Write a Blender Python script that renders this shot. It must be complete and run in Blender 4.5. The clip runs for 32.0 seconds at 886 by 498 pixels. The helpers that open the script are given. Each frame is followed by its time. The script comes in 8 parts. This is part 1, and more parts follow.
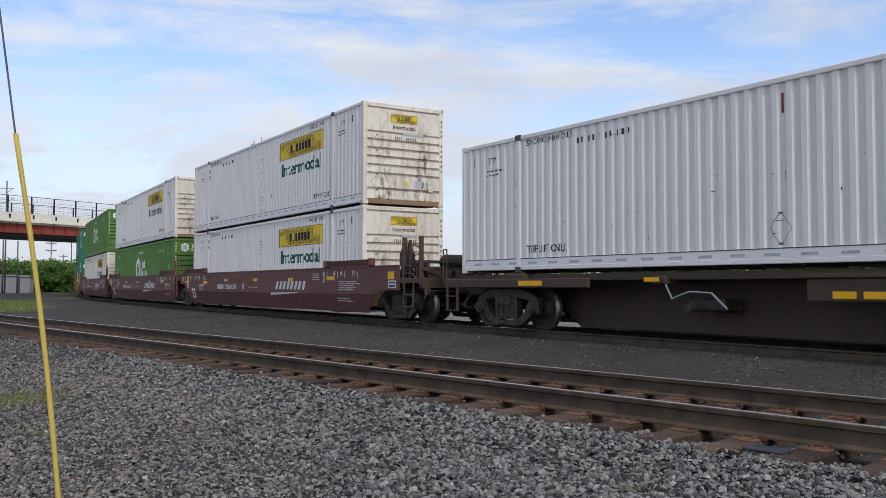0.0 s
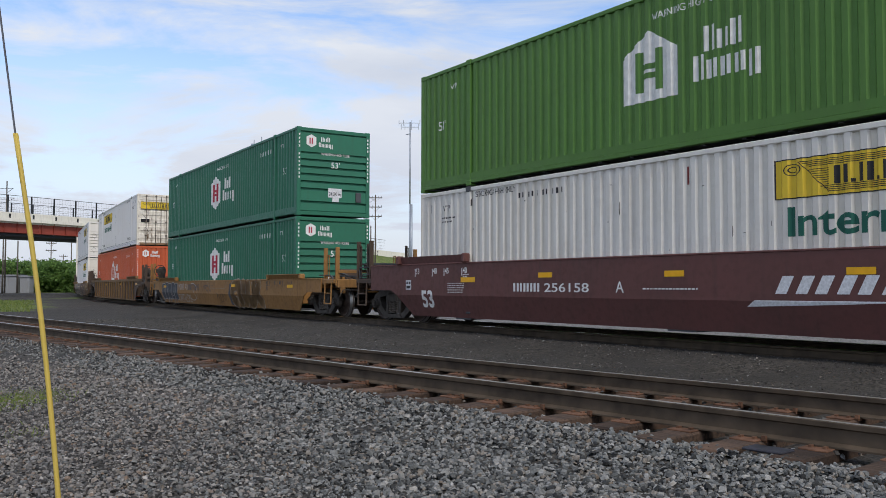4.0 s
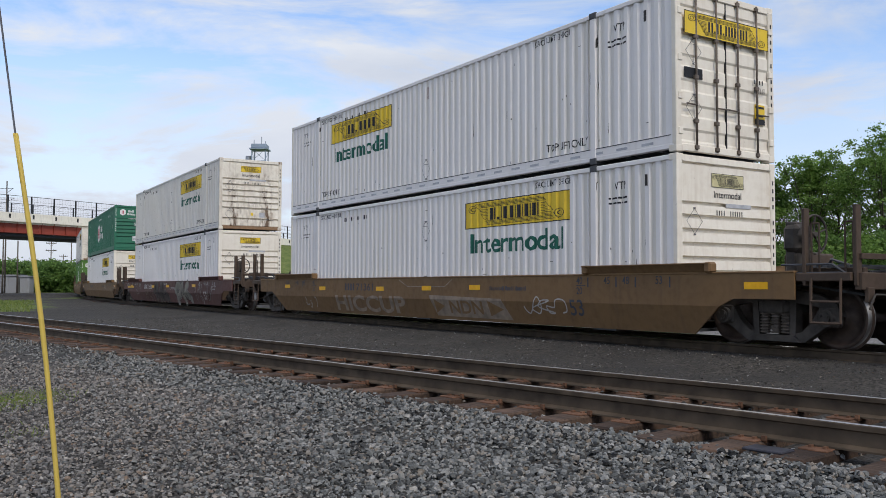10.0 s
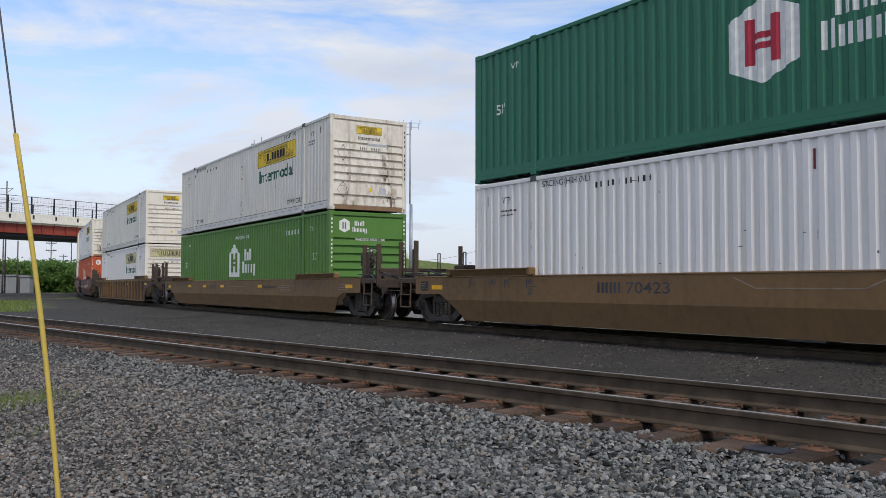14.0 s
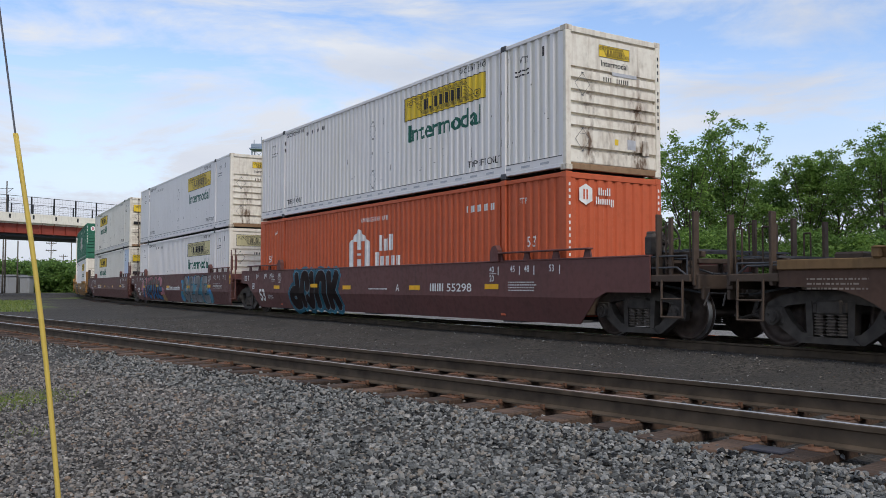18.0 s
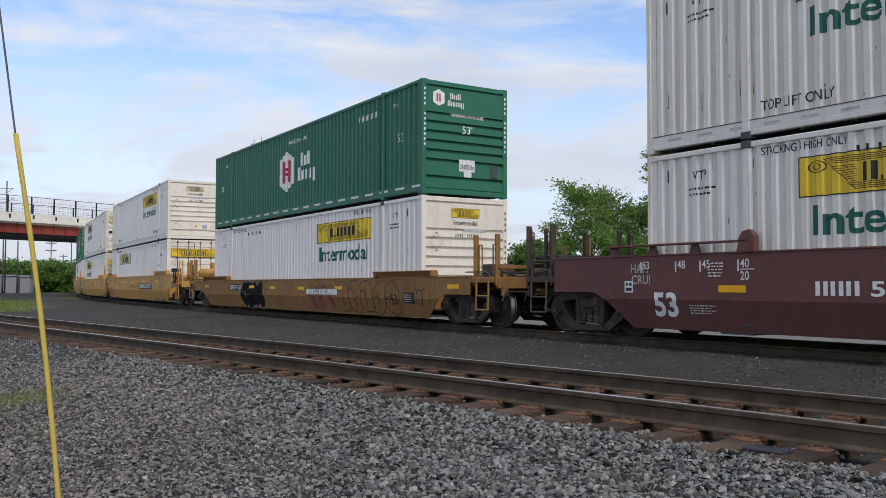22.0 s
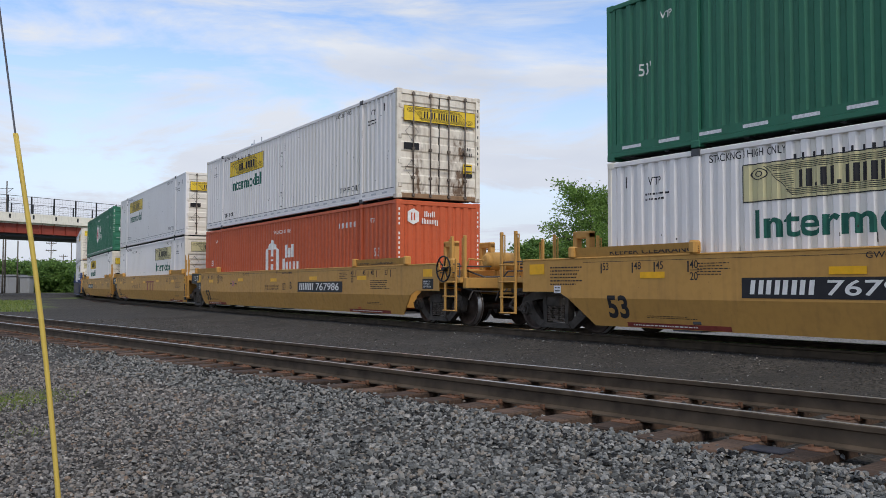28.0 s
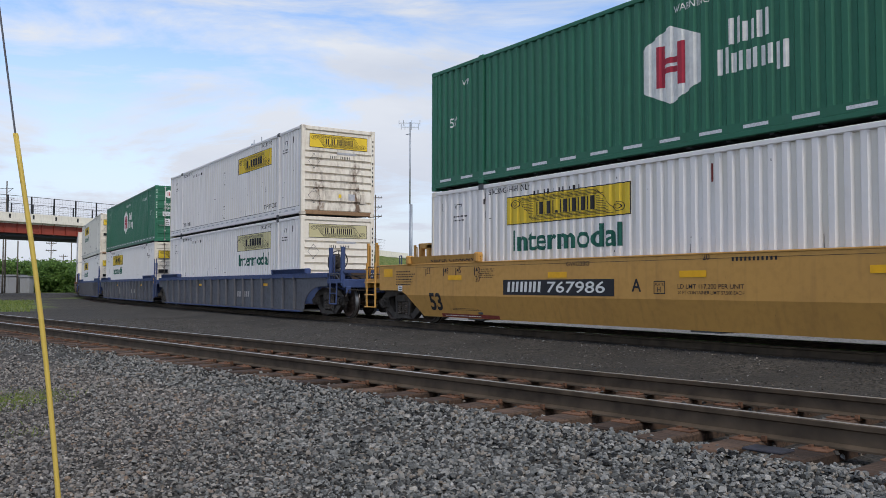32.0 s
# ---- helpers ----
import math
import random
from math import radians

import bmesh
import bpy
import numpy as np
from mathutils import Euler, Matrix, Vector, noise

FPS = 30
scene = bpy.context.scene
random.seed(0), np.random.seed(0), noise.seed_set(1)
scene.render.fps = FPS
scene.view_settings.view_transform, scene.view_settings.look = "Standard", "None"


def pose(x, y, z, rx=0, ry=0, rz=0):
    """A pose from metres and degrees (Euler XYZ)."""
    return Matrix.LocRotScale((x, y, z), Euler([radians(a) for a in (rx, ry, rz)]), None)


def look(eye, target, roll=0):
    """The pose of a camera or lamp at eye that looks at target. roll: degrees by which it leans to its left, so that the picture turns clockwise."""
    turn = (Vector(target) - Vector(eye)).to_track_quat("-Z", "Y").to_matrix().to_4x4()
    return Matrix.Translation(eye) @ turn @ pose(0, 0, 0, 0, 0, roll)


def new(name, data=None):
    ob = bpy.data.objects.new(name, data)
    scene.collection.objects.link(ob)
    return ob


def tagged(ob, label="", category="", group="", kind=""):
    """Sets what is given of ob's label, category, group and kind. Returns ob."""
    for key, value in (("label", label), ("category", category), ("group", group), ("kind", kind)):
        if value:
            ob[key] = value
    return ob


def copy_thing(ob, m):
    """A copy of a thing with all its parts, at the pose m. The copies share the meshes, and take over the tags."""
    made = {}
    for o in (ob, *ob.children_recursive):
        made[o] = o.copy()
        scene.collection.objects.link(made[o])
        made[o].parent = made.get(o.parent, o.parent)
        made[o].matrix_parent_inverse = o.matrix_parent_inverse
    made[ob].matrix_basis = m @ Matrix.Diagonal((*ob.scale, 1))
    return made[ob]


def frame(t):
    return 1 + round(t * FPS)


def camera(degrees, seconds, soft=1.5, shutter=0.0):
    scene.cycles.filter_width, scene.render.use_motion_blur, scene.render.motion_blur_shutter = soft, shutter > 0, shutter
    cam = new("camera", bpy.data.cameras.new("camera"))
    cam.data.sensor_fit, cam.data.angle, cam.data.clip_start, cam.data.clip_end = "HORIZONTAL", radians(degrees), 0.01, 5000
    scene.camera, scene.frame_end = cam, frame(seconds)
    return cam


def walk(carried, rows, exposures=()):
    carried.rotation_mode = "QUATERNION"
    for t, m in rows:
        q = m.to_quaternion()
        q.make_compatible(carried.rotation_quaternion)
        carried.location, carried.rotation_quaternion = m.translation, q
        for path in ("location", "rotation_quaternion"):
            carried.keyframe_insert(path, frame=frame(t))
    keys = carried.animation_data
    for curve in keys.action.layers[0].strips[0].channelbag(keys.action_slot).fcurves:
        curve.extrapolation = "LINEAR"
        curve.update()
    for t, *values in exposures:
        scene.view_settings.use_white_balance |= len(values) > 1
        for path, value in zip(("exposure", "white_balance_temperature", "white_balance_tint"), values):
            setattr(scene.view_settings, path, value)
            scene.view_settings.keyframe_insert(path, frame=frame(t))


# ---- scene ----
# The camera stands on a tripod beside the near track; rail tops lie at z = 0.
cam = camera(53.97, 32.0, soft=0.55)
STAND = pose(0, 0, 0.893, 92.487) @ pose(0, 0, 0, 0, 0, 0.118)
walk(cam, [(0, STAND), (32, STAND)])
scene.view_settings.exposure = 0.0

# ---- sky, sun ----
world = bpy.data.worlds.new("sky")
scene.world = world
world.use_nodes = True
wn, wl = world.node_tree.nodes, world.node_tree.links
bg = wn["Background"]
sky = wn.new("ShaderNodeTexSky")
sky.sky_type, sky.sun_disc = "NISHITA", False
sky.sun_elevation, sky.sun_rotation = radians(45), radians(155)
sky_gain = wn.new("ShaderNodeVectorMath")
sky_gain.operation = "MULTIPLY"
sky_gain.inputs[1].default_value = (0.182, 0.185, 0.203)
deep = wn.new("ShaderNodeHueSaturation")
deep.inputs["Saturation"].default_value = 1.0
wl.new(sky.outputs["Color"], deep.inputs["Color"])
wl.new(deep.outputs["Color"], sky_gain.inputs[0])
tc = wn.new("ShaderNodeTexCoord")
mp = wn.new("ShaderNodeMapping")
mp.inputs["Rotation"].default_value = (0, 0, 0.4)
mp.inputs["Location"].default_value = (0.9, 0.55, 0.1)
mp.inputs["Scale"].default_value = (1.3, 1.3, 5.2)
wl.new(tc.outputs["Generated"], mp.inputs["Vector"])
cn = wn.new("ShaderNodeTexNoise")
cn.inputs["Scale"].default_value, cn.inputs["Detail"].default_value = 2.6, 8
cn.inputs["Roughness"].default_value, cn.inputs["Distortion"].default_value = 0.60, 0.45
wl.new(mp.outputs["Vector"], cn.inputs["Vector"])
cr = wn.new("ShaderNodeValToRGB")
cr.color_ramp.elements[0].position, cr.color_ramp.elements[1].position = 0.38, 0.57
wl.new(cn.outputs["Fac"], cr.inputs["Fac"])
cn2 = wn.new("ShaderNodeTexNoise")
cn2.inputs["Scale"].default_value, cn2.inputs["Detail"].default_value = 3.1, 6
wl.new(mp.outputs["Vector"], cn2.inputs["Vector"])
shade = wn.new("ShaderNodeMix")
shade.data_type = "RGBA"
shade.inputs["A"].default_value = (0.615, 0.672, 0.79, 1)
shade.inputs["B"].default_value = (0.765, 0.808, 0.89, 1)
cr2 = wn.new("ShaderNodeValToRGB")
cr2.color_ramp.elements[0].position, cr2.color_ramp.elements[1].position = 0.36, 0.62
wl.new(cn2.outputs["Fac"], cr2.inputs["Fac"])
wl.new(cr2.outputs["Color"], shade.inputs["Factor"])
mixc = wn.new("ShaderNodeMix")
mixc.data_type = "RGBA"
sxyz = wn.new("ShaderNodeSeparateXYZ")
wl.new(tc.outputs["Generated"], sxyz.inputs["Vector"])
low = wn.new("ShaderNodeMapRange")
low.inputs["From Min"].default_value, low.inputs["From Max"].default_value = 0.02, 0.26
low.inputs["To Min"].default_value, low.inputs["To Max"].default_value = 0.96, 0.0
wl.new(sxyz.outputs["Z"], low.inputs["Value"])
cover = wn.new("ShaderNodeMath")
cover.operation = "MAXIMUM"
wl.new(cr.outputs["Color"], cover.inputs[0])
wl.new(low.outputs["Result"], cover.inputs[1])
wl.new(cover.outputs[0], mixc.inputs["Factor"])
wl.new(sky_gain.outputs["Vector"], mixc.inputs["A"])
haze = wn.new("ShaderNodeMix")
haze.data_type = "RGBA"
haze.inputs["B"].default_value = (0.665, 0.705, 0.81, 1)
thin = wn.new("ShaderNodeMath")
thin.operation, thin.inputs[1].default_value = "MULTIPLY", 0.85
wl.new(low.outputs["Result"], thin.inputs[0])
wl.new(thin.outputs[0], haze.inputs["Factor"])
wl.new(shade.outputs["Result"], haze.inputs["A"])
wl.new(haze.outputs["Result"], mixc.inputs["B"])
wl.new(mixc.outputs["Result"], bg.inputs["Color"])
bg.inputs["Strength"].default_value = 1.0

sun_data = bpy.data.lights.new("sun", "SUN")
sun_data.energy, sun_data.angle, sun_data.color = 1.75, radians(12), (1.0, 0.92, 0.80)
sun = new("sun", sun_data)
sun.matrix_world = look((20, -42, 46), (0, 0, 0))


# ---- materials ----
def nodes_of(name, rough, metal=0.0):
    m = bpy.data.materials.new(name)
    m.use_nodes = True
    n, l = m.node_tree.nodes, m.node_tree.links
    b = n["Principled BSDF"]
    b.inputs["Roughness"].default_value, b.inputs["Metallic"].default_value = rough, metal
    b.inputs["Specular IOR Level"].default_value = 0.28
    return m, n, l, b


def ramp(n, l, source, lo, hi, c0=(0, 0, 0, 1), c1=(1, 1, 1, 1)):
    r = n.new("ShaderNodeValToRGB")
    e = r.color_ramp.elements
    e[0].position, e[1].position, e[0].color, e[1].color = lo, hi, c0, c1
    l.new(source, r.inputs["Fac"])
    return r.outputs["Color"]


def noise_of(n, l, scale, stretch=(1, 1, 1), detail=4, rnd=True):
    t = n.new("ShaderNodeTexCoord")
    m = n.new("ShaderNodeMapping")
    m.inputs["Scale"].default_value = stretch
    l.new(t.outputs["Object"], m.inputs["Vector"])
    x = n.new("ShaderNodeTexNoise")
    x.inputs["Scale"].default_value, x.inputs["Detail"].default_value = scale, detail
    if rnd:
        x.noise_dimensions = "4D"
        oi = n.new("ShaderNodeObjectInfo")
        mu = n.new("ShaderNodeMath")
        mu.operation = "MULTIPLY"
        mu.inputs[1].default_value = 37.0
        l.new(oi.outputs["Random"], mu.inputs[0])
        l.new(mu.outputs[0], x.inputs["W"])
    l.new(m.outputs["Vector"], x.inputs["Vector"])
    return x.outputs["Fac"]


def mix(n, l, fac, a, b, mode="MIX"):
    x = n.new("ShaderNodeMix")
    x.data_type, x.blend_type = "RGBA", mode
    for key, val in (("Factor", fac), ("A", a), ("B", b)):
        if isinstance(val, (int, float)):
            x.inputs[key].default_value = val
        elif isinstance(val, tuple):
            x.inputs[key].default_value = val if len(val) == 4 else (*val, 1)
        else:
            l.new(val, x.inputs[key])
    return x.outputs["Result"]


def bump(n, l, b, height, strength=0.2, dist=0.01):
    x = n.new("ShaderNodeBump")
    x.inputs["Strength"].default_value, x.inputs["Distance"].default_value = strength, dist
    l.new(height, x.inputs["Height"])
    l.new(x.outputs["Normal"], b.inputs["Normal"])


def painted(name, base, dirt=(0.10, 0.075, 0.055), amount=0.5, streak=0.5, rough=0.5, spread=0.06, recess=None):
    """Weathered paint on steel: blotches, vertical streaks, specks of rust, each object a little different."""
    m, n, l, b = nodes_of(name, rough)
    oi = n.new("ShaderNodeObjectInfo")
    hsv = n.new("ShaderNodeHueSaturation")
    hsv.inputs["Color"].default_value = (*base, 1)
    mr = n.new("ShaderNodeMapRange")
    mr.inputs["To Min"].default_value, mr.inputs["To Max"].default_value = 1 - spread, 1 + spread
    l.new(oi.outputs["Random"], mr.inputs["Value"])
    l.new(mr.outputs["Result"], hsv.inputs["Value"])
    big = ramp(n, l, noise_of(n, l, 0.7, detail=5), 0.42, 0.75)
    fine = ramp(n, l, noise_of(n, l, 9, detail=6), 0.45, 0.8)
    line = ramp(n, l, noise_of(n, l, 3.2, (2.6, 2.6, 0.16), 5), 0.52, 0.82)
    speck = ramp(n, l, noise_of(n, l, 26, (1, 1, 0.5), 3), 0.70, 0.76)
    k = n.new("ShaderNodeMath")
    k.operation, k.inputs[1].default_value = "MULTIPLY", amount
    l.new(mix(n, l, 0.5, big, fine), k.inputs[0])
    c = mix(n, l, k.outputs[0], hsv.outputs["Color"], dirt)
    k2 = n.new("ShaderNodeMath")
    k2.operation, k2.inputs[1].default_value = "MULTIPLY", streak
    l.new(line, k2.inputs[0])
    c = mix(n, l, k2.outputs[0], c, dirt)
    k3 = n.new("ShaderNodeMath")
    k3.operation, k3.inputs[1].default_value = "MULTIPLY", min(1, amount * 1.1)
    l.new(speck, k3.inputs[0])
    c = mix(n, l, k3.outputs[0], c, (0.09, 0.04, 0.022))
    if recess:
        # Faces set back behind the ribs mix towards the darker, yellower recess colour.
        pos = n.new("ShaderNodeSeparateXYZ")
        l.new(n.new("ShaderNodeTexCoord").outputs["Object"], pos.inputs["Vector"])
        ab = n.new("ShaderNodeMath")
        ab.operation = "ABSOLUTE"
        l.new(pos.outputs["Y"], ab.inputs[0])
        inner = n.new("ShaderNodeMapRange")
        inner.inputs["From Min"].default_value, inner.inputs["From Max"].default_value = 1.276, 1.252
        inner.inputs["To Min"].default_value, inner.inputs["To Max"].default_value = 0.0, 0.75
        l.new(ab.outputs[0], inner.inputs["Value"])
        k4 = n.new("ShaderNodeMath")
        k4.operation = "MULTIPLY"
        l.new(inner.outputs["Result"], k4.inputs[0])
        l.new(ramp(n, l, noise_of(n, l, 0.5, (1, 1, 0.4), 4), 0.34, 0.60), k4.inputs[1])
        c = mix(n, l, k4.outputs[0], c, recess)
    l.new(c, b.inputs["Base Color"])
    l.new(ramp(n, l, fine, 0, 1, (rough,) * 3 + (1,), (min(1, rough + 0.25),) * 3 + (1,)), b.inputs["Roughness"])
    bump(n, l, b, fine, 0.12, 0.004)
    return m


def plain(name, base, rough=0.6, metal=0.0, var=0.25, scale=8):
    m, n, l, b = nodes_of(name, rough, metal)
    f = noise_of(n, l, scale, detail=5)
    lo, hi = tuple(c * (1 - var) for c in base), tuple(min(1, c * (1 + var)) for c in base)
    l.new(ramp(n, l, f, 0.3, 0.7, (*lo, 1), (*hi, 1)), b.inputs["Base Color"])
    bump(n, l, b, f, 0.15, 0.005)
    return m


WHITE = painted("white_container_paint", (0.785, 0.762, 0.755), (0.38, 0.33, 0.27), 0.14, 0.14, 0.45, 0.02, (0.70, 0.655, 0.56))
CREAM = painted("cream_container_paint", (0.78, 0.735, 0.645), (0.30, 0.19, 0.10), 0.28, 0.26, 0.5, 0.05)
SOILED = painted("soiled_white_paint", (0.76, 0.72, 0.63), (0.26, 0.155, 0.08), 0.45, 0.55, 0.55, 0.06)
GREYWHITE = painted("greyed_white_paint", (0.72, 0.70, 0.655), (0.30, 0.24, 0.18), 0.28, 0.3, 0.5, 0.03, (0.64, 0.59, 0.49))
PALEBLUE = painted("pale_blue_panel_paint", (0.52, 0.60, 0.72), (0.3, 0.3, 0.3), 0.2, 0.2, 0.5, 0.02)
RODDARK = plain("rusted_door_rod", (0.14, 0.115, 0.095), 0.6, 0.2, 0.4, 9)
RODPALE = plain("pale_door_rod", (0.42, 0.45, 0.43), 0.5, 0.3, 0.25, 9)
SCUFF = plain("scuffed_bare_steel", (0.05, 0.045, 0.045), 0.7, 0, 0.4, 12)
SOOT = painted("brown_soot", (0.30, 0.19, 0.11), (0.09, 0.05, 0.03), 0.6, 0.5, 0.8, 0.1)


def sooted(m):
    """Brown exhaust grime in upright bands on an end wall, caught on the boards, heavier low down."""
    n, l = m.node_tree.nodes, m.node_tree.links
    b = n["Principled BSDF"]
    under = b.inputs["Base Color"].links[0].from_socket
    pos = n.new("ShaderNodeSeparateXYZ")
    l.new(n.new("ShaderNodeTexCoord").outputs["Object"], pos.inputs["Vector"])

    def math_of(op, a, k):
        x = n.new("ShaderNodeMath")
        x.operation = op
        for i, val in enumerate((a, k)):
            if isinstance(val, (int, float)):
                x.inputs[i].default_value = val
            else:
                l.new(val, x.inputs[i])
        return x.outputs[0]

    total = 0.0
    for y0, w, k in ((-0.66, 0.30, 0.75), (0.66, 0.36, 1.0), (0.0, 0.8, 0.30)):
        off = math_of("ABSOLUTE", math_of("SUBTRACT", pos.outputs["Y"], y0), 0.0)
        band = math_of("MAXIMUM", math_of("SUBTRACT", 1.0, math_of("DIVIDE", off, w)), 0.0)
        total = math_of("ADD", math_of("MULTIPLY", band, k), total)
    fall = n.new("ShaderNodeMapRange")
    fall.inputs["From Min"].default_value, fall.inputs["From Max"].default_value = 0.1, 2.5
    fall.inputs["To Min"].default_value, fall.inputs["To Max"].default_value = 1.15, 0.15
    l.new(pos.outputs["Z"], fall.inputs["Value"])
    smear = ramp(n, l, noise_of(n, l, 4.5, (1, 1.6, 0.55), 6), 0.40, 0.68)
    grit = ramp(n, l, noise_of(n, l, 14, (1, 1, 0.4), 5), 0.30, 0.70)
    f = math_of("MULTIPLY", math_of("MULTIPLY", total, fall.outputs["Result"]), math_of("MULTIPLY", smear, grit))
    c = mix(n, l, math_of("MINIMUM", math_of("MULTIPLY", f, 3.3), 0.93), under, (0.11, 0.06, 0.03))
    l.new(c, b.inputs["Base Color"])


sooted(SOILED)
DARKGREEN = painted("dark_green_paint", (0.027, 0.152, 0.092), (0.05, 0.08, 0.055), 0.25, 0.2, 0.45)
LIGHTGREEN = painted("grass_green_paint", (0.088, 0.205, 0.040), (0.06, 0.07, 0.04), 0.3, 0.2, 0.45)
ORANGE = painted("orange_red_paint", (0.52, 0.105, 0.04), (0.20, 0.06, 0.035), 0.35, 0.25, 0.5)
BROWN = painted("oxide_brown_paint", (0.138, 0.056, 0.050), (0.045, 0.036, 0.032), 0.5, 0.4, 0.55)
MAROON = painted("maroon_brown_paint", (0.11, 0.048, 0.040), (0.06, 0.05, 0.045), 0.5, 0.5, 0.6)
UMBER = painted("umber_paint", (0.165, 0.085, 0.048), (0.06, 0.042, 0.032), 0.55, 0.5, 0.6)
TAN = painted("tan_yellow_paint", (0.55, 0.300, 0.078), (0.16, 0.09, 0.045), 0.35, 0.35, 0.5)
OCHRE = painted("faded_ochre_paint", (0.30, 0.155, 0.048), (0.10, 0.058, 0.034), 0.55, 0.55, 0.6)
RIBTAN = painted("rusty_ochre_paint", (0.190, 0.112, 0.050), (0.055, 0.045, 0.028), 0.6, 0.5, 0.65)
BROWNOCHRE = painted("brown_ochre_paint", (0.195, 0.114, 0.050), (0.085, 0.055, 0.036), 0.55, 0.5, 0.6)
RUSTY = painted("rusty_brown_paint", (0.100, 0.056, 0.038), (0.050, 0.031, 0.023), 0.6, 0.6, 0.65)
NAVY = painted("navy_blue_paint", (0.045, 0.075, 0.19), (0.05, 0.045, 0.045), 0.5, 0.5, 0.6)
GREYBLUE = painted("grey_blue_paint", (0.11, 0.115, 0.135), (0.07, 0.065, 0.06), 0.5, 0.5, 0.6)
STEELGREY = painted("dark_grey_paint", (0.075, 0.08, 0.09), (0.05, 0.045, 0.04), 0.5, 0.5, 0.6)
SPRINGSTEEL = plain("dusty_spring_steel", (0.105, 0.088, 0.074), 0.6, 0.2, 0.4, 9)
TRUCKIRON = plain("truck_cast_iron", (0.052, 0.045, 0.039), 0.65, 0.0, 0.5, 6)
WHEELIRON = plain("wheel_steel", (0.062, 0.045, 0.037), 0.55, 0.3, 0.4, 9)
TREAD = plain("polished_wheel_rim", (0.30, 0.29, 0.28), 0.4, 1.0, 0.15, 12)
BLACK = plain("black_paint", (0.012, 0.012, 0.014), 0.5, 0, 0.3)
YELLOW = painted("yellow_sign_film", (0.74, 0.52, 0.035), (0.35, 0.25, 0.09), 0.25, 0.2, 0.45, 0.04)
PALEYELLOW = painted("faded_yellow_sign_film", (0.58, 0.53, 0.30), (0.35, 0.30, 0.2), 0.3, 0.3, 0.5)
TEAL = plain("dark_green_lettering", (0.012, 0.105, 0.075), 0.5, 0, 0.15)
INK = plain("black_lettering", (0.02, 0.02, 0.024), 0.55, 0, 0.2)
PAINTWHITE = plain("white_lettering", (0.72, 0.72, 0.70), 0.55, 0, 0.12)
CRIMSON = plain("crimson_lettering", (0.40, 0.025, 0.05), 0.5, 0, 0.1)
REDBAND = plain("dull_red_band", (0.20, 0.038, 0.028), 0.6, 0, 0.3)
REFLECTOR = plain("amber_reflector", (0.80, 0.42, 0.01), 0.35, 0, 0.1)
LABELWHITE = plain("paper_label", (0.65, 0.66, 0.68), 0.5, 0, 0.2, 30)
HOLDER = plain("dull_placard_frame", (0.13, 0.13, 0.135), 0.6, 0.2, 0.5, 14)
GREYDASH = plain("grey_reflector_tape", (0.42, 0.43, 0.46), 0.4, 0, 0.2)
RAILSIDE = plain("rail_web_steel", (0.070, 0.052, 0.036), 0.8, 0.0, 0.4, 5)
RAILWORN = plain("dull_rail_head", (0.50, 0.48, 0.46), 0.34, 0.85, 0.2, 6)
RAILTOP = plain("polished_rail_head", (0.86, 0.86, 0.87), 0.10, 1.0, 0.15, 6)
RUST = plain("orange_rust", (0.128, 0.066, 0.040), 0.85, 0.0, 0.5, 7)
GUARD = painted("yellow_plastic", (0.52, 0.38, 0.075), (0.25, 0.18, 0.07), 0.35, 0.2, 0.45)
WIRE = plain("galvanised_wire", (0.12, 0.12, 0.13), 0.5, 0.6, 0.2)
CONCRETE = painted("pale_concrete", (0.75, 0.72, 0.63), (0.30, 0.28, 0.25), 0.35, 0.5, 0.8)
BRIDGERED = painted("bridge_red_paint", (0.26, 0.05, 0.032), (0.12, 0.05, 0.04), 0.35, 0.3, 0.55)
FENCEBLACK = plain("dark_fence_steel", (0.03, 0.032, 0.036), 0.5, 0.3, 0.2)
GALV = plain("grey_galvanised_steel", (0.30, 0.33, 0.37), 0.45, 0.6, 0.15)
POLEWOOD = plain("weathered_pole_wood", (0.10, 0.085, 0.07), 0.85, 0, 0.3, 3)
SHEDGREY = painted("grey_shed_metal", (0.27, 0.28, 0.29), (0.2, 0.18, 0.16), 0.4, 0.5, 0.6)
BARK = plain("tree_bark", (0.075, 0.06, 0.048), 0.9, 0, 0.4, 6)


def leaf_material(name, a, b):
    m, n, l, p = nodes_of(name, 0.55)
    g = n.new("ShaderNodeNewGeometry")
    r = ramp(n, l, g.outputs["Random Per Island"], 0, 1, (*a, 1), (*b, 1))
    l.new(r, p.inputs["Base Color"])
    tr = n.new("ShaderNodeBsdfTranslucent")
    l.new(r, tr.inputs["Color"])
    ms = n.new("ShaderNodeMixShader")
    ms.inputs["Fac"].default_value = 0.45
    l.new(p.outputs["BSDF"], ms.inputs[1])
    l.new(tr.outputs["BSDF"], ms.inputs[2])
    l.new(ms.outputs["Shader"], n["Material Output"].inputs["Surface"])
    return m


LEAF = leaf_material("maple_leaves", (0.078, 0.155, 0.03), (0.235, 0.37, 0.082))
LEAF_DARK = leaf_material("dark_leaves", (0.062, 0.13, 0.033), (0.19, 0.31, 0.075))
GRASS = leaf_material("meadow_grass", (0.11, 0.17, 0.035), (0.25, 0.29, 0.085))


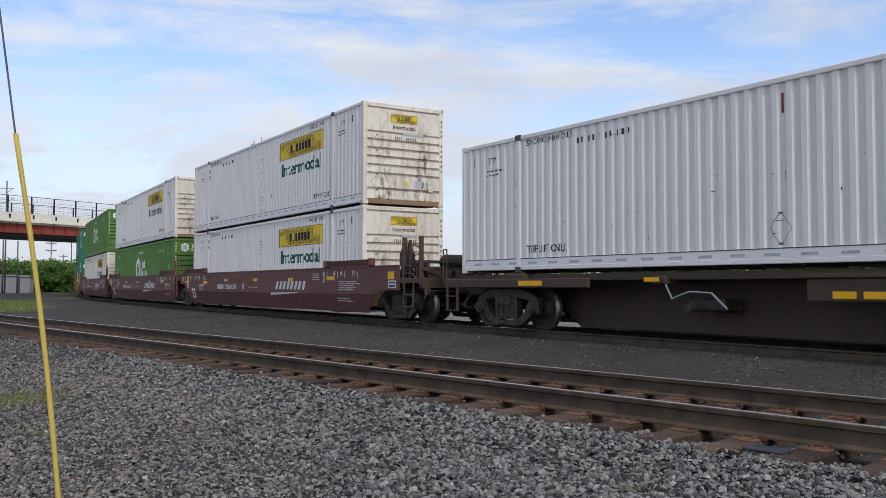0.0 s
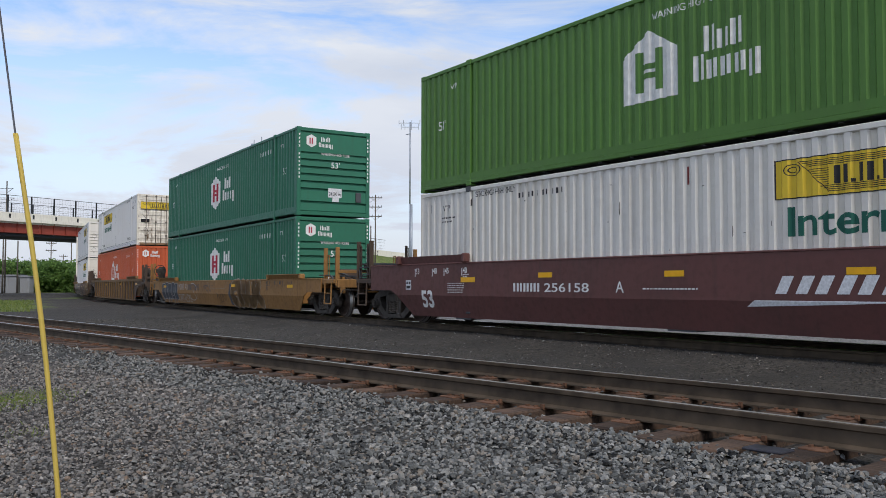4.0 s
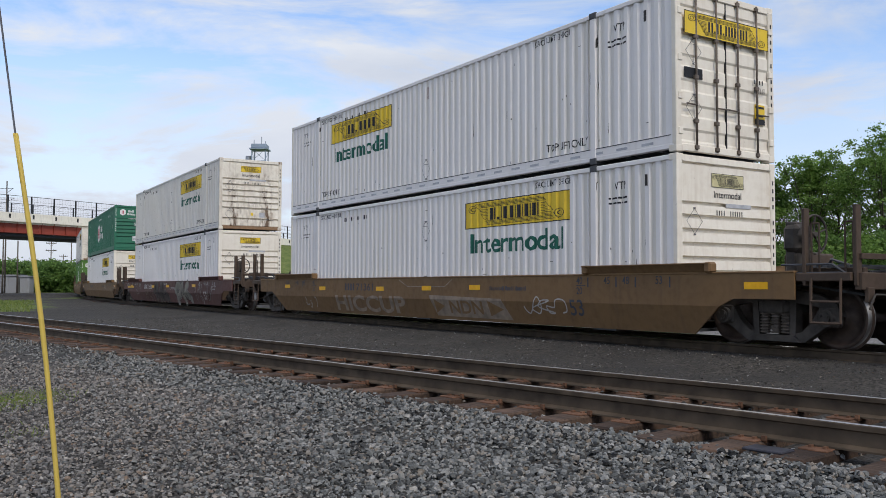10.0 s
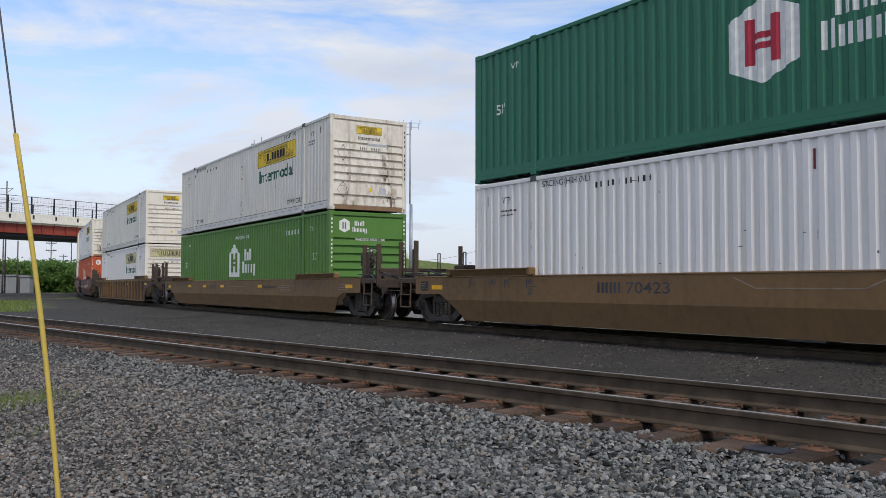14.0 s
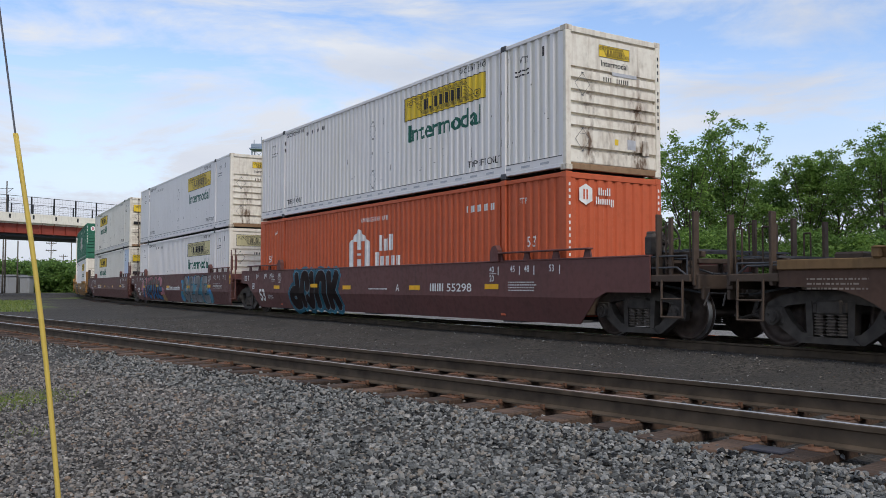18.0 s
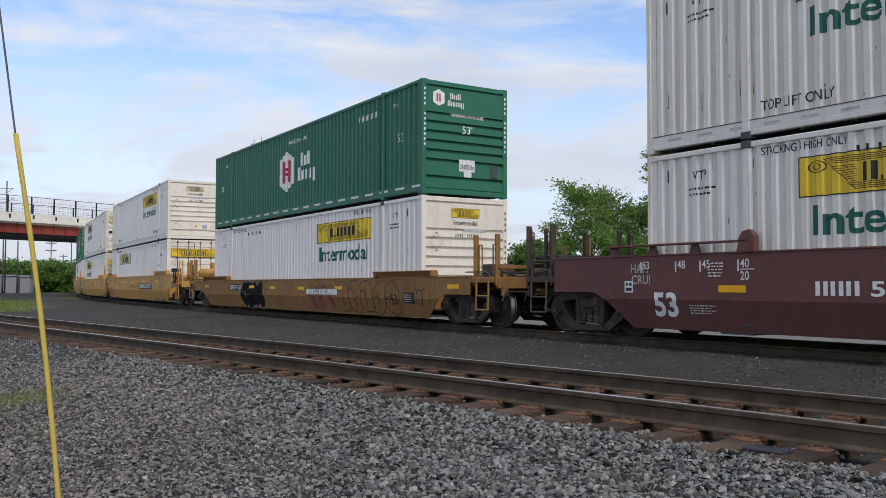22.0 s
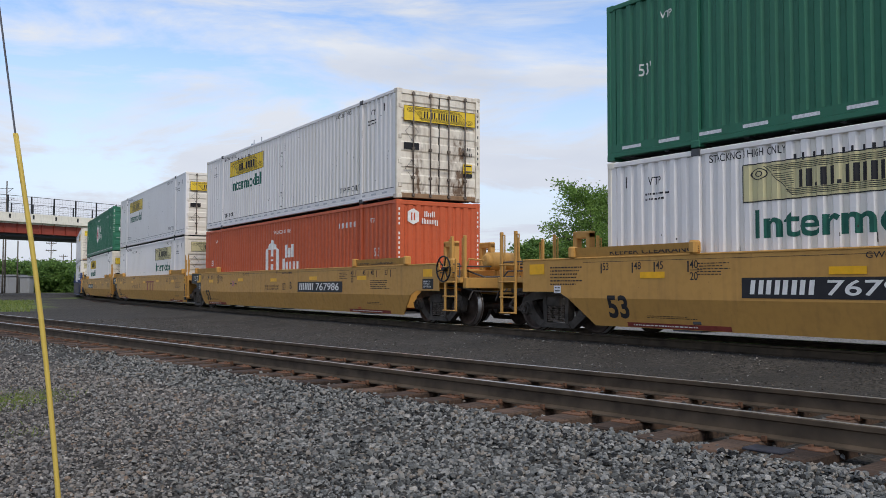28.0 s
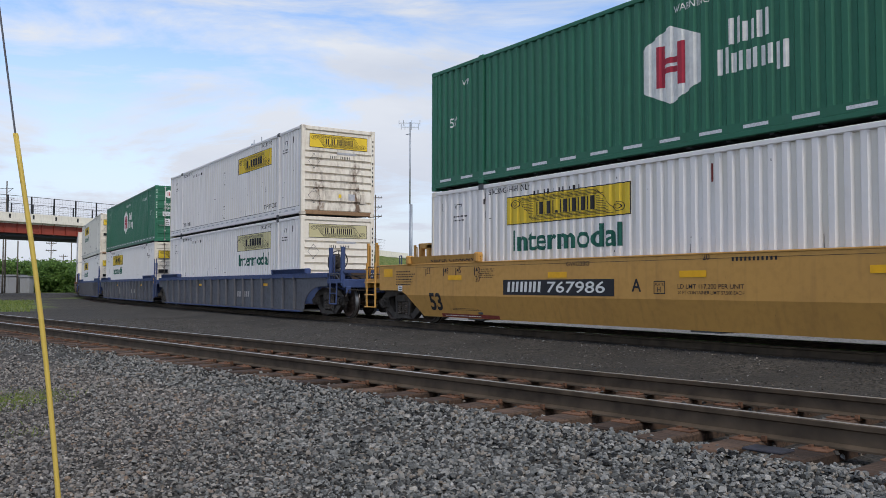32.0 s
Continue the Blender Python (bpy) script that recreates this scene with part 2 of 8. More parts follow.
def stone_material(name, tones):
    m, n, l, p = nodes_of(name, 0.8)
    g = n.new("ShaderNodeNewGeometry")
    r = n.new("ShaderNodeValToRGB")
    e = r.color_ramp.elements
    e[0].position, e[0].color = 0.0, (*tones[0], 1)
    e[1].position, e[1].color = 0.5, (*tones[1], 1)
    for pos, col in zip((0.82, 0.92, 1.0), tones[2:]):
        x = e.new(pos)
        x.color = (*col, 1)
    l.new(g.outputs["Random Per Island"], r.inputs["Fac"])
    f = noise_of(n, l, 60, detail=4, rnd=False)
    l.new(mix(n, l, 0.5, r.outputs["Color"], ramp(n, l, f, 0.3, 0.7, (0.35, 0.35, 0.36, 1), (1, 1, 1, 1)), "MULTIPLY"), p.inputs["Base Color"])
    bump(n, l, p, f, 0.4, 0.004)
    return m


STONE = stone_material("crushed_stone", ((0.022, 0.023, 0.024), (0.180, 0.186, 0.181), (0.30, 0.298, 0.285), (0.19, 0.155, 0.12), (0.42, 0.41, 0.385)))
FINES = stone_material("dark_fine_gravel", ((0.030, 0.028, 0.026), (0.075, 0.070, 0.064), (0.105, 0.098, 0.088), (0.10, 0.075, 0.055), (0.15, 0.14, 0.13)))
PEBBLE = stone_material("yard_pebbles", ((0.045, 0.043, 0.042), (0.205, 0.192, 0.18), (0.30, 0.285, 0.26), (0.22, 0.155, 0.11), (0.46, 0.44, 0.41)))


def ground_material():
    """Gravel with soil and grass patches where they lie in the yard."""
    m, n, l, p = nodes_of("yard_gravel", 0.9)
    t = n.new("ShaderNodeTexCoord")
    v = n.new("ShaderNodeTexVoronoi")
    v.inputs["Scale"].default_value = 26
    l.new(t.outputs["Object"], v.inputs["Vector"])
    v2 = n.new("ShaderNodeTexVoronoi")
    v2.inputs["Scale"].default_value = 70
    l.new(t.outputs["Object"], v2.inputs["Vector"])
    sep = n.new("ShaderNodeSeparateColor")
    l.new(v.outputs["Color"], sep.inputs["Color"])
    pebble = ramp(n, l, sep.outputs["Red"], 0, 1, (0.016, 0.015, 0.014, 1), (0.108, 0.099, 0.088, 1))
    sep2 = n.new("ShaderNodeSeparateColor")
    l.new(v2.outputs["Color"], sep2.inputs["Color"])
    fine = ramp(n, l, sep2.outputs["Red"], 0, 1, (0.018, 0.017, 0.016, 1), (0.085, 0.080, 0.074, 1))
    c = mix(n, l, ramp(n, l, noise_of(n, l, 0.8, detail=5, rnd=False), 0.4, 0.6), pebble, fine)
    c = mix(n, l, 0.55, c, ramp(n, l, noise_of(n, l, 0.25, detail=6, rnd=False), 0.3, 0.7, (0.42, 0.40, 0.38, 1), (1.15, 1.12, 1.06, 1)), "MULTIPLY")
    at = n.new("ShaderNodeAttribute")
    at.attribute_name = "grass"
    gcol = ramp(n, l, noise_of(n, l, 5, detail=6, rnd=False), 0.3, 0.7, (0.07, 0.11, 0.022, 1), (0.16, 0.19, 0.05, 1))
    edge = n.new("ShaderNodeMath")
    edge.operation = "MULTIPLY_ADD"
    l.new(at.outputs["Fac"], edge.inputs[0])
    edge.inputs[1].default_value = 1.6
    sub = n.new("ShaderNodeMath")
    sub.operation, sub.inputs[1].default_value = "SUBTRACT", 0.8
    l.new(noise_of(n, l, 3, detail=6, rnd=False), sub.inputs[0])
    l.new(sub.outputs[0], edge.inputs[2])
    c = mix(n, l, ramp(n, l, edge.outputs[0], 0.3, 0.6), c, gcol)
    pale = n.new("ShaderNodeAttribute")
    pale.attribute_name = "pale"
    c = mix(n, l, pale.outputs["Fac"], c, ramp(n, l, sep.outputs["Green"], 0, 1, (0.16, 0.155, 0.15, 1), (0.42, 0.41, 0.40, 1)))
    l.new(c, p.inputs["Base Color"])
    bump(n, l, p, v.outputs["Distance"], 0.7, 0.03)
    return m


GROUND = ground_material()


def tie_material():
    m, n, l, p = nodes_of("weathered_tie_wood", 0.85)
    f = noise_of(n, l, 5, (0.6, 9, 9), 6)
    g = noise_of(n, l, 3, detail=5)
    c = ramp(n, l, f, 0.3, 0.7, (0.036, 0.027, 0.022, 1), (0.120, 0.080, 0.058, 1))
    c = mix(n, l, ramp(n, l, g, 0.5, 0.7), c, (0.145, 0.092, 0.064))
    oi = n.new("ShaderNodeObjectInfo")
    c = mix(n, l, 1.0, c, ramp(n, l, oi.outputs["Random"], 0.0, 1.0, (0.35, 0.33, 0.33, 1), (1.15, 1.1, 1.05, 1)), "MULTIPLY")
    l.new(c, p.inputs["Base Color"])
    bump(n, l, p, f, 0.5, 0.01)
    return m


TIE = tie_material()

# ---- mesh helpers ----
I4 = Matrix.Identity(4)


def quad_box(bm, x0, x1, y0, y1, z0, z1, m=None):
    v = [bm.verts.new((m @ Vector(c)) if m else c) for c in
         ((x0, y0, z0), (x1, y0, z0), (x1, y1, z0), (x0, y1, z0), (x0, y0, z1), (x1, y0, z1), (x1, y1, z1), (x0, y1, z1))]
    for f in ((3, 2, 1, 0), (4, 5, 6, 7), (0, 1, 5, 4), (1, 2, 6, 5), (2, 3, 7, 6), (3, 0, 4, 7)):
        bm.faces.new([v[i] for i in f])


def soft_box(bm, x0, x1, y0, y1, z0, z1, r=0.012):
    """A box with chamfered edges all round."""
    t = bmesh.new()
    quad_box(t, x0, x1, y0, y1, z0, z1)
    bmesh.ops.bevel(t, geom=t.edges[:], offset=r, segments=1, affect="EDGES")
    join(bm, t)


def join(bm, other, m=None):
    idx = {}
    for v in other.verts:
        idx[v] = bm.verts.new((m @ v.co) if m else v.co)
    for f in other.faces:
        g = bm.faces.new([idx[v] for v in f.verts])
        g.smooth = f.smooth
    other.free()


def rod(bm, a, b, r, n=8, r2=None, caps=True):
    a, b = Vector(a), Vector(b)
    q = (b - a).to_track_quat("Z", "Y")
    r2 = r if r2 is None else r2
    A = [bm.verts.new(a + q @ Vector((r * math.cos(i * math.tau / n), r * math.sin(i * math.tau / n), 0))) for i in range(n)]
    B = [bm.verts.new(b + q @ Vector((r2 * math.cos(i * math.tau / n), r2 * math.sin(i * math.tau / n), 0))) for i in range(n)]
    for i in range(n):
        f = bm.faces.new((A[i], A[(i + 1) % n], B[(i + 1) % n], B[i]))
        f.smooth = n > 6
    if caps:
        bm.faces.new(A[::-1]), bm.faces.new(B)


def bar(bm, pts, r, n=6):
    for a, b in zip(pts, pts[1:]):
        rod(bm, a, b, r, n)


def prism(bm, pts, y0, y1, shear=None):
    """A slab from an outline in x, z, between y0 and y1. shear: how far y shifts as a function of z."""
    sh = shear or (lambda z: 0.0)
    A = [bm.verts.new((x, y0 + sh(z), z)) for x, z in pts]
    B = [bm.verts.new((x, y1 + sh(z), z)) for x, z in pts]
    k = len(pts)
    bm.faces.new(A), bm.faces.new(B[::-1])
    for i in range(k):
        j = (i + 1) % k
        bm.faces.new((A[j], A[i], B[i], B[j]))


def lathe(bm, prof, y_axis=True, n=32):
    """A ring of the profile (radius, y) turned about the y axis."""
    rings = [[bm.verts.new((r * math.cos(i * math.tau / n), y, r * math.sin(i * math.tau / n))) for i in range(n)] for r, y in prof]
    for a, b in zip(rings, rings[1:]):
        for i in range(n):
            f = bm.faces.new((a[i], a[(i + 1) % n], b[(i + 1) % n], b[i]))
            f.smooth = True
    bm.faces.new(rings[0]), bm.faces.new(rings[-1][::-1])


def mesh_of(bm, material, name="mesh"):
    bmesh.ops.recalc_face_normals(bm, faces=bm.faces)
    me = bpy.data.meshes.new(name)
    bm.to_mesh(me)
    bm.free()
    me.materials.append(material)
    return me


def part(name, bm, material, parent, label="", m=None):
    """Links a bmesh or a mesh as ONE object under a thing or a part."""
    me = bm if isinstance(bm, bpy.types.Mesh) else mesh_of(bm, material, name)
    ob = new(name, me)
    ob.parent = parent
    if m is not None:
        ob.matrix_basis = m
    return tagged(ob, label)


def thing(name, label, category, group="", m=None, kind=""):
    ob = new(name)
    ob.empty_display_size = 0.3
    if m is not None:
        ob.matrix_basis = m
    return tagged(ob, label, category, group, kind)


KEPT = {}


def shared(key, material, build):
    """One mesh for all alike parts."""
    if key not in KEPT:
        bm = bmesh.new()
        build(bm)
        KEPT[key] = mesh_of(bm, material, str(key))
    return KEPT[key]


def boxed(name, parent, material, dims, r=0.0, label=""):
    def build(bm):
        (soft_box(bm, *dims, r) if r else quad_box(bm, *dims))
    return part(name, shared((name, material.name, dims), material, build), material, parent, label)


GLYPHS = {}


def lettering(text, height, bold=0.0, squeeze=1.0):
    """A flat mesh of the text in x, z, its left foot at the origin, as vertex and face lists."""
    key = (text, bold)
    if key not in GLYPHS:
        cu = bpy.data.curves.new("text", "FONT")
        cu.body, cu.size, cu.offset, cu.resolution_u = text, 1.0, bold, 4
        ob = bpy.data.objects.new("text", cu)
        me = bpy.data.meshes.new_from_object(ob)
        GLYPHS[key] = ([tuple(v.co) for v in me.vertices], [tuple(p.vertices) for p in me.polygons])
        bpy.data.objects.remove(ob)
        bpy.data.meshes.remove(me)
        bpy.data.curves.remove(cu)
    V, Fs = GLYPHS[key]
    k = height / max(0.3, max(v[1] for v in V))
    x0 = min(v[0] for v in V)
    return [((v[0] - x0) * k * squeeze, 0, v[1] * k) for v in V], Fs


def flat_text(bm, text, u, z, height, bold=0.0, squeeze=1.0, width=None, y=0.0):
    V, Fs = lettering(text, height, bold, squeeze)
    w = max(v[0] for v in V)
    k = width / w if width else 1.0
    vs = [bm.verts.new((u + a * k, y + b, z + c)) for a, b, c in V]
    for f in Fs:
        bm.faces.new([vs[i] for i in f])


def flat_poly(bm, pts, y=0.0):
    bm.faces.new([bm.verts.new((u, y, z)) for u, z in pts])


def flat_rect(bm, u0, u1, z0, z1, y=0.0):
    flat_poly(bm, ((u0, z0), (u1, z0), (u1, z1), (u0, z1)), y)


def bars(bm, u0, u1, z0, z1, count, gap=0.5, y=0.0, lean=0.0):
    """Plain upright bars in a row, in place of writing that is not lettered."""
    w = (u1 - u0) / count
    for i in range(count):
        a = u0 + i * w
        b = a + w * (1 - gap)
        flat_poly(bm, ((a, z0), (b, z0), (b + lean, z1), (a + lean, z1)), y)


def ruled(bm, u0, u1, z0, z1, rows, seed=1):
    """Rows of small dashes for a block of fine print."""
    rr = random.Random(seed)
    h = (z1 - z0) / rows
    for i in range(rows):
        u = u0
        end = u0 + (u1 - u0) * rr.uniform(0.65, 1.0)
        while u < end:
            w = min(rr.uniform(0.02, 0.085), end - u)
            flat_rect(bm, u, u + w, z0 + i * h + h * 0.25, z0 + i * h + h * 0.62)
            u += w + 0.022


# ---- the line of the main track ----
KNOT_S = (-900, -150, -130, -80, -50, -25, 0, 30, 60, 900)
KNOT_K = (0, 0, 0.00264, 0.00264, 0.00233, 0.00206, 0.00154, 0.00085, 0, 0)
LINE_S = np.arange(-640.0, 561.0, 1.0)
_k = np.interp(LINE_S, KNOT_S, KNOT_K)
_psi = np.concatenate([[0], np.cumsum((_k[1:] + _k[:-1]) / 2)])
LINE_PSI = _psi - _psi[640] - 0.99668
_x = np.concatenate([[0], np.cumsum((np.cos(LINE_PSI[1:]) + np.cos(LINE_PSI[:-1])) / 2)])
_y = np.concatenate([[0], np.cumsum((np.sin(LINE_PSI[1:]) + np.sin(LINE_PSI[:-1])) / 2)])
LINE_X, LINE_Y = _x - _x[640], _y - _y[640] + 22.692


def on_line(s, side=0.0):
    x, y, a = np.interp(s, LINE_S, LINE_X), np.interp(s, LINE_S, LINE_Y), np.interp(s, LINE_S, LINE_PSI)
    return float(x - math.sin(a) * side), float(y + math.cos(a) * side), float(a)


def run(t):
    """How far the train has come at t seconds."""
    u = t - 16
    return 14.3459 * u - 0.0159 * u * u / 2 + 0.00022 * u ** 3 / 6


def car_pose(s):
    ax, ay, _ = on_line(s - 9)
    bx, by, _ = on_line(s + 9)
    return Matrix.Translation(((ax + bx) / 2, (ay + by) / 2, 0)) @ Matrix.Rotation(math.atan2(by - ay, bx - ax), 4, "Z")


# the siding in front: a gentle curve of its own
SIDE_A, SIDE_D = Vector((-13.8, 27.17)), Vector((0.6535, -0.7569))
SIDE_N = Vector((0.7569, 0.6535))


def on_siding(u, side=0.0):
    """u metres from the siding's anchor on its centre line; side to the far side."""
    bow = 0.00040 * (u - 0.0) * (u - 26.6)
    p = SIDE_A + SIDE_D * u + SIDE_N * (bow - 0.752 + side)
    slope = 0.00040 * (2 * u - 26.6)
    return p.x, p.y, math.atan2(SIDE_D.y + SIDE_N.y * slope, SIDE_D.x + SIDE_N.x * slope)


MOVERS = []
WHEELS = []

# ---- ground ----
def side_offset(x, y):
    """Distance from the siding's centre line, positive to the far side, and the way along it."""
    p = Vector((x, y)) - SIDE_A
    u = p.dot(SIDE_D)
    return p.dot(SIDE_N) - (0.00040 * u * (u - 26.6) - 0.752 if -30 < u < 60 else -0.4), u


MAIN_XY = np.stack([LINE_X, LINE_Y], 1)[300:760:2]


def main_offset(x, y):
    d = np.hypot(MAIN_XY[:, 0] - x, MAIN_XY[:, 1] - y)
    return float(d.min())


def behind_main(x, y):
    i = int(np.argmin(np.hypot(MAIN_XY[:, 0] - x, MAIN_XY[:, 1] - y))) * 2 + 300
    return (y - LINE_Y[i]) * math.cos(LINE_PSI[i]) - (x - LINE_X[i]) * math.sin(LINE_PSI[i]) > 0


def ground_height(x, y):
    a, _ = side_offset(x, y)
    b = main_offset(x, y)
    z = -0.30
    near = max(0.0, min(1.0, (2.3 - abs(a)) / 0.9))
    far = max(0.0, min(1.0, (2.6 - b) / 1.0))
    z += max(0.10 * near, 0.145 * far)
    if abs(a) < 1.42:
        z -= 0.05
    if a < 0:
        z -= 0.05 * min(1.0, max(0.0, (-a - 2.2) / 3.0))
    return z + 0.018 * noise.noise((x * 0.7, y * 0.7, 0)) + 0.012 * noise.noise((x * 2.3, y * 2.3, 4))


def spaced(near, fine, far, growth):
    out, step, v = [0.0], fine, 0.0
    while v < far:
        v += step
        out.append(v)
        if v > near:
            step *= growth
    return [-a for a in out[:0:-1]] + out


def build_ground():
    xs = spaced(14, 0.45, 2400, 1.16)
    ys = [y + 12 for y in spaced(18, 0.45, 2400, 1.16)]
    V, G, P = [], [], []
    for y in ys:
        for x in xs:
            near = abs(x) < 120 and -60 < y < 260
            V.append((x, y, ground_height(x, y) if near else -0.3))
            a, u = side_offset(x, y)
            b = main_offset(x, y) if near else 99
            g = 0.0
            if 40 < y < 73 and x < -0.468 * y and a > 2.2:
                g = 0.9
            if x < -30 and y > 150 and b > 5:
                g = 1.0
            if -5.4 < x < -3.9 and 8.4 < y < 10.2:
                g = 0.38
            if y > 75 and x > -35:
                g = 1.0
            if y < -12:
                g = 0.8
            G.append(g)
            P.append(0.55 if near and 5.2 < b < 26 and y < 60 and x > -8 and behind_main(x, y) else 0.0)
    w = len(xs)
    F = [(j * w + i, j * w + i + 1, (j + 1) * w + i + 1, (j + 1) * w + i) for j in range(len(ys) - 1) for i in range(w - 1)]
    me = bpy.data.meshes.new("ground")
    me.from_pydata(V, [], F)
    me.materials.append(GROUND)
    me.attributes.new("grass", "FLOAT", "POINT").data.foreach_set("value", G)
    me.attributes.new("pale", "FLOAT", "POINT").data.foreach_set("value", P)
    me.polygons.foreach_set("use_smooth", [True] * len(F))
    tagged(new("ground", me), "dark grey gravel yard with grassy patches beside the tracks", "ground", kind="structure")


build_ground()

# ---- tracks ----
RAIL_SECTION = ((-0.07, -0.17), (0.07, -0.17), (0.07, -0.158), (0.014, -0.14), (0.010, -0.05), (0.034, -0.038), (0.036, -0.006),
                (0.028, 0.0), (-0.028, 0.0), (-0.036, -0.006), (-0.034, -0.038), (-0.010, -0.05), (-0.014, -0.14), (-0.07, -0.158))


def rail(name, where, stops, side, parent, head):
    """A rolled rail along a line; the worn head is brighter."""
    V, F = [], []
    k = len(RAIL_SECTION)
    for s in stops:
        x, y, a = where(s, side)
        for d, z in RAIL_SECTION:
            V.append((x - math.sin(a) * d, y + math.cos(a) * d, z))
    for i in range(len(stops) - 1):
        for j in range(k):
            F.append((i * k + j, i * k + (j + 1) % k, (i + 1) * k + (j + 1) % k, (i + 1) * k + j))
    me = bpy.data.meshes.new(name)
    me.from_pydata(V, [], F)
    me.materials.append(RAILSIDE)
    me.materials.append(head)
    for i, f in enumerate(me.polygons):
        f.material_index = 1 if i % k in ((6, 7, 8) if head is RAILTOP else (7,)) else 0
    ob = new(name, me)
    ob.parent = parent
    return ob


def tie_mesh():
    bm = bmesh.new()
    soft_box(bm, -0.115, 0.115, -1.30, 1.30, -0.36, -0.178, 0.014)
    for v in bm.verts:
        v.co += Vector((noise.noise(v.co * 5) * 0.008, noise.noise(v.co * 4 + Vector((9, 0, 0))) * 0.012, noise.noise(v.co * 6) * 0.006))
    return mesh_of(bm, TIE, "tie")


def plate_mesh():
    bm = bmesh.new()
    soft_box(bm, -0.098, 0.098, -0.19, 0.19, -0.180, -0.166, 0.004)
    for y in (-0.10, 0.10):
        for x in (-0.05, 0.05):
            quad_box(bm, x - 0.011, x + 0.011, y - 0.02, y + 0.02, -0.17, -0.152)
    return mesh_of(bm, RUST, "tie_plate")


def anchor_mesh():
    bm = bmesh.new()
    quad_box(bm, 0.10, 0.125, -0.085, 0.085, -0.19, -0.155)
    quad_box(bm, 0.10, 0.13, -0.10, -0.07, -0.175, -0.14)
    return mesh_of(bm, RUST, "rail_anchor")


TIE_MESH, PLATE_MESH, ANCHOR_MESH = tie_mesh(), plate_mesh(), anchor_mesh()


def lay_track(name, label, where, rail_stops, tie_stops, detail):
    tr = thing(name, label, "railway track", kind="structure")
    for side in (-0.755, 0.755):
        rail("rail", where, rail_stops, side, tr, RAILWORN if name == "siding_track" else RAILTOP)
    rr = random.Random(5)
    for s in tie_stops:
        x, y, a = where(s)
        turn = Matrix.Translation((x, y, rr.uniform(-0.006, 0.004))) @ Matrix.Rotation(a + rr.uniform(-0.015, 0.015), 4, "Z")
        slide = turn @ Matrix.Translation((0, rr.uniform(-0.13, 0.10), 0))
        part("tie", TIE_MESH, TIE, tr, m=slide)
        if detail(s):
            for side in (-0.755, 0.755):
                part("tie_plate", PLATE_MESH, RUST, tr, m=turn @ Matrix.Translation((0, side, 0)))
                if rr.random() < 0.5:
                    part("rail_anchor", ANCHOR_MESH, RUST, tr, m=turn @ Matrix.Translation((0, side, 0)))
    return tr


lay_track("siding_track", "empty siding track with rusty steel rails and weathered wooden ties", on_siding,
          np.arange(-24, 52, 1.0), np.arange(-20, 42, 0.52), lambda s: 2 < s < 34)
lay_track("main_track", "main track with polished rails under the passing train", on_line,
          np.arange(-240, 160, 2.0), np.arange(-60, 40, 0.55), lambda s: False)


# ---- ballast stones ----
def scatter_stones(name, label, spots, seed, material=None):
    """Many small broken stones in one mesh; spots are x, y, size."""
    rr = np.random.RandomState(seed)
    k = len(spots)
    sp = np.array(spots)
    n = 5
    turn = np.arange(n)[None] * math.tau / n + rr.uniform(-0.45, 0.45, (k, n))
    foot = np.stack([np.cos(turn), np.sin(turn), np.full((k, n), -0.7)], 2) * rr.uniform(0.75, 1.1, (k, n, 1))
    crown = rr.uniform(0.50, 0.95, (k, n, 1))
    top = np.concatenate([foot[:, :, :2] * crown, rr.uniform(0.30, 0.72, (k, n, 1))], 2)
    shape = np.concatenate([foot, top], 1) * rr.uniform(0.72, 1.2, (k, 1, 3)) * sp[:, None, 3:4] * 1.0
    shape[:, :, 2] *= rr.uniform(0.42, 0.85, (k, 1))
    e = rr.uniform(0, math.tau, (k, 3))
    e[:, 1] = rr.normal(0, 0.5, k)
    c, s = np.cos(e), np.sin(e)
    z0, o1 = np.zeros(k), np.ones(k)
    Rz = np.stack([c[:, 0], -s[:, 0], z0, s[:, 0], c[:, 0], z0, z0, z0, o1], 1).reshape(k, 3, 3)
    Rx = np.stack([o1, z0, z0, z0, c[:, 1], -s[:, 1], z0, s[:, 1], c[:, 1]], 1).reshape(k, 3, 3)
    pts = np.einsum("kij,kjl,knl->kni", Rz, Rx, shape) + sp[:, None, :3]
    sides = [i for j in range(n) for i in (j, (j + 1) % n, n + (j + 1) % n, n + j)] + [n + j for j in range(n)]
    sizes = [4] * n + [n]
    loops = (np.array(sides)[None] + (np.arange(k) * 2 * n)[:, None]).reshape(-1)
    starts = (np.cumsum([0] + sizes[:-1])[None] + (np.arange(k) * len(sides))[:, None]).reshape(-1)
    me = bpy.data.meshes.new(name)
    me.vertices.add(k * 2 * n)
    me.vertices.foreach_set("co", pts.reshape(-1))
    me.loops.add(len(loops))
    me.loops.foreach_set("vertex_index", loops)
    me.polygons.add(len(starts))
    me.polygons.foreach_set("loop_start", starts)
    me.update(calc_edges=True)
    me.polygons.foreach_set("use_smooth", [False] * len(starts))
    me.materials.append(material or STONE)
    return tagged(new(name, me), label, "gravel", kind="stuff")


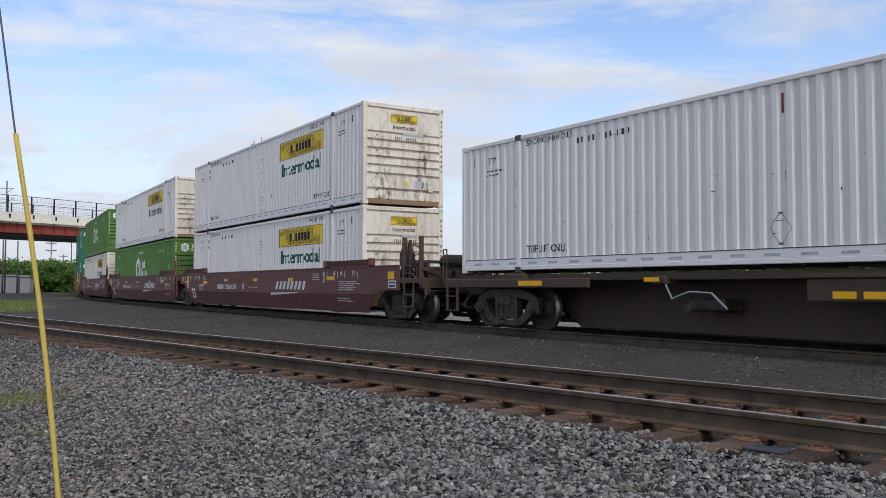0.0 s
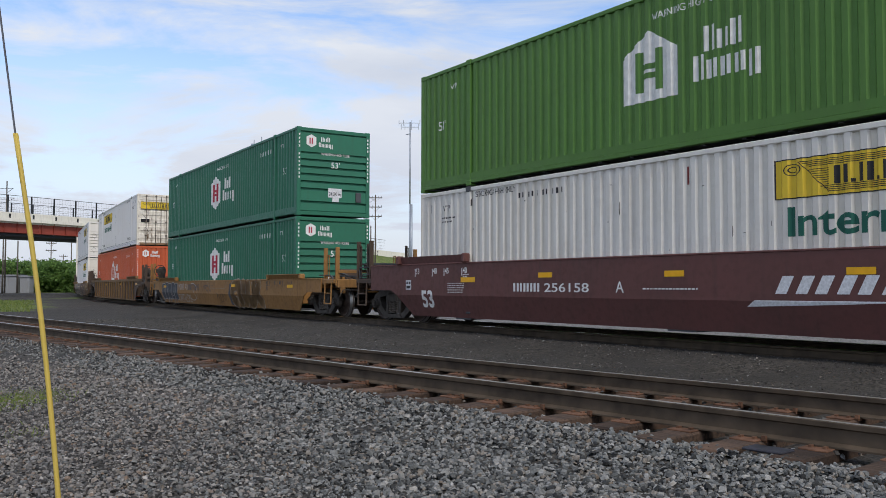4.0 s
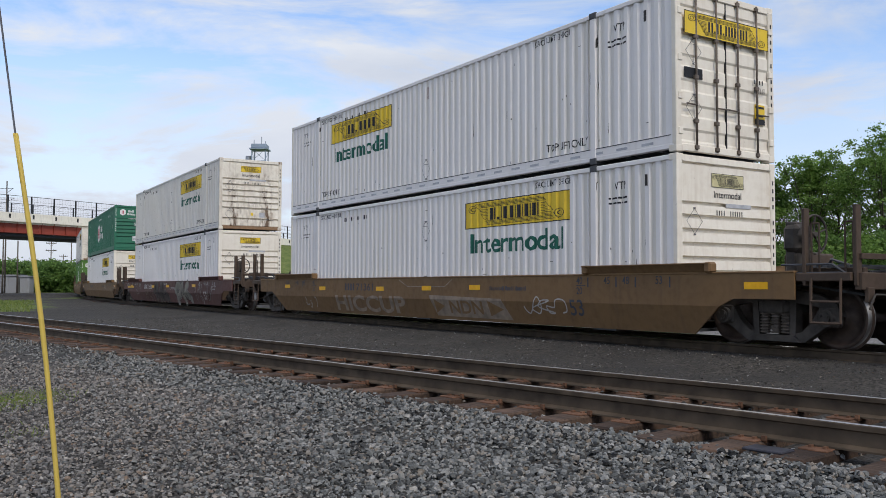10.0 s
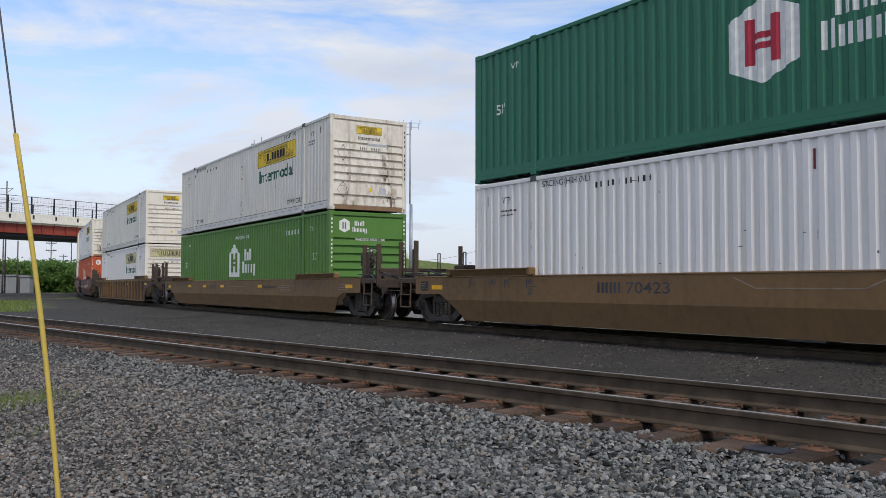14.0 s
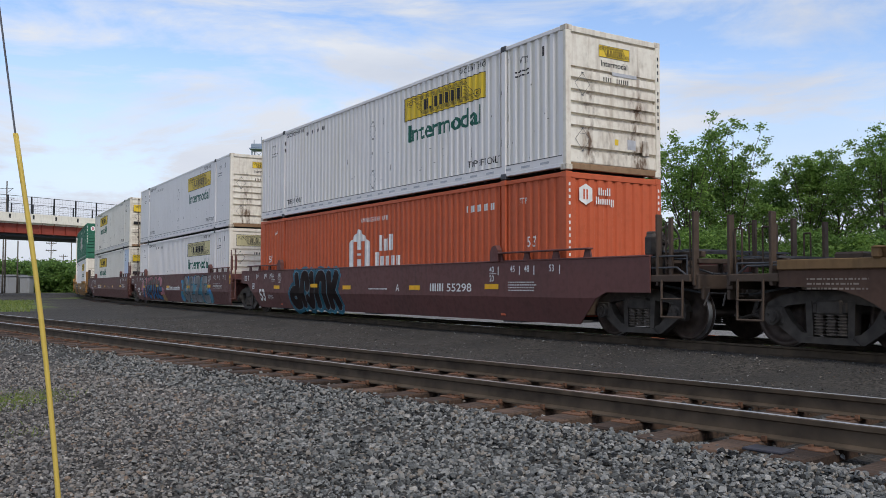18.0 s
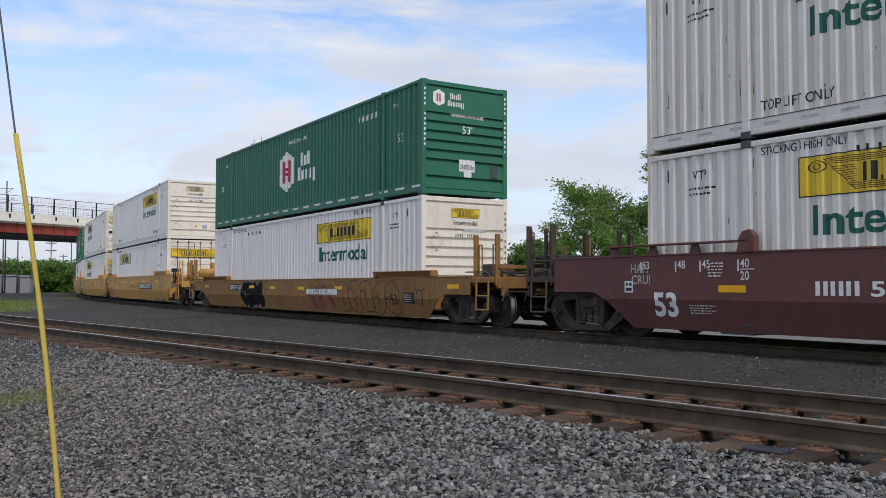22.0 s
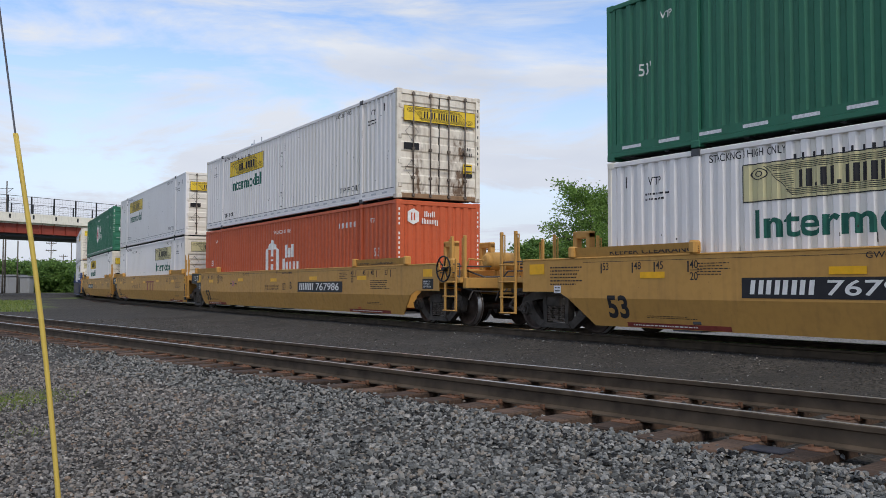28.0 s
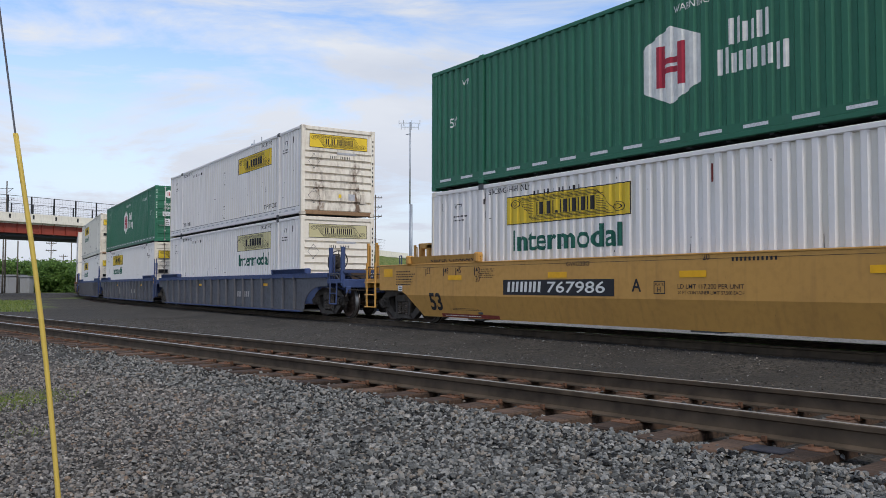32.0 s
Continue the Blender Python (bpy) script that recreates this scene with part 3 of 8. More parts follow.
def stone_spots():
    rr = random.Random(11)
    out, pebbles, fines = [], [], []
    # foreground gravel, down to the siding's tie ends
    for k in range(150000):
        if k < 62000:
            x, y, _ = on_siding(rr.uniform(-6, 36), -1.0 - 8.5 * rr.random())
        else:
            y = 4.0 + 9.5 * rr.random() ** 1.3
            x = rr.uniform(-0.54, 0.54) * (y + 2.0)
        a, u = side_offset(x, y)
        edge = -1.20 + 0.12 * noise.noise((u * 1.7, 3.1, 7)) + 0.07 * math.sin(u * math.tau / 0.52)
        if a > edge + 0.06 or (a > edge - 0.06 and rr.random() > 0.45):
            continue
        big = 1.0 if -3.2 < a < -1.1 or x > -0.5 else 0.75
        r = rr.choice((rr.uniform(0.010, 0.020), rr.uniform(0.012, 0.030))) * big
        (pebbles if rr.random() < min(0.85, max(0.0, (-x - 0.6 - (y - 5) * 0.12) * 0.6)) and a < -2.2 else out).append((x, y, (ground_height(x, y) + 0.006 if a < -1.5 else -0.215 + 0.03 * (-1.0 - a)) + r * rr.uniform(-0.35, 0.9), r))
    # between the ties and rails of the siding
    for _ in range(15000):
        u = rr.uniform(-6, 34)
        side = rr.uniform(-1.45, 1.5)
        x, y, _ = on_siding(u, side)
        if (u % 0.52) < 0.13 or (u % 0.52) > 0.40:
            if rr.random() < 0.86:
                continue
        r = rr.uniform(0.014, 0.034)
        (out if rr.random() < 0.35 else fines).append((x, y, -0.206 + rr.uniform(-0.014, 0.016), r))
    # the far shoulder and between the tracks, smaller and fewer
    for _ in range(26000):
        u, side = rr.uniform(-2, 33), 1.3 + 6.5 * rr.random()
        x, y, _ = on_siding(u, side)
        if main_offset(x, y) < 1.0:
            continue
        r = rr.uniform(0.007, 0.020)
        (out if rr.random() < 0.13 else fines).append((x, y, ground_height(x, y) + r * 0.2, r))
    return out, pebbles, fines


SPOTS, PEBBLES, FINE_SPOTS = stone_spots()
scatter_stones("ballast_stones", "loose grey crushed stone ballast around the siding", SPOTS, 3)
scatter_stones("fine_gravel", "dark brownish fine gravel between the two tracks", FINE_SPOTS, 5, FINES)
scatter_stones("river_pebbles", "pale grey and brown pebbles in the yard", PEBBLES, 8, PEBBLE)

def loose_plate():
    """A dark steel plate that lies on the tie ends beside the near rail."""
    m = Matrix.Translation((2.15, 5.80, -0.186)) @ Matrix.Rotation(math.atan2(SIDE_N.y, SIDE_N.x), 4, "Z")
    p = thing("steel_plate", "dark blue grey steel plate lying on the siding's tie ends", "steel plate", m=m)
    bm = bmesh.new()
    soft_box(bm, -0.09, 0.09, -0.14, 0.14, 0.0, 0.018, 0.006)
    part("plate", bm, SLATESTEEL, p)


SLATESTEEL = plain("blued_plate_steel", (0.038, 0.038, 0.048), 0.6, 0.2, 0.4, 9)
loose_plate()

# ---- containers ----
LEN, WID, HGT = 16.154, 2.591, 2.85
HL, HW = LEN / 2, WID / 2
POST = 6.06
PITCH, DEEP = 0.245, 0.038
SHEET = [False]  # plain sheet sides instead of corrugated ones


def wave(x):
    """How far the corrugated side lies behind its ribs at x."""
    off = abs(abs(x) - POST)
    if abs(x) > 7.86 or off < 0.085:
        return 0.0
    if off < 0.155:
        return DEEP
    f = (x / PITCH) % 1.0
    deep = 0.004 if SHEET[0] else DEEP
    if f < 0.36:
        return 0.0
    if f < 0.53:
        return deep * (f - 0.36) / 0.17
    if f < 0.83:
        return deep
    return deep * (1.0 - f) / 0.17


def wave_stops(x0, x1):
    out = {round(x0, 4), round(x1, 4)}
    i = math.floor(x0 / PITCH)
    while i * PITCH < x1:
        for f in (0, 0.36, 0.53, 0.83):
            x = (i + f) * PITCH
            if x0 < x < x1:
                out.add(round(x, 4))
        i += 1
    for p in (-7.86, 7.86, -POST - 0.155, -POST - 0.085, -POST + 0.085, -POST + 0.155, POST - 0.155, POST - 0.085, POST + 0.085, POST + 0.155):
        if x0 < p < x1:
            out |= {p - 0.001, p + 0.001}
    return sorted(out)


def corrugated(bm, z0, z1):
    st = wave_stops(-HL + 0.06, HL - 0.06)
    lo = [bm.verts.new((x, -HW + 0.012 + wave(x), z0)) for x in st]
    hi = [bm.verts.new((x, -HW + 0.012 + wave(x), z1)) for x in st]
    for i in range(len(st) - 1):
        bm.faces.new((lo[i], lo[i + 1], hi[i + 1], hi[i]))
    a = bm.verts.new((-HL + 0.06, -HW + 0.09, z0)), bm.verts.new((HL - 0.06, -HW + 0.09, z0))
    b = bm.verts.new((-HL + 0.06, -HW + 0.09, z1)), bm.verts.new((HL - 0.06, -HW + 0.09, z1))
    bm.faces.new((a[1], a[0], b[0], b[1]))


def drape(bm, lift=0.004):
    """Lays a flat pattern in x, z over the ribs of the near side."""
    if not bm.verts:
        return bm
    x0, x1 = min(v.co.x for v in bm.verts), max(v.co.x for v in bm.verts)
    for x in wave_stops(x0, x1)[1:-1]:
        bmesh.ops.bisect_plane(bm, geom=bm.verts[:] + bm.edges[:] + bm.faces[:], plane_co=(x, 0, 0), plane_no=(1, 0, 0), dist=1e-5)
    for v in bm.verts:
        v.co.y += -HW + 0.012 + wave(v.co.x) - lift
    return bm


AT_END = Matrix.Translation((HL, 0, 0)) @ Matrix.Rotation(math.pi / 2, 4, "Z")


def hexagon(u, z, w, h, pointed_below=True):
    if pointed_below:
        return [(u, z - h), (u + w, z - h * 0.58), (u + w, z + h * 0.58), (u, z + h), (u - w, z + h * 0.58), (u - w, z - h * 0.58)]
    return [(u - w, z - h), (u + w, z - h), (u + w, z + h * 0.35), (u, z + h), (u - w, z + h * 0.35)]


def block(bm, u0, u1, z0, z1, y=0.0):
    """A pair of plain upright bars in place of one printed letter."""
    t = (u1 - u0) * 0.36
    flat_rect(bm, u0, u0 + t, z0, z1, y)
    flat_rect(bm, u1 - t, u1, z0, z1, y)


def letter_blocks(bm, u0, z0, w, h, pattern, y=0.0):
    """Plain marks in the rhythm of a word: t tall, s short, d with a tail, . a dot."""
    size = {"t": 1.0, "s": 1.0, "d": 1.0, ".": 0.42, " ": 0.5}
    step = w / sum(size[c] for c in pattern)
    u = u0
    for c in pattern:
        wide = step * size[c]
        if c == ".":
            flat_rect(bm, u + wide * 0.2, u + wide * 0.7, z0, z0 + h * 0.2, y)
        elif c != " ":
            lo, hi = {"t": (0, 1.0), "s": (0, 0.74), "d": (-0.26, 0.74)}[c]
            block(bm, u + wide * 0.09, u + wide * 0.91, z0 + lo * h, z0 + hi * h, y)
        u += wide


def sign_panel(parent, u0, u1, z0, z1, film, place, dr, side=True):
    """The yellow carrier's sign: film, a black frame line and plain black blocks, scrolls at the ends."""
    bm = bmesh.new()
    flat_rect(bm, u0, u1, z0, z1)
    panel = part("sign_panel", dr(bm, 0.004), film, parent, m=place)
    w, h = u1 - u0, z1 - z0
    bm = bmesh.new()
    t = h * 0.028
    for a, b, c, d in ((u0, u1, z0, z0 + t), (u0, u1, z1 - t, z1), (u0, u0 + t, z0, z1), (u1 - t, u1, z0, z1)):
        flat_rect(bm, a, b, c, d)
    U = lambda f: u0 + w * f
    Z = lambda f: z0 + h * f
    # the pinstriped banner: slanted ends, stripes above and below the name, coils at two corners
    for k in range(4):
        flat_rect(bm, U(0.12 + 0.012 * k), U(0.76 + 0.014 * k), Z(0.885 - 0.045 * k), Z(0.885 - 0.045 * k) + t * 0.62)
        flat_rect(bm, U(0.245 - 0.012 * k), U(0.875 - 0.014 * k), Z(0.10 + 0.045 * k), Z(0.10 + 0.045 * k) + t * 0.62)
    for k in range(8):
        z = 0.28 + 0.055 * k
        flat_rect(bm, U(0.225 - 0.085 * k / 8), U(0.25), Z(z), Z(z) + t * 0.55)
        flat_rect(bm, U(0.755), U(0.845 - 0.07 * k / 8), Z(z), Z(z) + t * 0.55)
    for a, b in ((0.11, 0.245), (0.76, 0.90)):
        flat_poly(bm, ((U(a), Z(0.90)), (U(a) + t, Z(0.90)), (U(b) + t, Z(0.09)), (U(b), Z(0.09))))
    for cx, cz in ((U(0.085), Z(0.72)), (U(0.915), Z(0.28))):
        for r in (0.19, 0.10):
            pts = [(cx + math.cos(i * math.tau / 14) * h * r * 1.3, cz + math.sin(i * math.tau / 14) * h * r * 0.8) for i in range(14)]
            inner = [(cx + math.cos(i * math.tau / 14) * h * (r - 0.026) * 1.3, cz + math.sin(i * math.tau / 14) * h * (r - 0.026) * 0.8) for i in range(14)]
            for i in range(14):
                flat_poly(bm, (pts[i], pts[(i + 1) % 14], inner[(i + 1) % 14], inner[i]))
    letter_blocks(bm, U(0.265), Z(0.27), w * 0.48, h * 0.44, "t.t.tttt")
    part("sign_print", dr(bm, 0.008), INK, panel)
    return panel


def as_is(bm, lift):
    for v in bm.verts:
        v.co.y -= lift
    return bm


STYLES = {
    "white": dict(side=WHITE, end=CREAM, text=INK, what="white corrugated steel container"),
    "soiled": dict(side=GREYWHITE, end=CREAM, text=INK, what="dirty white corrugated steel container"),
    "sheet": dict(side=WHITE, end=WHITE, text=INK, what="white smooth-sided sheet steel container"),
    "dark_green": dict(side=DARKGREEN, end=DARKGREEN, text=PAINTWHITE, what="dark green corrugated steel container"),
    "grass_green": dict(side=LIGHTGREEN, end=LIGHTGREEN, text=PAINTWHITE, what="grass green corrugated steel container"),
    "orange": dict(side=ORANGE, end=ORANGE, text=PAINTWHITE, what="orange red corrugated steel container"),
}
PROTOS = {}


def front_wall(bm):
    """Ribbed end wall: a flat head panel, then lapped horizontal boards."""
    y0, y1 = -HW + 0.13, HW - 0.13
    prof = [(0.14, 0.055), (0.16, 0.02)]
    z = 0.16
    for h in (0.30, 0.42, 0.235, 0.235, 0.235, 0.235, 0.235):
        prof += [(z + 0.02, 0.015), (z + h - 0.055, 0.028), (z + h - 0.05, 0.085), (z + h, 0.085)]
        z += h
    prof += [(z + 0.005, 0.02), (HGT - 0.17, 0.02), (HGT - 0.16, 0.06), (HGT - 0.10, 0.06)]
    lo = [bm.verts.new((HL - d, y0, zz)) for zz, d in prof]
    hi = [bm.verts.new((HL - d, y1, zz)) for zz, d in prof]
    for i in range(len(prof) - 1):
        bm.faces.new((lo[i], hi[i], hi[i + 1], lo[i + 1]))


def upright_wall(bm):
    """End wall with upright corrugations."""
    y, st = -HW + 0.12, []
    i = 0
    while y < HW - 0.12:
        for dy, d in ((0.0, 0.015), (0.12, 0.015), (0.155, 0.05), (0.21, 0.05)):
            if y + dy < HW - 0.12:
                st.append((y + dy, d))
        y += 0.245
    st.append((HW - 0.12, 0.015))
    lo = [bm.verts.new((HL - d, yy, 0.14)) for yy, d in st]
    hi = [bm.verts.new((HL - d, yy, HGT - 0.1)) for yy, d in st]
    for i in range(len(st) - 1):
        bm.faces.new((lo[i], lo[i + 1], hi[i + 1], hi[i]))


def door_leaf(bm, y0, y1):
    prof = [(0.13, 0.03)]
    n = 6
    step = (HGT - 0.30) / n
    for i in range(n):
        z = 0.15 + i * step
        prof += [(z + 0.03, 0.03), (z + 0.07, 0.055), (z + step * 0.52, 0.055), (z + step * 0.52 + 0.04, 0.03)]
    prof.append((HGT - 0.13, 0.03))
    lo = [bm.verts.new((HL - d, y0, zz)) for zz, d in prof]
    hi = [bm.verts.new((HL - d, y1, zz)) for zz, d in prof]
    for i in range(len(prof) - 1):
        bm.faces.new((lo[i], hi[i], hi[i + 1], lo[i + 1]))


def diamond(parent, u, z, r, place, dr):
    bm = bmesh.new()
    o = [(u, z + r * 1.12), (u + r, z), (u, z - r * 1.12), (u - r, z)]
    i = [(a + (u - a) * 0.06, b + (z - b) * 0.06) for a, b in o]
    for k in range(4):
        flat_poly(bm, (o[k], o[(k + 1) % 4], i[(k + 1) % 4], i[k]))
    flat_rect(bm, u - r * 0.35, u + r * 0.35, z + r * 0.55, z + r * 0.55 + 0.010)
    for a, b in o[::2]:
        flat_rect(bm, a - 0.03, a + 0.03, b - 0.012, b + 0.012)
    return tagged(part("placard_holder", dr(bm, 0.008), HOLDER, parent, m=place), kind="stuff")


def container(style, doors_forward, sign="yellow", soil=False):
    """One 53 ft container; its +x end leads. Returns the prototype for that look."""
    key = (style, doors_forward, sign, soil)
    if key in PROTOS:
        return PROTOS[key]
    st = STYLES[style]
    SHEET[0] = style == "sheet"
    side, end, ink = st["side"], (SOILED if soil else st["end"]), st["text"]
    label = st["what"] + (" with doors leading" if doors_forward else " with end wall leading")
    if soil:
        label += ", sooty"
    c = thing("shipping_container", label, "container", "containers on the train")
    flip = Matrix.Rotation(math.pi, 4, "Z")

    def sh(name, mat, build):
        return shared((name, mat.name), mat, build)

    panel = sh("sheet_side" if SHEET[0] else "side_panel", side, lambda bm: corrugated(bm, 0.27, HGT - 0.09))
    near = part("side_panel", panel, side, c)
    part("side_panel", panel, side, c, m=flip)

    def low_rail(bm):
        soft_box(bm, -HL + 0.05, HL - 0.05, -HW, -HW + 0.11, 0.055, 0.14, 0.01)
        prism(bm, [(-HL + 0.05, 0.14), (HL - 0.05, 0.14), (HL - 0.05, 0.28), (-HL + 0.05, 0.28)], -HW + 0.004, -HW + 0.09)
    lr = sh("bottom_rail", side, low_rail)
    near_rail = part("bottom_rail", lr, side, c)
    part("bottom_rail", lr, side, c, m=flip)

    def top_rail(bm):
        soft_box(bm, -HL + 0.05, HL - 0.05, -HW, -HW + 0.09, HGT - 0.10, HGT - 0.01, 0.012)
    tr = sh("top_rail", side, top_rail)
    part("top_rail", tr, side, c)
    part("top_rail", tr, side, c, m=flip)

    def corner_post(bm):
        soft_box(bm, HL - 0.10, HL, -HW, -HW + 0.135, 0.10, HGT - 0.06, 0.012)
    cp = sh("corner_post", end, corner_post)
    mirror = Matrix.Diagonal((1, -1, 1, 1))
    cp2 = shared(("corner_post_b", end.name), end, lambda bm: soft_box(bm, HL - 0.10, HL, HW - 0.135, HW, 0.10, HGT - 0.06, 0.012))
    for me, m in ((cp, I4), (cp2, I4), (cp, flip), (cp2, flip)):
        part("corner_post", me, end, c, m=m)

    def lift_post(bm):
        soft_box(bm, POST - 0.07, POST + 0.07, -HW - 0.008, -HW + 0.08, 0.03, HGT - 0.02, 0.01)
    lp = sh("lift_post", side, lift_post)
    lp2 = shared(("lift_post_b", side.name), side, lambda bm: soft_box(bm, -POST - 0.07, -POST + 0.07, -HW - 0.008, -HW + 0.08, 0.03, HGT - 0.02, 0.01))
    for me, m in ((lp, I4), (lp2, I4), (lp, flip), (lp2, flip)):
        part("lift_post", me, side, c, m=m)

    def casting(bm):
        soft_box(bm, -0.09, 0.09, -0.085, 0.085, -0.06, 0.06, 0.012)
    cast_mat = STEELGREY if style in ("white", "soiled", "sheet") else end
    cs = sh("corner_casting", cast_mat, casting)
    for x in (-POST, POST):
        for y in (-HW + 0.066, HW - 0.066):
            for z in (0.058, HGT - 0.052):
                part("corner_casting", cs, cast_mat, c, m=Matrix.Translation((x, y, z)))
    cs2 = sh("end_casting", end, casting)
    for x in (-HL + 0.088, HL - 0.088):
        for y in (-HW + 0.083, HW - 0.083):
            for z in (0.06, HGT - 0.058):
                part("end_casting", cs2, end, c, m=Matrix.Translation((x, y, z)))

    def roof(bm):
        x = -HL + 0.1
        while x < HL - 0.3:
            quad_box(bm, x, x + 0.26, -HW + 0.09, HW - 0.09, HGT - 0.05, HGT - 0.012)
            x += 0.30
        quad_box(bm, -HL + 0.1, HL - 0.1, -HW + 0.05, HW - 0.05, HGT - 0.06, HGT - 0.03)
    part("roof", sh("roof", side, roof), side, c)

    def under(bm):
        line = [(HL - 0.08, 0.12), (-HL + 0.08, 0.12), (-HL + 0.08, 0.07)]
        for i in range(20):
            x = -7.6 + i * 0.8
            line += [(x, 0.07), (x, 0.03), (x + 0.08, 0.03), (x + 0.08, 0.07)]
        prism(bm, line + [(HL - 0.08, 0.07)], -HW + 0.1, HW - 0.1)
    part("floor", sh("floor_frame", STEELGREY, under), STEELGREY, c)

    for what, z0, z1 in (("header_beam", HGT - 0.13, HGT - 0.012), ("sill_beam", 0.02, 0.145)):
        beam = SOOT if soil and what == "sill_beam" else end
        ef = sh(what, beam, lambda bm: soft_box(bm, HL - 0.09, HL - 0.004, -HW + 0.13, HW - 0.13, z0, z1, 0.01))
        part(what, ef, beam, c)
        part(what, ef, beam, c, m=flip)
    plain_wall = upright_wall if style == "orange" else front_wall
    wall_me = sh("upright_wall" if style == "orange" else "front_wall", end, plain_wall)
    place_wall, place_door = (flip, I4) if doors_forward else (I4, flip)
    part("end_wall", wall_me, end, c, m=place_wall)

    for y0, y1 in ((-HW + 0.14, -0.012), (0.012, HW - 0.14)):
        leaf = part("door", shared(("door", end.name, y0), end, lambda bm: door_leaf(bm, y0, y1)), end, c, m=place_door)
        mid = (y0 + y1) / 2
        for y in (mid - 0.22, mid + 0.30) if y0 < 0 else (mid - 0.30, mid + 0.22):
            def lock(bm):
                rod(bm, (HL + 0.012, y, 0.05), (HL + 0.012, y, HGT - 0.05), 0.019, 8)
                for z in (0.10, 0.55, 1.3, 2.0, HGT - 0.11):
                    soft_box(bm, HL - 0.03, HL + 0.032, y - 0.045, y + 0.045, z - 0.035, z + 0.035, 0.008)
                bar(bm, [(HL + 0.03, y, 0.82), (HL + 0.045, y + 0.28 * (1 if y > mid else -1), 0.82)], 0.014)
            part("locking_rod", shared(("lock", round(y, 2), "w" if style in ("white", "soiled", "sheet") else "g"), RODDARK if style in ("white", "soiled", "sheet") else RODPALE, lock), GALV, leaf)

        if doors_forward:
            yy = y0 - 0.04 if y0 < 0 else y1 + 0.04
            hm = shared(("hinge", end.name), end, lambda bm: soft_box(bm, -0.04, 0.018, -0.05, 0.05, -0.06, 0.06, 0.01))
            for z in (0.35, 0.95, 1.6, 2.4):
                part("hinge", hm, end, leaf, m=Matrix.Translation((HL, yy, z)))
    part("door_seal", shared("seal", BLACK, lambda bm: quad_box(bm, HL - 0.05, HL - 0.02, -0.012, 0.012, 0.14, HGT - 0.13)), BLACK, c, m=place_door)

    # markings of the near side and of the leading end
    def print_on(name, mat, draw, lift=0.004, parent=c):
        bm = bmesh.new()
        draw(bm)
        return tagged(part(name, drape(bm, lift), mat, parent), kind="stuff" if "marking" in name else "")

    def print_end(name, mat, draw, lift=0.006, depth=0.02):
        bm = bmesh.new()
        draw(bm)
        return tagged(part(name, as_is(bm, lift - depth), mat, c, m=AT_END), kind="stuff" if "marking" in name else "")

    dark = style in ("white", "soiled", "sheet")
    if dark:
        u = (-5.2, -1.6) if doors_forward else (1.82, 5.38)
        film = PALEYELLOW if sign in ("pale", "bare") else YELLOW
        if sign != "none":
            sign_panel(c, u[0], u[1], 1.90, 2.49, film, I4, drape)
        if sign not in ("wide", "bare"):
            print_on("lettering", TEAL, lambda bm: flat_text(bm, "Intermodal", u[0] + 0.22, 1.36, 0.42, 0.020, width=3.15))
        # stacking and lifting notes
        for words, uu, zz, hh, sq in (("TOP LIFT ONLY", 4.7, 0.40, 0.15, 0.8), ("TOP LIFT ONLY", -5.8, 0.40, 0.15, 0.8), ("STACK LIMIT 3 HIGH", 4.3, 2.60, 0.12, 0.7), ("STACKING 3 HIGH ONLY", -5.8, 2.60, 0.12, 0.7), ("VTP", 6.6, 2.36, 0.14, 0.8), ("VTP", -7.1, 2.36, 0.14, 0.8)):
            print_on("lettering", INK, lambda bm: flat_text(bm, words, uu, zz, hh, 0.004, sq))
        print_on("number_marking", INK, lambda bm: bars(bm, -4.3, -2.8, 2.45, 2.56, 10, 0.76))
        # Thin dark strip on the rail's top edge, standing in for recess shade.
        bm = bmesh.new()
        flat_rect(bm, -7.95, 7.95, 0.276, 0.292, -HW - 0.001)
        part("seam_line", bm, STEELGREY, near_rail)
        rs = random.Random(len(str(key)) + 7 * doors_forward + 3 * soil)

        def scuffs(bm):
            for _ in range(46):
                u, z = rs.uniform(-7.7, 7.7), rs.choice((rs.uniform(0.32, 0.9), rs.uniform(0.3, 2.6), rs.uniform(0.9, 1.5)))
                w, h = rs.choice(((0.012, rs.uniform(0.05, 0.3)), (rs.uniform(0.03, 0.10), 0.014), (0.018, 0.04)))
                flat_poly(bm, ((u, z), (u + w, z + 0.004), (u + w * 0.7, z + h), (u + w * 0.1, z + h * 0.9)))
            for e in (-POST, POST):
                for _ in range(9):
                    u, z = e + rs.uniform(-0.12, 0.12), rs.uniform(0.3, 2.5)
                    flat_poly(bm, ((u, z), (u + 0.012, z), (u + 0.02, z + rs.uniform(0.1, 0.4)), (u + 0.004, z + 0.1)))
        tagged(print_on("scuffing", SCUFF, scuffs, 0.009), kind="stuff")
        taped = sign in ("yellow", "pale") and not soil and not SHEET[0]
        for z in (0.58,) if taped else (0.62, 1.95):
            diamond(c, 0.12, z, 0.21, I4, drape)
        if taped:
            print_on("tape_mark", REDBAND, lambda bm: flat_rect(bm, 0.145, 0.185, 2.30, 2.60))
        # lifting notes in small print beside the posts
        print_on("fine_print_marking", INK, lambda bm: (ruled(bm, 6.45, 7.1, 2.08, 2.26, 2, 3), ruled(bm, -7.2, -6.6, 2.08, 2.26, 2, 4)))
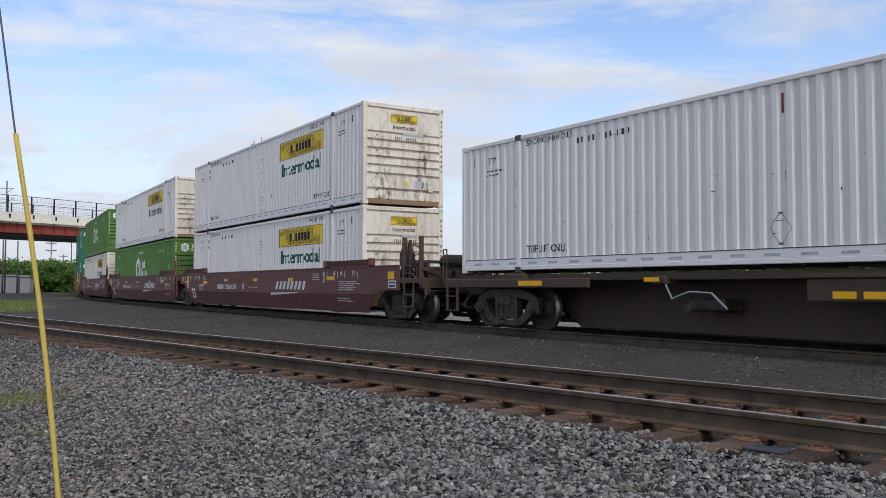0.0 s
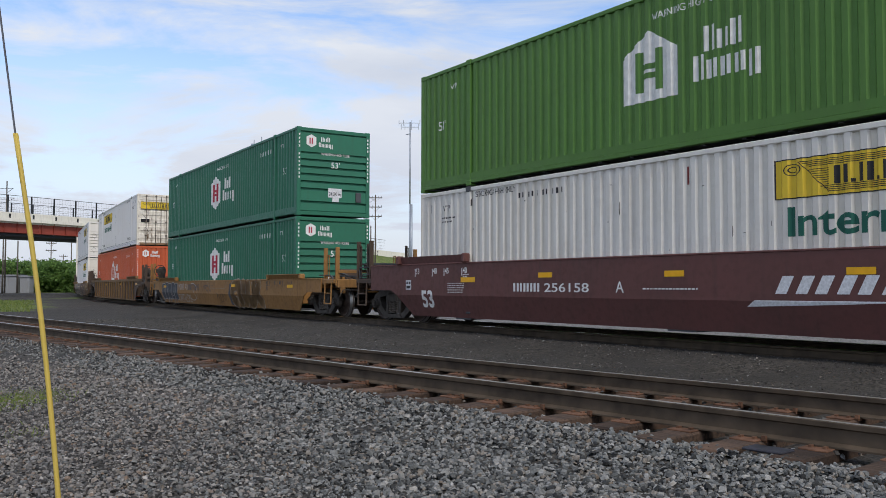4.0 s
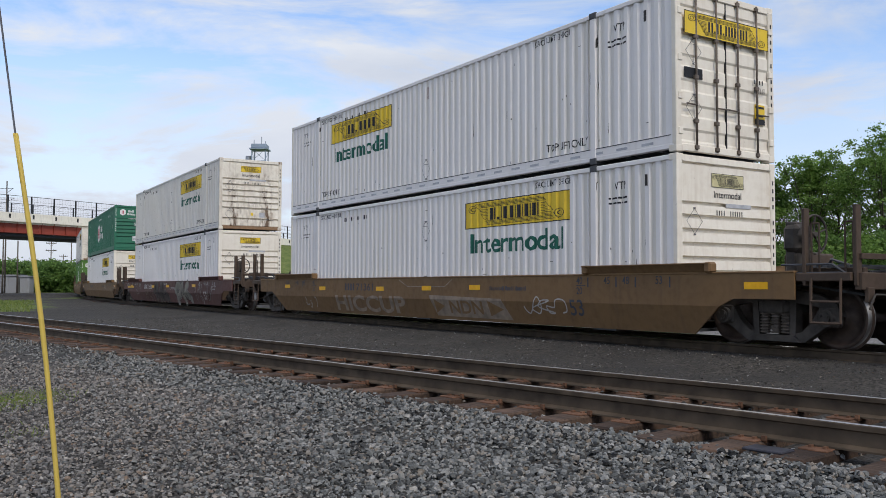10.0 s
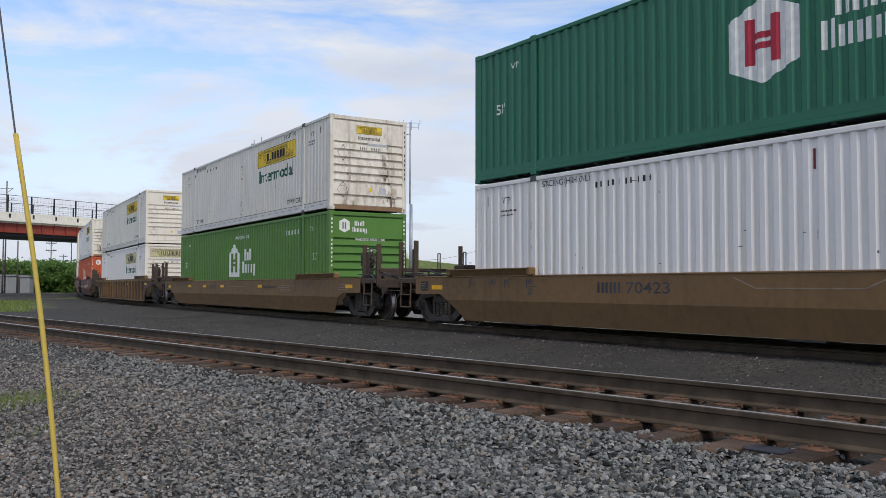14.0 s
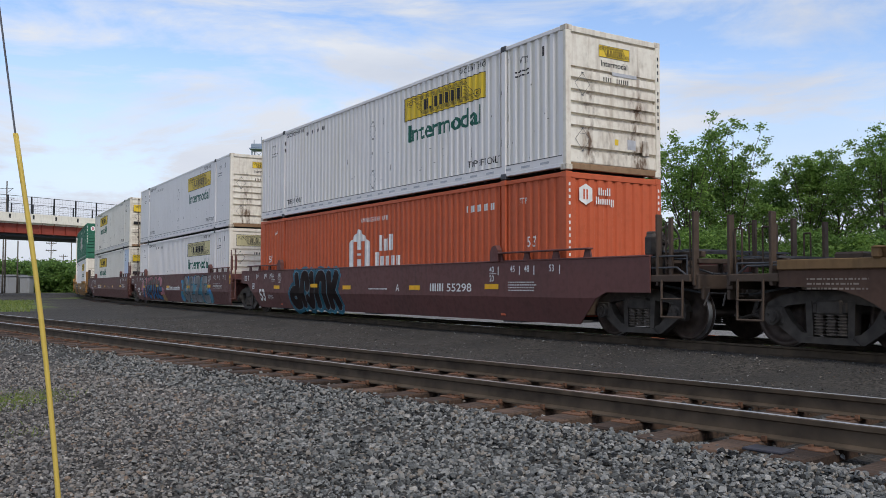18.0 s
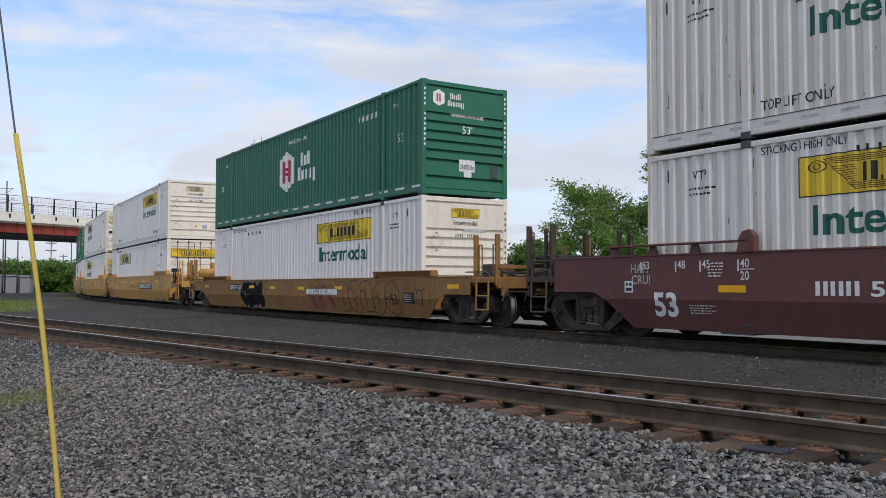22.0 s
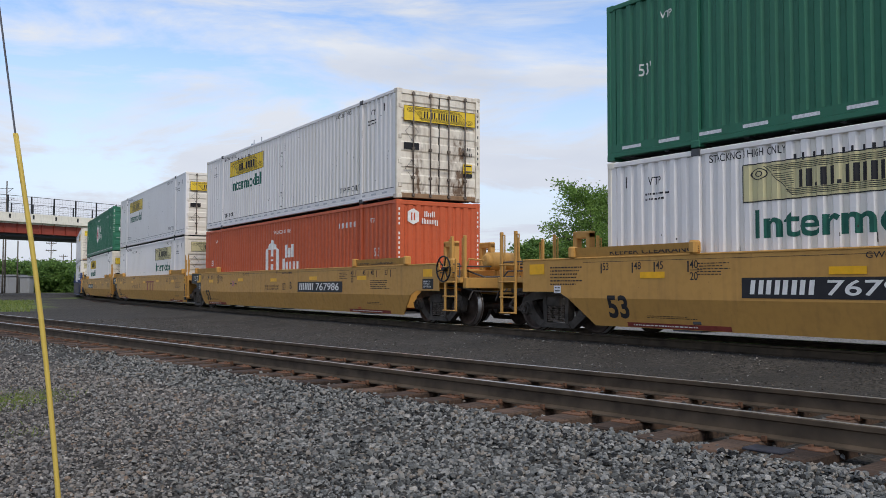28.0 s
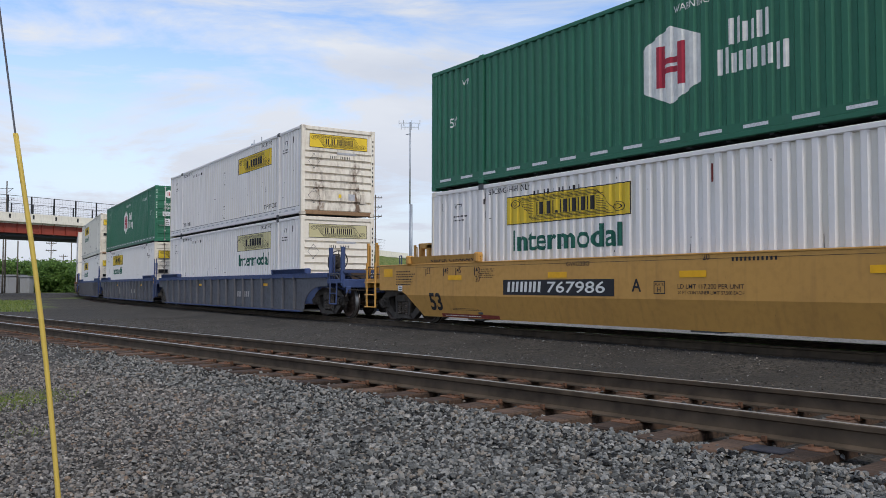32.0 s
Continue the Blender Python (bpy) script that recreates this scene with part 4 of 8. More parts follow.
        # pockets for the lifting pins
        for uu in (7.35, -7.66):
            print_on("pin_pocket", SCUFF, lambda bm: flat_rect(bm, uu, uu + 0.06, 2.36, 2.56), 0.006)

        def dashes(bm):
            x = -7.6
            while x < 7.5:
                flat_rect(bm, x, x + 0.28, 0.17, 0.215, -HW + 0.002)
                x += 0.62
        bm = bmesh.new()
        dashes(bm)
        tagged(part("reflective_tape", bm, GREYDASH, near_rail), kind="stuff")
        if doors_forward:
            sign_panel(c, -1.10, 1.12, 2.02, 2.42, YELLOW if sign == "bare" else film, AT_END, lambda b, k: as_is(b, k + 0.012))
            print_end("number_marking", INK, lambda bm: (bars(bm, 0.72, 1.02, 1.38, 1.46, 4, 0.6), bars(bm, 0.72, 1.05, 1.22, 1.32, 6, 0.6)), 0.006, 0.0)
            for z in (0.78, 1.75):
                diamond(c, -0.84, z, 0.20, AT_END, lambda b, k: as_is(b, k - 0.024))
            print_end("caution_label", YELLOW, lambda bm: flat_rect(bm, 0.76, 1.04, 0.66, 1.02), 0.006, 0.02)
            print_end("label_print", INK, lambda bm: (flat_rect(bm, 0.76, 1.04, 0.66, 0.76), flat_rect(bm, 0.80, 1.0, 0.80, 0.84), flat_rect(bm, 0.78, 1.02, 0.95, 0.99)), 0.008, 0.02)
            print_end("placard", BLACK, lambda bm: flat_rect(bm, -1.08, -0.62, 1.28, 1.46), 0.006, 0.02)
        else:
            if sign in ("yellow", "faded"):
                sign_panel(c, -0.42, 0.42, 2.33, 2.57, PALEYELLOW if sign == "faded" else film, AT_END, lambda b, k: as_is(b, k - 0.018))
                print_end("lettering", INK, lambda bm: flat_text(bm, "Intermodal", -0.36, 2.15, 0.115, 0.01, width=0.72))
            else:
                sign_panel(c, -1.02, 1.02, 2.16, 2.60, film, AT_END, lambda b, k: as_is(b, k - 0.018))
            print_end("number_marking", INK, lambda bm: (bars(bm, -0.3, -0.05, 1.84, 1.93, 4, 0.6), bars(bm, 0.06, 0.42, 1.84, 1.93, 6, 0.6)))
            print_end("document_tube", GREYDASH, lambda bm: flat_rect(bm, -0.06, 0.62, 1.99, 2.06))
            for z in (0.62, 1.72):
                diamond(c, -0.86, z, 0.20, AT_END, lambda b, k: as_is(b, k - 0.018))
            print_end("vent_label", GREYDASH, lambda bm: flat_rect(bm, 0.35, 0.58, 0.52, 0.72))
            print_end("sticker", YELLOW, lambda bm: flat_rect(bm, 0.0, 0.10, 0.58, 0.70))
            bm = bmesh.new()
            soft_box(bm, HL - 0.02, HL + 0.012, 0.76, 0.94, 0.42, 0.74, 0.01)
            part("document_box", bm, end, c)
        print_end("number_marking", INK, lambda bm: [flat_rect(bm, 1.20, 1.235, 2.46 - i * 0.145, 2.535 - i * 0.145) for i in range(11) if i != 4], 0.006, 0.0)
    else:
        sharp = style == "dark_green"
        hx = print_on("logo_shape", PAINTWHITE, lambda bm: flat_poly(bm, hexagon(-0.66, 1.49 if sharp else 1.58, 0.63, 0.67 if sharp else 0.62, sharp)), 0.004)

        def mono(bm):
            u, z = -0.66, 1.49
            for a in (-0.30, 0.14):
                flat_rect(bm, u + a, u + a + 0.16, z - 0.36, z + 0.36)
            flat_rect(bm, u - 0.14, u + 0.14, z + 0.03, z + 0.13)
            flat_rect(bm, u - 0.14, u + 0.14, z - 0.13, z - 0.03)
        print_on("logo_mark", CRIMSON if style == "dark_green" else side, mono, 0.008, hx)
        print_on("lettering", PAINTWHITE, lambda bm: (letter_blocks(bm, 0.52, 1.55, 0.78, 0.42, "tst"), letter_blocks(bm, 0.30, 1.10, 1.32, 0.42, "tsssd")))
        for words, uu, zz, hh, wide in (("WARNING HIGH CUBE", -0.6, 2.36, 0.12, 1.6), ("53'", 6.85, 1.42, 0.22, None), ("VTP", 6.55, 2.32, 0.12, None), ("53'", -7.3, 1.42, 0.22, None), ("VTP", -6.8, 2.32, 0.12, None)):
            print_on("lettering", PAINTWHITE, lambda bm: flat_text(bm, words, uu, zz, hh, 0.008, 0.85, wide))
        print_on("number_marking", PAINTWHITE, lambda bm: bars(bm, 4.65, 5.78, 2.27, 2.42, 9))
        if style == "dark_green" and (doors_forward or sign == "tape"):
            bm = bmesh.new()
            x = -7.7
            while x < 7.6:
                flat_rect(bm, x, x + 0.45, 0.18, 0.235, -HW + 0.002)
                x += 0.85
            tagged(part("reflective_tape", bm, LABELWHITE, near_rail), kind="stuff")
        hz = 2.42
        k = print_end("logo_shape", PAINTWHITE, lambda bm: flat_poly(bm, hexagon(-0.80 if not doors_forward else -0.62, hz, 0.17, 0.21)), 0.006, 0.0 if style == "orange" or doors_forward else 0.018)
        print_end("logo_mark", CRIMSON if sharp else side, lambda bm: (bars(bm, (-0.87 if not doors_forward else -0.69), (-0.71 if not doors_forward else -0.53), hz - 0.10, hz + 0.10, 2)), 0.010, 0.0 if style == "orange" or doors_forward else 0.018)
        print_end("lettering", PAINTWHITE, lambda bm: (letter_blocks(bm, -0.48, hz, 0.34, 0.15, "tst"), letter_blocks(bm, -0.55, hz - 0.18, 0.50, 0.15, "tsssd")), 0.006, 0.0 if style == "orange" or doors_forward else 0.018)
        for uu in (-1.24, 1.19):
            print_end("number_marking", PAINTWHITE, lambda bm: [flat_rect(bm, uu, uu + 0.045, 2.57 - i * 0.125, 2.635 - i * 0.125) for i in range(12) if i != 4], 0.006, 0.0)
        if doors_forward:
            print_end("lettering", PAINTWHITE, lambda bm: (flat_text(bm, "WARNING", -0.86, 1.82, 0.13, 0.006, width=0.62), flat_text(bm, "HIGH CUBE", -0.86, 1.64, 0.13, 0.006, width=0.66), flat_text(bm, "53'", 0.58, 1.16, 0.2, 0.008)), 0.006, 0.0)
            print_end("number_marking", PAINTWHITE, lambda bm: (bars(bm, 0.16, 0.78, 2.22, 2.38, 4, 0.6), bars(bm, 0.16, 0.98, 2.0, 2.16, 6, 0.6)), 0.006, 0.0)
            for u0, u1, z0, z1, film in ((-0.92, -0.42, 1.30, 1.52, LABELWHITE), (-0.80, -0.55, 0.80, 1.16, LABELWHITE), (-0.24, -0.06, 0.86, 1.02, LABELWHITE), (0.14, 0.44, 0.66, 0.96, LABELWHITE), (0.62, 0.96, 0.58, 0.92, REFLECTOR)):
                print_end("label", film, lambda bm: flat_rect(bm, u0, u1, z0, z1), 0.006, 0.0)
                print_end("label_marking", INK, lambda bm: ruled(bm, u0 + 0.03, u1 - 0.03, z0 + 0.04, z1 - 0.04, 3, 5), 0.009, 0.0)
        if not doors_forward and style != "orange":
            print_end("lettering", PAINTWHITE, lambda bm: (flat_text(bm, "WARNING HIGH CUBE", -0.45, 1.98, 0.08, 0.003, width=1.0), flat_text(bm, "53'", -0.1, 1.58, 0.2, 0.006)))
            lb = print_end("label", LABELWHITE, lambda bm: (flat_rect(bm, -0.2, 0.28, 0.62, 0.92), flat_rect(bm, -0.05, 0.18, 0.48, 0.62)))
            print_end("label_print", INK, lambda bm: flat_text(bm, "24,000 lbs", -0.17, 0.68, 0.12, 0.006, width=0.42), 0.010)
            bm = bmesh.new()
            soft_box(bm, HL - 0.02, HL + 0.012, 0.78, 0.98, 0.50, 0.82, 0.01)
            part("document_box", bm, STEELGREY, c)
    PROTOS[key] = c
    return c


USED = set()


def place_container(style, doors_forward, sign, soil, s, base, ahead=0.0):
    proto = container(style, doors_forward, sign, soil)
    if id(proto) in USED:
        ob = copy_thing(proto, I4)
    else:
        USED.add(id(proto))
        ob = proto
    MOVERS.append((ob, s + ahead, base))
    return ob

# ---- trucks and wheels ----
WR = 0.457
TRUCK = 9.75


def sideframe(bm, y):
    """Cast side frame: top member, bowed bottom member, columns and pedestals round the axles."""
    t = 0.075
    prism(bm, [(-1.08, 0.48), (-1.02, 0.66), (-0.76, 0.78), (-0.45, 0.84), (0.45, 0.84), (0.76, 0.78), (1.02, 0.66), (1.08, 0.48), (0.90, 0.54), (0.66, 0.63),
               (0.40, 0.66), (-0.40, 0.66), (-0.66, 0.63), (-0.90, 0.54)], y - t, y + t)
    for e in (-1, 1):
        pts = [(0.98, 0.56), (0.84, 0.32), (0.50, 0.09), (0.28, 0.09), (0.28, 0.21), (0.45, 0.24), (0.62, 0.39), (0.76, 0.62)]
        pts = [(e * a, b) for a, b in (pts if e > 0 else pts[::-1])]
        prism(bm, pts, y - t * 0.92, y + t * 0.92)
        prism(bm, [(e * 0.31 - 0.05, 0.18), (e * 0.31 + 0.05, 0.18), (e * 0.33 + 0.05, 0.70), (e * 0.33 - 0.05, 0.70)], y - t * 1.12, y + t * 1.12)
        soft_box(bm, e * 0.89 - 0.16, e * 0.89 + 0.16, y - t * 1.25, y + t, 0.32, 0.64, 0.04)
    prism(bm, [(-0.46, 0.09), (0.46, 0.09), (0.34, 0.185), (-0.34, 0.185)], y - t * 1.5, y + t * 1.5)
    soft_box(bm, -0.27, 0.27, y - t * 1.35, y + t * 1.35, 0.52, 0.68, 0.02)


def spring(bm, y):
    """One coil spring, turned as a ribbed column."""
    rings = []
    for k in range(7):
        z = 0.205 + k * 0.046
        for r, dz in ((0.058, 0.0), (0.084, 0.010), (0.084, 0.026), (0.058, 0.036)):
            rings.append([bm.verts.new((r * math.cos(i * math.tau / 10), y + r * math.sin(i * math.tau / 10), z + dz)) for i in range(10)])
    for a, b in zip(rings, rings[1:]):
        for i in range(10):
            bm.faces.new((a[i], a[(i + 1) % 10], b[(i + 1) % 10], b[i]))


def truck_at(car, x):
    """One two-axle truck; its wheelsets turn as the train rolls."""
    m = Matrix.Translation((x, 0, 0))

    def frames(bm, y):
        sideframe(bm, y)
    tr = part("truck", shared("bolster", TRUCKIRON, lambda bm: (soft_box(bm, -0.20, 0.20, -1.12, 1.12, 0.50, 0.72, 0.03), rod(bm, (0, 0, 0.7), (0, 0, 0.86), 0.20, 16))), TRUCKIRON, car, m=m)
    for y in (-0.99, 0.99):
        part("side_frame", shared(("side_frame", y), TRUCKIRON, lambda bm: frames(bm, y)), TRUCKIRON, tr)
        for xx in (-0.18, 0.0, 0.18):
            part("spring", shared(("spring", y), SPRINGSTEEL, lambda bm: spring(bm, y * 1.03)), SPRINGSTEEL, tr, m=Matrix.Translation((xx, 0, 0)))

        for xx in (-0.89, 0.89):
            def caps(bm):
                e = 1 if y > 0 else -1
                rod(bm, (xx, y - e * 0.05, WR), (xx, y + e * 0.16, WR), 0.125, 16)
                rod(bm, (xx, y + e * 0.16, WR), (xx, y + e * 0.19, WR), 0.085, 12)
                for k in range(3):
                    a = k * math.tau / 3 + 0.4
                    rod(bm, (xx + 0.06 * math.cos(a), y + e * 0.18, WR + 0.06 * math.sin(a)), (xx + 0.06 * math.cos(a), y + e * 0.21, WR + 0.06 * math.sin(a)), 0.02, 6)
            part("bearing_cap", shared(("caps", y, xx), TRUCKIRON, caps), TRUCKIRON, tr)

    def wheelset(bm):
        rod(bm, (0, -1.0, 0), (0, 1.0, 0), 0.085, 12)
        for e in (-1, 1):
            p = [(0.10, 0.60), (0.15, 0.64), (0.17, 0.72), (0.33, 0.705), (0.385, 0.69), (0.455, 0.685), (0.485, 0.695), (0.485, 0.715), (WR, 0.735),
                 (WR - 0.006, 0.825), (0.395, 0.825), (0.385, 0.80), (0.33, 0.745), (0.17, 0.79), (0.15, 0.85), (0.10, 0.85)]
            lathe(bm, [(r, e * y) for r, y in p], n=36)
        for a in range(3):
            rod(bm, (0.27 * math.cos(a * 2.09), -0.76, 0.27 * math.sin(a * 2.09)), (0.27 * math.cos(a * 2.09), -0.735, 0.27 * math.sin(a * 2.09)), 0.02, 6)

    def wheel_mesh():
        if "wheelset" not in KEPT:
            bm = bmesh.new()
            wheelset(bm)
            me = mesh_of(bm, WHEELIRON, "wheelset")
            me.materials.append(TREAD)
            for f in me.polygons:
                r = math.hypot(f.center.x, f.center.z)
                if r > 0.39:
                    f.material_index = 1 if r > 0.45 and abs(f.normal.y) < 0.5 else 0
            KEPT["wheelset"] = me
        return KEPT["wheelset"]
    for xx in (-0.89, 0.89):
        w = part("wheelset", wheel_mesh(), WHEELIRON, tr, "steel wheel pair with worn bright treads", Matrix.Translation((xx, 0, WR)))
        WHEELS.append((w, x + xx))
    return tr


# ---- well cars ----
DARKGEAR = painted("grimy_brown_steel", (0.078, 0.053, 0.038), (0.04, 0.034, 0.03), 0.6, 0.5, 0.65)


def ladder(bm, x0, x1, y, z0, z1, rungs, r=0.016, posts=0.03):
    for x in (x0, x1):
        soft_box(bm, x - posts, x + posts, y - 0.012, y + 0.03, z0, z1, 0.006)
    for z in rungs:
        bar(bm, [(x0, y - 0.01, z), (x0 + 0.03, y - 0.07, z), (x1 - 0.03, y - 0.07, z), (x1, y - 0.01, z)], r)


def handrail(bm, x, y, z0, z1, w=0.16, r=0.016):
    bar(bm, [(x, y, z0), (x, y, z1), (x + w, y, z1), (x + w, y, z0)], r)


def brake_wheel(car, x, y, z, mat):
    def build(bm):
        n = 24
        for i in range(n):
            a, b = i * math.tau / n, (i + 1) * math.tau / n
            rod(bm, (x, y + 0.28 * math.cos(a), z + 0.28 * math.sin(a)), (x, y + 0.28 * math.cos(b), z + 0.28 * math.sin(b)), 0.018, 6, caps=False)
        for i in range(5):
            a = i * math.tau / 5 + 0.3
            rod(bm, (x - 0.02, y, z), (x, y + 0.28 * math.cos(a), z + 0.28 * math.sin(a)), 0.014, 6)
        rod(bm, (x - 0.25, y, z), (x + 0.02, y, z), 0.04, 10)
        rod(bm, (x - 0.30, y, z), (x - 0.12, y, z), 0.14, 16)
    return part("brake_wheel", shared(("brake_wheel", x, y, z, mat.name), mat, build), mat, car, "spoked hand brake wheel")


def coupler_end(car, e, zt, paint, look_of, brake, tank, black=None):
    """The coupled end of a car: draft sill, deck, end sill, steps, hand rails and knuckle coupler."""
    X = lambda a, b: (min(e * a, e * b), max(e * a, e * b))

    def bx(name, a, b, y0, y1, z0, z1, mat=paint, r=0.012, label=""):
        x0, x1 = X(a, b)
        return boxed(name, car, mat, (x0, x1, y0, y1, z0, z1), r, label)
    bx("draft_sill", 8.3, 11.35, -0.28, 0.28, 0.72, 1.02)
    bx("end_deck", 9.9, 11.25, -1.25, 1.25, 1.04, 1.09)
    bx("end_sill", 11.2, 11.32, -1.32, 1.32, 0.86, 1.10)
    bx("bolster_beam", 9.45, 10.05, -1.30, 1.30, 0.86, 1.05)
    bx("end_bulkhead", 8.22, 8.34, -1.28, 1.28, 0.35, zt - 0.06)
    bx("side_shelf", 10.35, 11.2, -1.40, -1.30, 0.98, 1.10)
    bx("crossover_board", 10.55, 10.95, -1.2, 1.2, zt - 0.08, zt - 0.05, STEELGREY)
    for y in (-0.9, 0.0, 0.9):
        bx("deck_post", 10.62, 10.70, y - 0.04, y + 0.04, 1.09, zt - 0.08)
    for y in (-0.75, 0.7):
        bx("deck_beam", 8.4, 10.5, y - 0.08, y + 0.08, zt - 0.30, zt - 0.12)

    def cpl(bm):
        x0, x1 = X(11.3, 11.62)
        soft_box(bm, x0, x1, -0.09, 0.09, 0.76, 0.94, 0.02)
        x0, x1 = X(11.60, 11.86)
        soft_box(bm, x0, x1, -0.17, 0.12, 0.68, 1.0, 0.04)
        soft_box(bm, *X(11.74, 11.92), 0.02, 0.17, 0.72, 0.96, 0.04)
        bar(bm, [(e * 11.4, 0.05, 0.74), (e * 11.55, -0.28, 0.45), (e * 11.8, -0.30, 0.38), (e * 11.95, -0.28, 0.42)], 0.035)
        bar(bm, [(e * 11.36, -0.15, 0.92), (e * 11.46, -0.35, 0.78), (e * 11.42, -1.2, 0.80), (e * 11.40, -1.30, 0.60)], 0.016)
    part("coupler", shared(("coupler", e), TRUCKIRON, cpl), TRUCKIRON, car, "dark steel knuckle coupler with air hose")

    def steps(bm):
        x0, x1 = X(10.60, 11.05)
        if paint is TAN:
            ladder(bm, x0, x1, -1.42, 0.34, 1.52, (0.36, 0.68, 1.0, 1.35))
        else:
            bar(bm, [(x0, -1.40, 1.02), (x0, -1.42, 0.40), (x1, -1.42, 0.40), (x1, -1.40, 1.02)], 0.022)
            bar(bm, [(x0, -1.42, 0.70), (x1, -1.42, 0.70)], 0.018)
    part("ladder" if paint is TAN else "stirrup_step", shared(("steps", e, zt, paint.name), paint, steps), paint, car)
    if zt > 1.3:
        for a, y in ((10.72, -1.30), (11.22, -1.28), (11.22, 0.2), (10.9, 1.2)):
            def post(bm):
                soft_box(bm, -0.035, 0.035, -0.03, 0.03, 1.05, 2.05, 0.008)
                bar(bm, [(-0.11 * e, 0, 1.1), (-0.11 * e, 0, 1.98), (0, 0, 1.98)], 0.014)
            part("hand_rail", shared(("post", e, paint.name), paint, post), paint, car, m=Matrix.Translation((e * a, y, 0)))

        for y in (-0.62, 0.45) if paint is TAN else ():
            def bracket(bm):
                x0, x1 = X(9.25, 9.75)
                for k, (a, b) in enumerate(((x0, x0 + 0.12), (x1 - 0.12, x1))):
                    soft_box(bm, a, b, y, y + 0.16, zt - 0.1, zt + 0.55, 0.02)
                soft_box(bm, x0, x1, y, y + 0.16, zt + 0.43, zt + 0.58, 0.02)
            part("guide_bracket", shared(("bracket", e, y, paint.name), paint, bracket), paint, car)
    else:
        for a, y in ((10.55, -1.30), (11.05, -1.28), (11.1, 0.6)):
            part("hand_rail", shared(("post_low", e, paint.name), paint, lambda bm: handrail(bm, 0, 0, 1.0, 1.80, 0.12 * e)), paint, car, m=Matrix.Translation((e * a, y, 0)))

    if paint is not TAN:
        # flat corner stanchions, the grating of the crossover platform, beams below it
        for a, y in ((10.48, -1.33), (11.24, -1.30), (11.24, 1.25)):
            bx("stanchion", a - 0.025, a + 0.025, y - 0.06, y + 0.06, 0.92, 2.02 if zt < 1.3 else 2.12, r=0.006)
        for k in range(5):
            bx("grating_slat", 10.42 + k * 0.17, 10.52 + k * 0.17, -1.26, 1.26, zt + 0.055 + 0.012 * (k % 2), zt + 0.085 + 0.012 * (k % 2), STEELGREY, 0.0)
        for y in (-1.1, 1.0):
            bx("platform_beam", 10.36, 11.24, y - 0.05, y + 0.05, zt - 0.05, zt + 0.05)
        bx("cross_tie", 11.26, 11.31, -1.30, 1.30, 1.28, 1.36, r=0.006)
        bx("air_box", 9.55, 10.0, -0.55, 0.1, 1.05, 1.42, DARKGEAR, 0.03)
        bx("uncoupling_bracket", 11.30, 11.36, -1.25, -1.10, 0.70, 0.90, r=0.006)

    for i, (name, pts, r) in enumerate((("grab_iron", [(10.1, -1.36, 1.22), (10.9, -1.36, 1.22), (11.15, -1.34, 1.05)], 0.016),
                                        ("grab_iron", [(9.9, -1.36, zt - 0.02), (11.1, -1.34, zt - 0.02), (11.1, -1.34, 1.08)], 0.016),
                                        ("brake_pipe", [(10.2, -0.5, 1.1), (10.6, -0.9, 1.3), (11.0, -0.6, 1.12), (11.2, 0.3, 1.14)], 0.022),
                                        ("brake_pipe", [(9.4, -0.9, 0.95), (10.3, -1.0, 0.92), (11.2, -0.9, 0.78)], 0.02))):
        part(name, shared((name, i, e, zt), STEELGREY, lambda bm: bar(bm, [(e * a, b, c) for a, b, c in pts], r)), STEELGREY, car)
    if brake and paint is TAN:
        def side_wheel(bm):
            cx, cy, cz, n = e * 10.66, -1.50, 1.30, 24
            for i in range(n):
                a, b = i * math.tau / n, (i + 1) * math.tau / n
                rod(bm, (cx + 0.29 * math.cos(a), cy, cz + 0.29 * math.sin(a)), (cx + 0.29 * math.cos(b), cy, cz + 0.29 * math.sin(b)), 0.02, 6, caps=False)
            for i in range(6):
                a = i * math.tau / 6 + 0.2
                rod(bm, (cx, cy + 0.03, cz), (cx + 0.29 * math.cos(a), cy, cz + 0.29 * math.sin(a)), 0.016, 6)
            rod(bm, (cx, cy - 0.03, cz), (cx, cy + 0.14, cz), 0.05, 10)
        part("brake_wheel", shared(("side_wheel", e), BLACK, side_wheel), BLACK, car, "black spoked hand brake wheel")
        bx("gear_case", 10.46, 10.86, -1.40, -1.24, 1.08, 1.54, paint, 0.04)
    elif brake:
        bx("brake_stand", 10.05, 10.22, -1.20, -0.92, 1.05, 1.86, TRUCKIRON, 0.02)
        bx("gear_case", 10.02, 10.30, -1.26, -0.90, 1.40, 1.82, TRUCKIRON, 0.07)
        brake_wheel(car, e * 10.46, -1.08, 1.66, TRUCKIRON)
        part("brake_chain", shared(("chain", e), TRUCKIRON, lambda bm: [rod(bm, (e * 10.34, -1.05 + 0.012 * (k % 2), 1.38 - k * 0.06), (e * 10.34, -1.05 - 0.012 * (k % 2), 1.32 - k * 0.06), 0.018, 5) for k in range(8)]), TRUCKIRON, car)
    if tank:
        def air(bm):
            z = 1.50
            rod(bm, (e * 10.8, -0.35, z), (e * 10.8, 0.45, z), 0.21, 18)
            rod(bm, (e * 10.8, -0.35, z), (e * 10.8, -0.45, z), 0.21, 18, 0.11)
            rod(bm, (e * 10.8, 0.45, z), (e * 10.8, 0.55, z), 0.21, 18, 0.11)
            bar(bm, [(e * 10.8, -0.4, z), (e * 10.6, -0.75, z + 0.05), (e * 10.45, -0.8, 1.12)], 0.022)
        part("air_tank", shared(("tank", e, paint.name), paint, air), paint, car)


